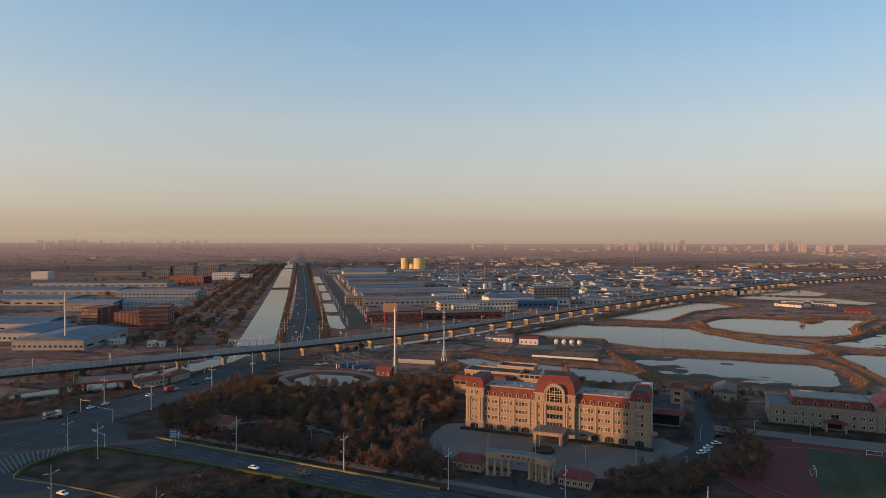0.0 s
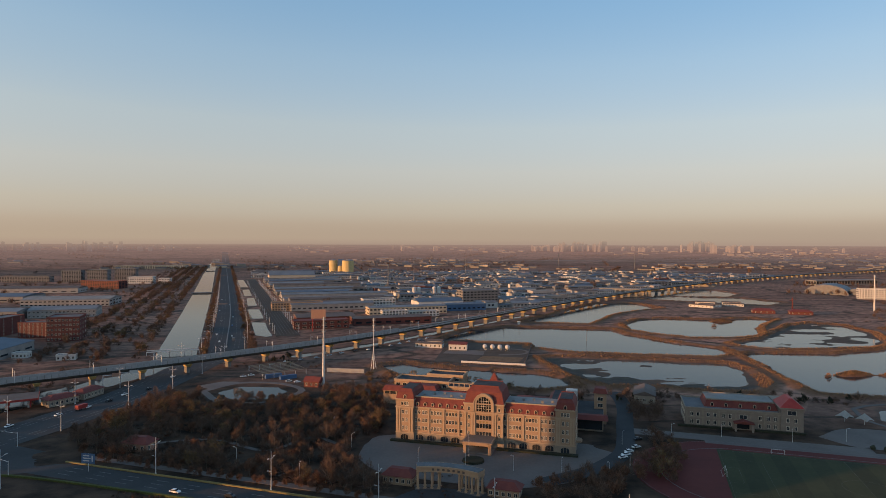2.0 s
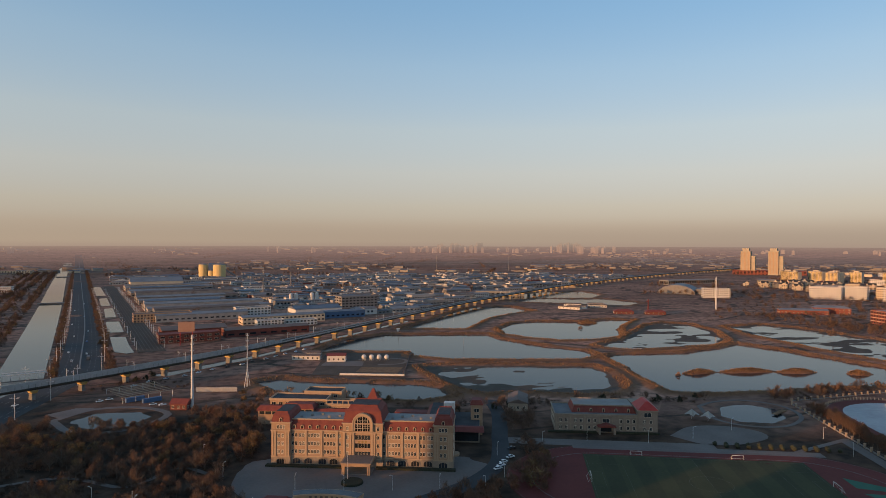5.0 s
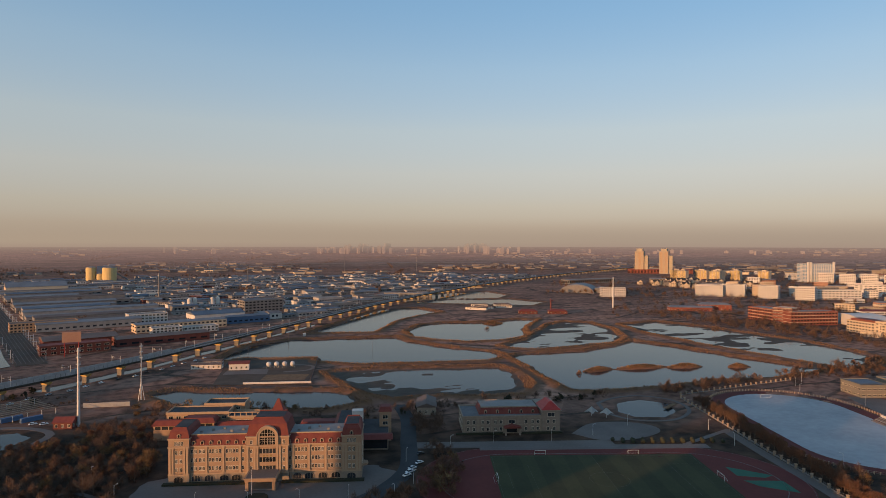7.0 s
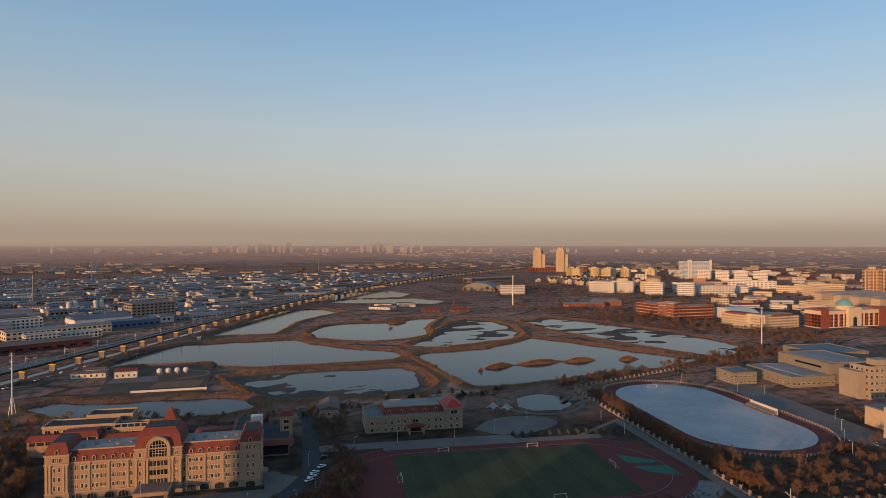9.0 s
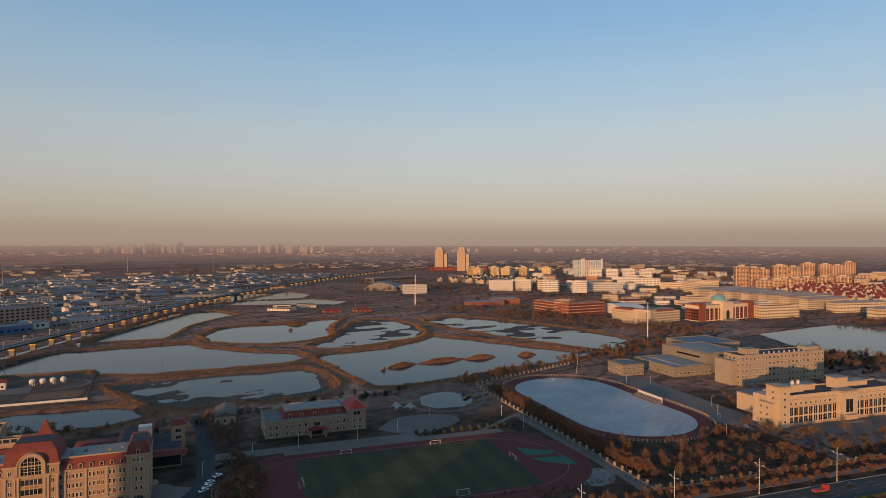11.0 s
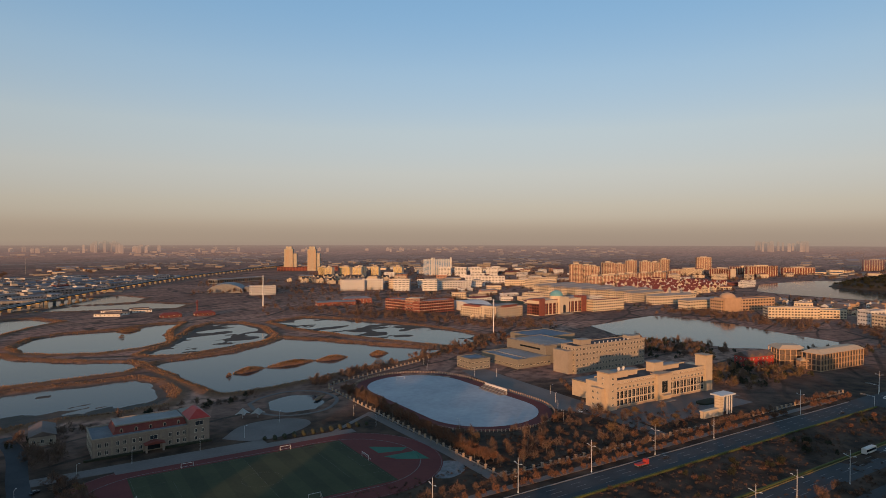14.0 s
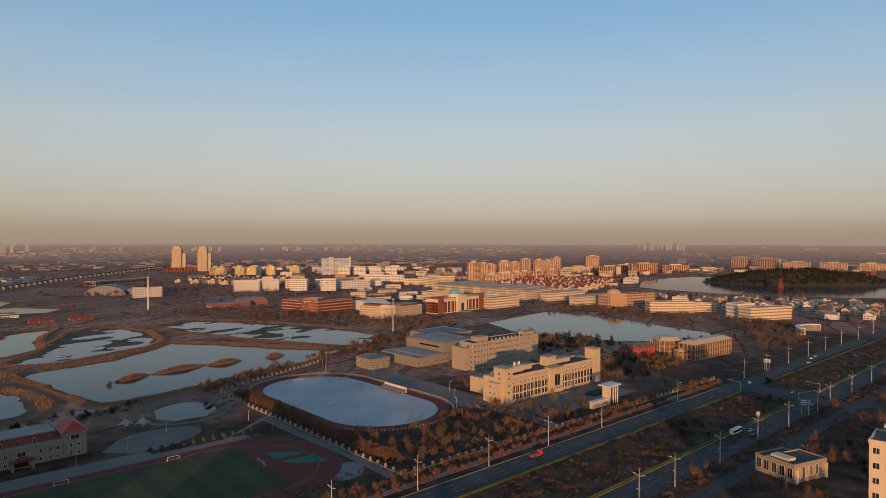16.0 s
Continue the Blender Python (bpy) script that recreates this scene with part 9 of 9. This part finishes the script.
def bus(x, y, rot, label, col):
    t = stand("bus", x, y, rot, label, "bus", "", 0.13)
    bm = bmesh.new(); box(bm, -5.6, -1.25, 0.4, 5.6, 1.25, 3.2); bmesh.ops.bevel(bm, geom=bm.edges[:], offset=0.15, segments=2, affect="EDGES"); part("body", bm, M[col], t)
    bm = bmesh.new(); box(bm, -5.3, -1.28, 1.5, 5.2, 1.28, 2.6); part("side_windows", bm, M["glass"], t)
    bm = bmesh.new(); box(bm, 5.5, -1.1, 1.2, 5.63, 1.1, 2.8); part("windscreen", bm, M["glass"], t)
    for wx in (-3.6, 3.8):
        for wy in (-1.15, 1.15):
            bm = bmesh.new(); rod(bm, (wx, wy - 0.12, 0.5), (wx, wy + 0.12, 0.5), 0.5, 10); part("wheel", bm, M["tyre"], t)


bus(*av(361, 154), AV_ROT, "white coach on the near carriageway", "white")
bus(*av(449, 143.5), AV_ROT, "dark bus waiting at the crossing", "darksteel")


def road_sign(x, y, rot, w, h, z, mat, label, legs=2):
    t = stand("road_sign", x, y, rot, label, "road sign", "road signs")
    bm = bmesh.new(); box(bm, -w / 2, -0.08, z, w / 2, 0.08, z + h); part("panel", bm, M[mat], t)
    bm = bmesh.new()
    for k in range(3):
        box(bm, -w * 0.38, -0.11, z + h * (0.2 + 0.26 * k), w * (0.1 + 0.1 * (k % 2)), -0.07, z + h * (0.3 + 0.26 * k))
    box(bm, w * 0.28, -0.11, z + h * 0.2, w * 0.36, -0.07, z + h * 0.8)
    part("lettering_bars", bm, M["white"], t)
    for k in range(legs):
        bm = bmesh.new(); tube(bm, (k - (legs - 1) / 2) * w * 0.6, 0.15, 0, z + h, 0.12, k=6); part("post", bm, M["steel"], t)


road_sign(-120, 280, AV_ROT + 0.1, 6.5, 4.2, 3.6, "bluepaint", "blue direction sign with white bars", 1)
road_sign(*av(432, 141), AV_ROT - 0.8, 7, 4.5, 6, "bluepaint", "blue and white direction sign over the verge", 2)
road_sign(*av(400, 157), AV_ROT - 0.8, 2.4, 3.4, 2, "bluepaint", "small blue lane sign on the median", 1)
road_sign(*av(560, 212), AV_ROT - 0.8, 6, 4, 6, "bluepaint", "blue direction sign beside the avenue", 2)


def signal(x, y, rot, reach):
    t = stand("traffic_signal", x, y, rot, "grey traffic signal on a long arm", "traffic light", "traffic signals")
    bm = bmesh.new(); tube(bm, 0, 0, 0, 6.8, 0.16, 0.12, 8); part("pole", bm, M["steel"], t)
    bm = bmesh.new(); rod(bm, (0, 0, 6.4), (reach, 0, 6.8), 0.09); part("arm", bm, M["steel"], t)
    for d in (reach * 0.75, reach):
        bm = bmesh.new(); box(bm, d - 0.6, -0.25, 6.5, d + 0.6, 0.2, 7.2); part("signal_head", bm, M["darksteel"], t)


for x, y, r, l in ((-150, 277, 2.6, 9), (-168, 318, 2.8, 10), (-196, 338, -0.5, 8), (*av(468, 196), CROSS, 8), (*av(505, 155), CROSS, 9), (*av(466, 156), -CROSS, 8), (*av(508, 210), CROSS, 8)):
    signal(x, y, r, l)
for x, y, w in ((-180, 443, 12), (-172, 452, 12)):
    t = stand("gantry_sign", x, y, 0.35, "road gantry with pale sign panels", "road sign", "road gantries")
    bm = bmesh.new(); tube(bm, 0, 0, 0, 8, 0.25, k=8); part("post", bm, M["steel"], t)
    bm = bmesh.new(); rod(bm, (0, 0, 7.6), (w, 0, 7.8), 0.16); part("beam", bm, M["steel"], t)
    bm = bmesh.new(); box(bm, w * 0.45, -0.15, 6.4, w * 0.9, 0.1, 8.8); part("panel", bm, M["orange"] if y < 450 else M["white"], t)
# pylon poles standing in the wide pond, rail yard poles
for x, y in ((215, 610), (100, 662), (128, 690), (150, 705), (170, 712), (335, 940), (352, 958), (372, 975), (392, 985)):
    bm = bmesh.new(); tube(bm, 0, 0, -1.5, 9, 0.15, 0.1, 6); rod(bm, (-1, 0, 8.4), (1, 0, 8.4), 0.06)
    o = part("utility_pole", bm, M["bark"]); o.location = (x, y, 0); tagged(o, "dark wooden utility pole by the pond", "pole", "utility poles")
for k in range(7):
    e0 = 51 + k * 3.5
    bm = bmesh.new(); strip(bm, [cp(e0, 70), cp(e0, 1100)], 0.35, 0.45, 0.3)
    tagged(part("rail_track_%d" % (k + 1), bm, M["brownroof"]), "rusty rail line of the freight yard", "railway", kind="structure")
bm = bmesh.new(); strip(bm, [cp(61.5, 60), cp(61.5, 600), cp(61.5, 1120)], 25, 0.22, 0.4); setting("yard_ballast", bm, M["soil"], "dark ballast of the freight yard", "railway")
yp = None
for k in range(34):
    for e in (49, 74.5, 77):
        x, y = cp(e, 80 + k * 26)
        m = Matrix.Translation((x, y, 0))
        if yp is None:
            bm = bmesh.new(); tube(bm, 0, 0, 0, 9, 0.2, 0.15, 6); rod(bm, (0, 0, 8), (-4, 0, 8.4), 0.1)
            yp = part("yard_pole", bm, M["steel"]); yp.matrix_world = m; tagged(yp, "pale overhead line pole in the rail yard", "pole", "rail yard poles")
        elif e == 74.5 or k % 2:
            copy_thing(yp, m)
# canal bridges, footbridge beside the viaduct
for d in (666, 1640, 2700):
    a, b = cp(-62, d), cp(-18, d)
    bm = bmesh.new(); strip(bm, [a, b], 9, 1.6, 1.0); strip(bm, [a, b], 9.4, 2.3, 0.2)
    tagged(part("canal_bridge", bm, M["concrete"]), "flat concrete bridge over the canal", "bridge", "canal bridges")
fb = stand("pipe_bridge", -192, 560, 0.25, "pale tubular pipe bridge over the canal", "bridge")
for z, y in ((3.0, 0), (3.0, 2.4), (4.4, 1.2)):
    bm = bmesh.new(); rod(bm, (0, y, z), (42, y, z), 0.35, 8); part("pipe", bm, M["white"], fb)
for k in range(8):
    bm = bmesh.new(); box(bm, k * 6 - 0.2, 0, -0.5, k * 6 + 0.2, 2.4, 3); part("trestle", bm, M["steel"], fb)
# park details
for x, y in ((258, 316), (264, 309)):
    t = stand("sail_canopy", x, y, 0.3, "white pointed sail canopy", "canopy", "sail canopies", 0.1)
    bm = bmesh.new()
    top = bm.verts.new((0, 0, 6.2))
    ring = [bm.verts.new((r * math.cos(math.pi * k / 4), r * math.sin(math.pi * k / 4), 2.6 if k % 2 else 3.4)) for k in range(8) for r in ((4.6 if k % 2 else 2.6),)]
    for k in range(8):
        bm.faces.new((top, ring[k], ring[(k + 1) % 8]))
    bmesh.ops.solidify(bm, geom=bm.faces[:], thickness=0.06)
    part("sail", bm, M["white"], t)
    bm = bmesh.new(); tube(bm, 0, 0, 0, 6.0, 0.12, k=6); part("mast", bm, M["white"], t)
bm = bmesh.new(); slab(bm, [tuple(p) for p in smooth_line([(224, 292), (246, 303), (266, 298), (277, 284), (272, 272), (250, 268), (232, 274), (224, 292)], 4)[:-1]], -0.2, 0.12)
setting("paving_round_plaza", bm, M["paving"], "pale rounded park plaza", "paving")
bm = bmesh.new(); strip(bm, smooth_line([(283, 340), (300, 346), (322, 344), (335, 325), (326, 300), (300, 287), (278, 296), (272, 316), (283, 340)], 4), 2.6, 0.14, 0.3)
setting("path_pond", bm, M["paving"], "pale path round the park pond", "path")
bm = bmesh.new(); strip(bm, smooth_line([(-110, 424), (-92, 446), (-64, 442), (-46, 420), (-62, 394), (-90, 392), (-110, 424)], 4), 4.5, 0.14, 0.3)
setting("path_fountain", bm, M["paving"], "pale paved rim of the park basin", "path")
bm = bmesh.new(); slab(bm, [(-118, 440), (-104, 452), (-92, 450), (-106, 428)], -0.1, 0.16); setting("paving_fountain", bm, M["paving"], "pale paved terrace by the basin", "paving")
bm = bmesh.new(); strip(bm, smooth_line([(-120, 312), (-80, 320), (-50, 300), (-30, 318), (-12, 300)], 5), 2.5, 0.13, 0.3); setting("path_park", bm, M["paving"], "winding pale park path", "path")
bm = bmesh.new(); strip(bm, [(228, 262), (262, 248), (312, 258)], 3, 0.13, 0.3); setting("path_track", bm, M["paving"], "pale path beside the track", "path")
bm = bmesh.new(); strip(bm, smooth_line([(309, 257), (290.6, 215.4), (277, 182.4), (264, 154.5), (256, 139)], 4), 6.0, 0.125, 0.3); setting("path_lane", bm, M["paving"], "grey lane between the running track and the campus wall", "path")
bm = bmesh.new(); slab(bm, [tuple(q) for q in smooth_line([(254, 173), (263, 169), (265, 162), (257, 155), (246, 155), (241, 161), (248, 166), (254, 173)], 4)[:-1]], -0.1, 0.115); setting("snow_patch", bm, M["snow"], "thin patch of old snow on bare soil", "snow")
eh = block("exhibition_range", (1045, 1371), (1217, 1386), 34, 11, "grey", "paleroof", 1, 22, 4, "long pale exhibition hall with a colonnaded front", "building", each=False, win=(5, 6))
bm = bmesh.new(); box(bm, -2, -3.5, 9.5, 174, 0.2, 11.2); part("canopy", bm, M["concrete"], eh)
jt = stand("jetty", 322, 312, 0.4, "small brown wooden jetty on the park pond", "jetty")
bm = bmesh.new(); box(bm, -9, -1.5, 0.3, 6, 1.5, 0.6); part("deck", bm, M["reed"], jt)
for k in range(5):
    bm = bmesh.new(); tube(bm, -8 + k * 3.2, -1.3, -1.5, 1.2, 0.12, k=6); part("pile", bm, M["bark"], jt)
for i in range(2):
    for k in range(11):
        x, y = 236 + k * 5.0 + i * 3, 271 - k * 2.35 - i * 5
        bm = bmesh.new(); bmesh.ops.create_icosphere(bm, subdivisions=2, radius=1.2, matrix=Matrix.Translation((0, 0, 0.9)))
        for v in bm.verts:
            v.co *= 1 + 0.22 * noise.noise(v.co * 2.1 + Vector((k, i, 0)))
        o = part("clipped_bush", bm, M["evergreen"]); o.location = (x, y, 0); tagged(o, "round dark clipped bush on the lawn", "bush", "clipped bushes")
rail_fence("track_fence", [(308, 254), (287, 203), (270, 165)], 2.6, 3.2, "dark mesh fence beside the running track", "darksteel", 0.06, (0.3, 0.65, 0.98))
rail_fence("avenue_fence", [av(-150, 226), av(-98, 226)], 1.8, 2.4, "dark park railing along the avenue", "darksteel", 0.05, (0.3, 0.95))
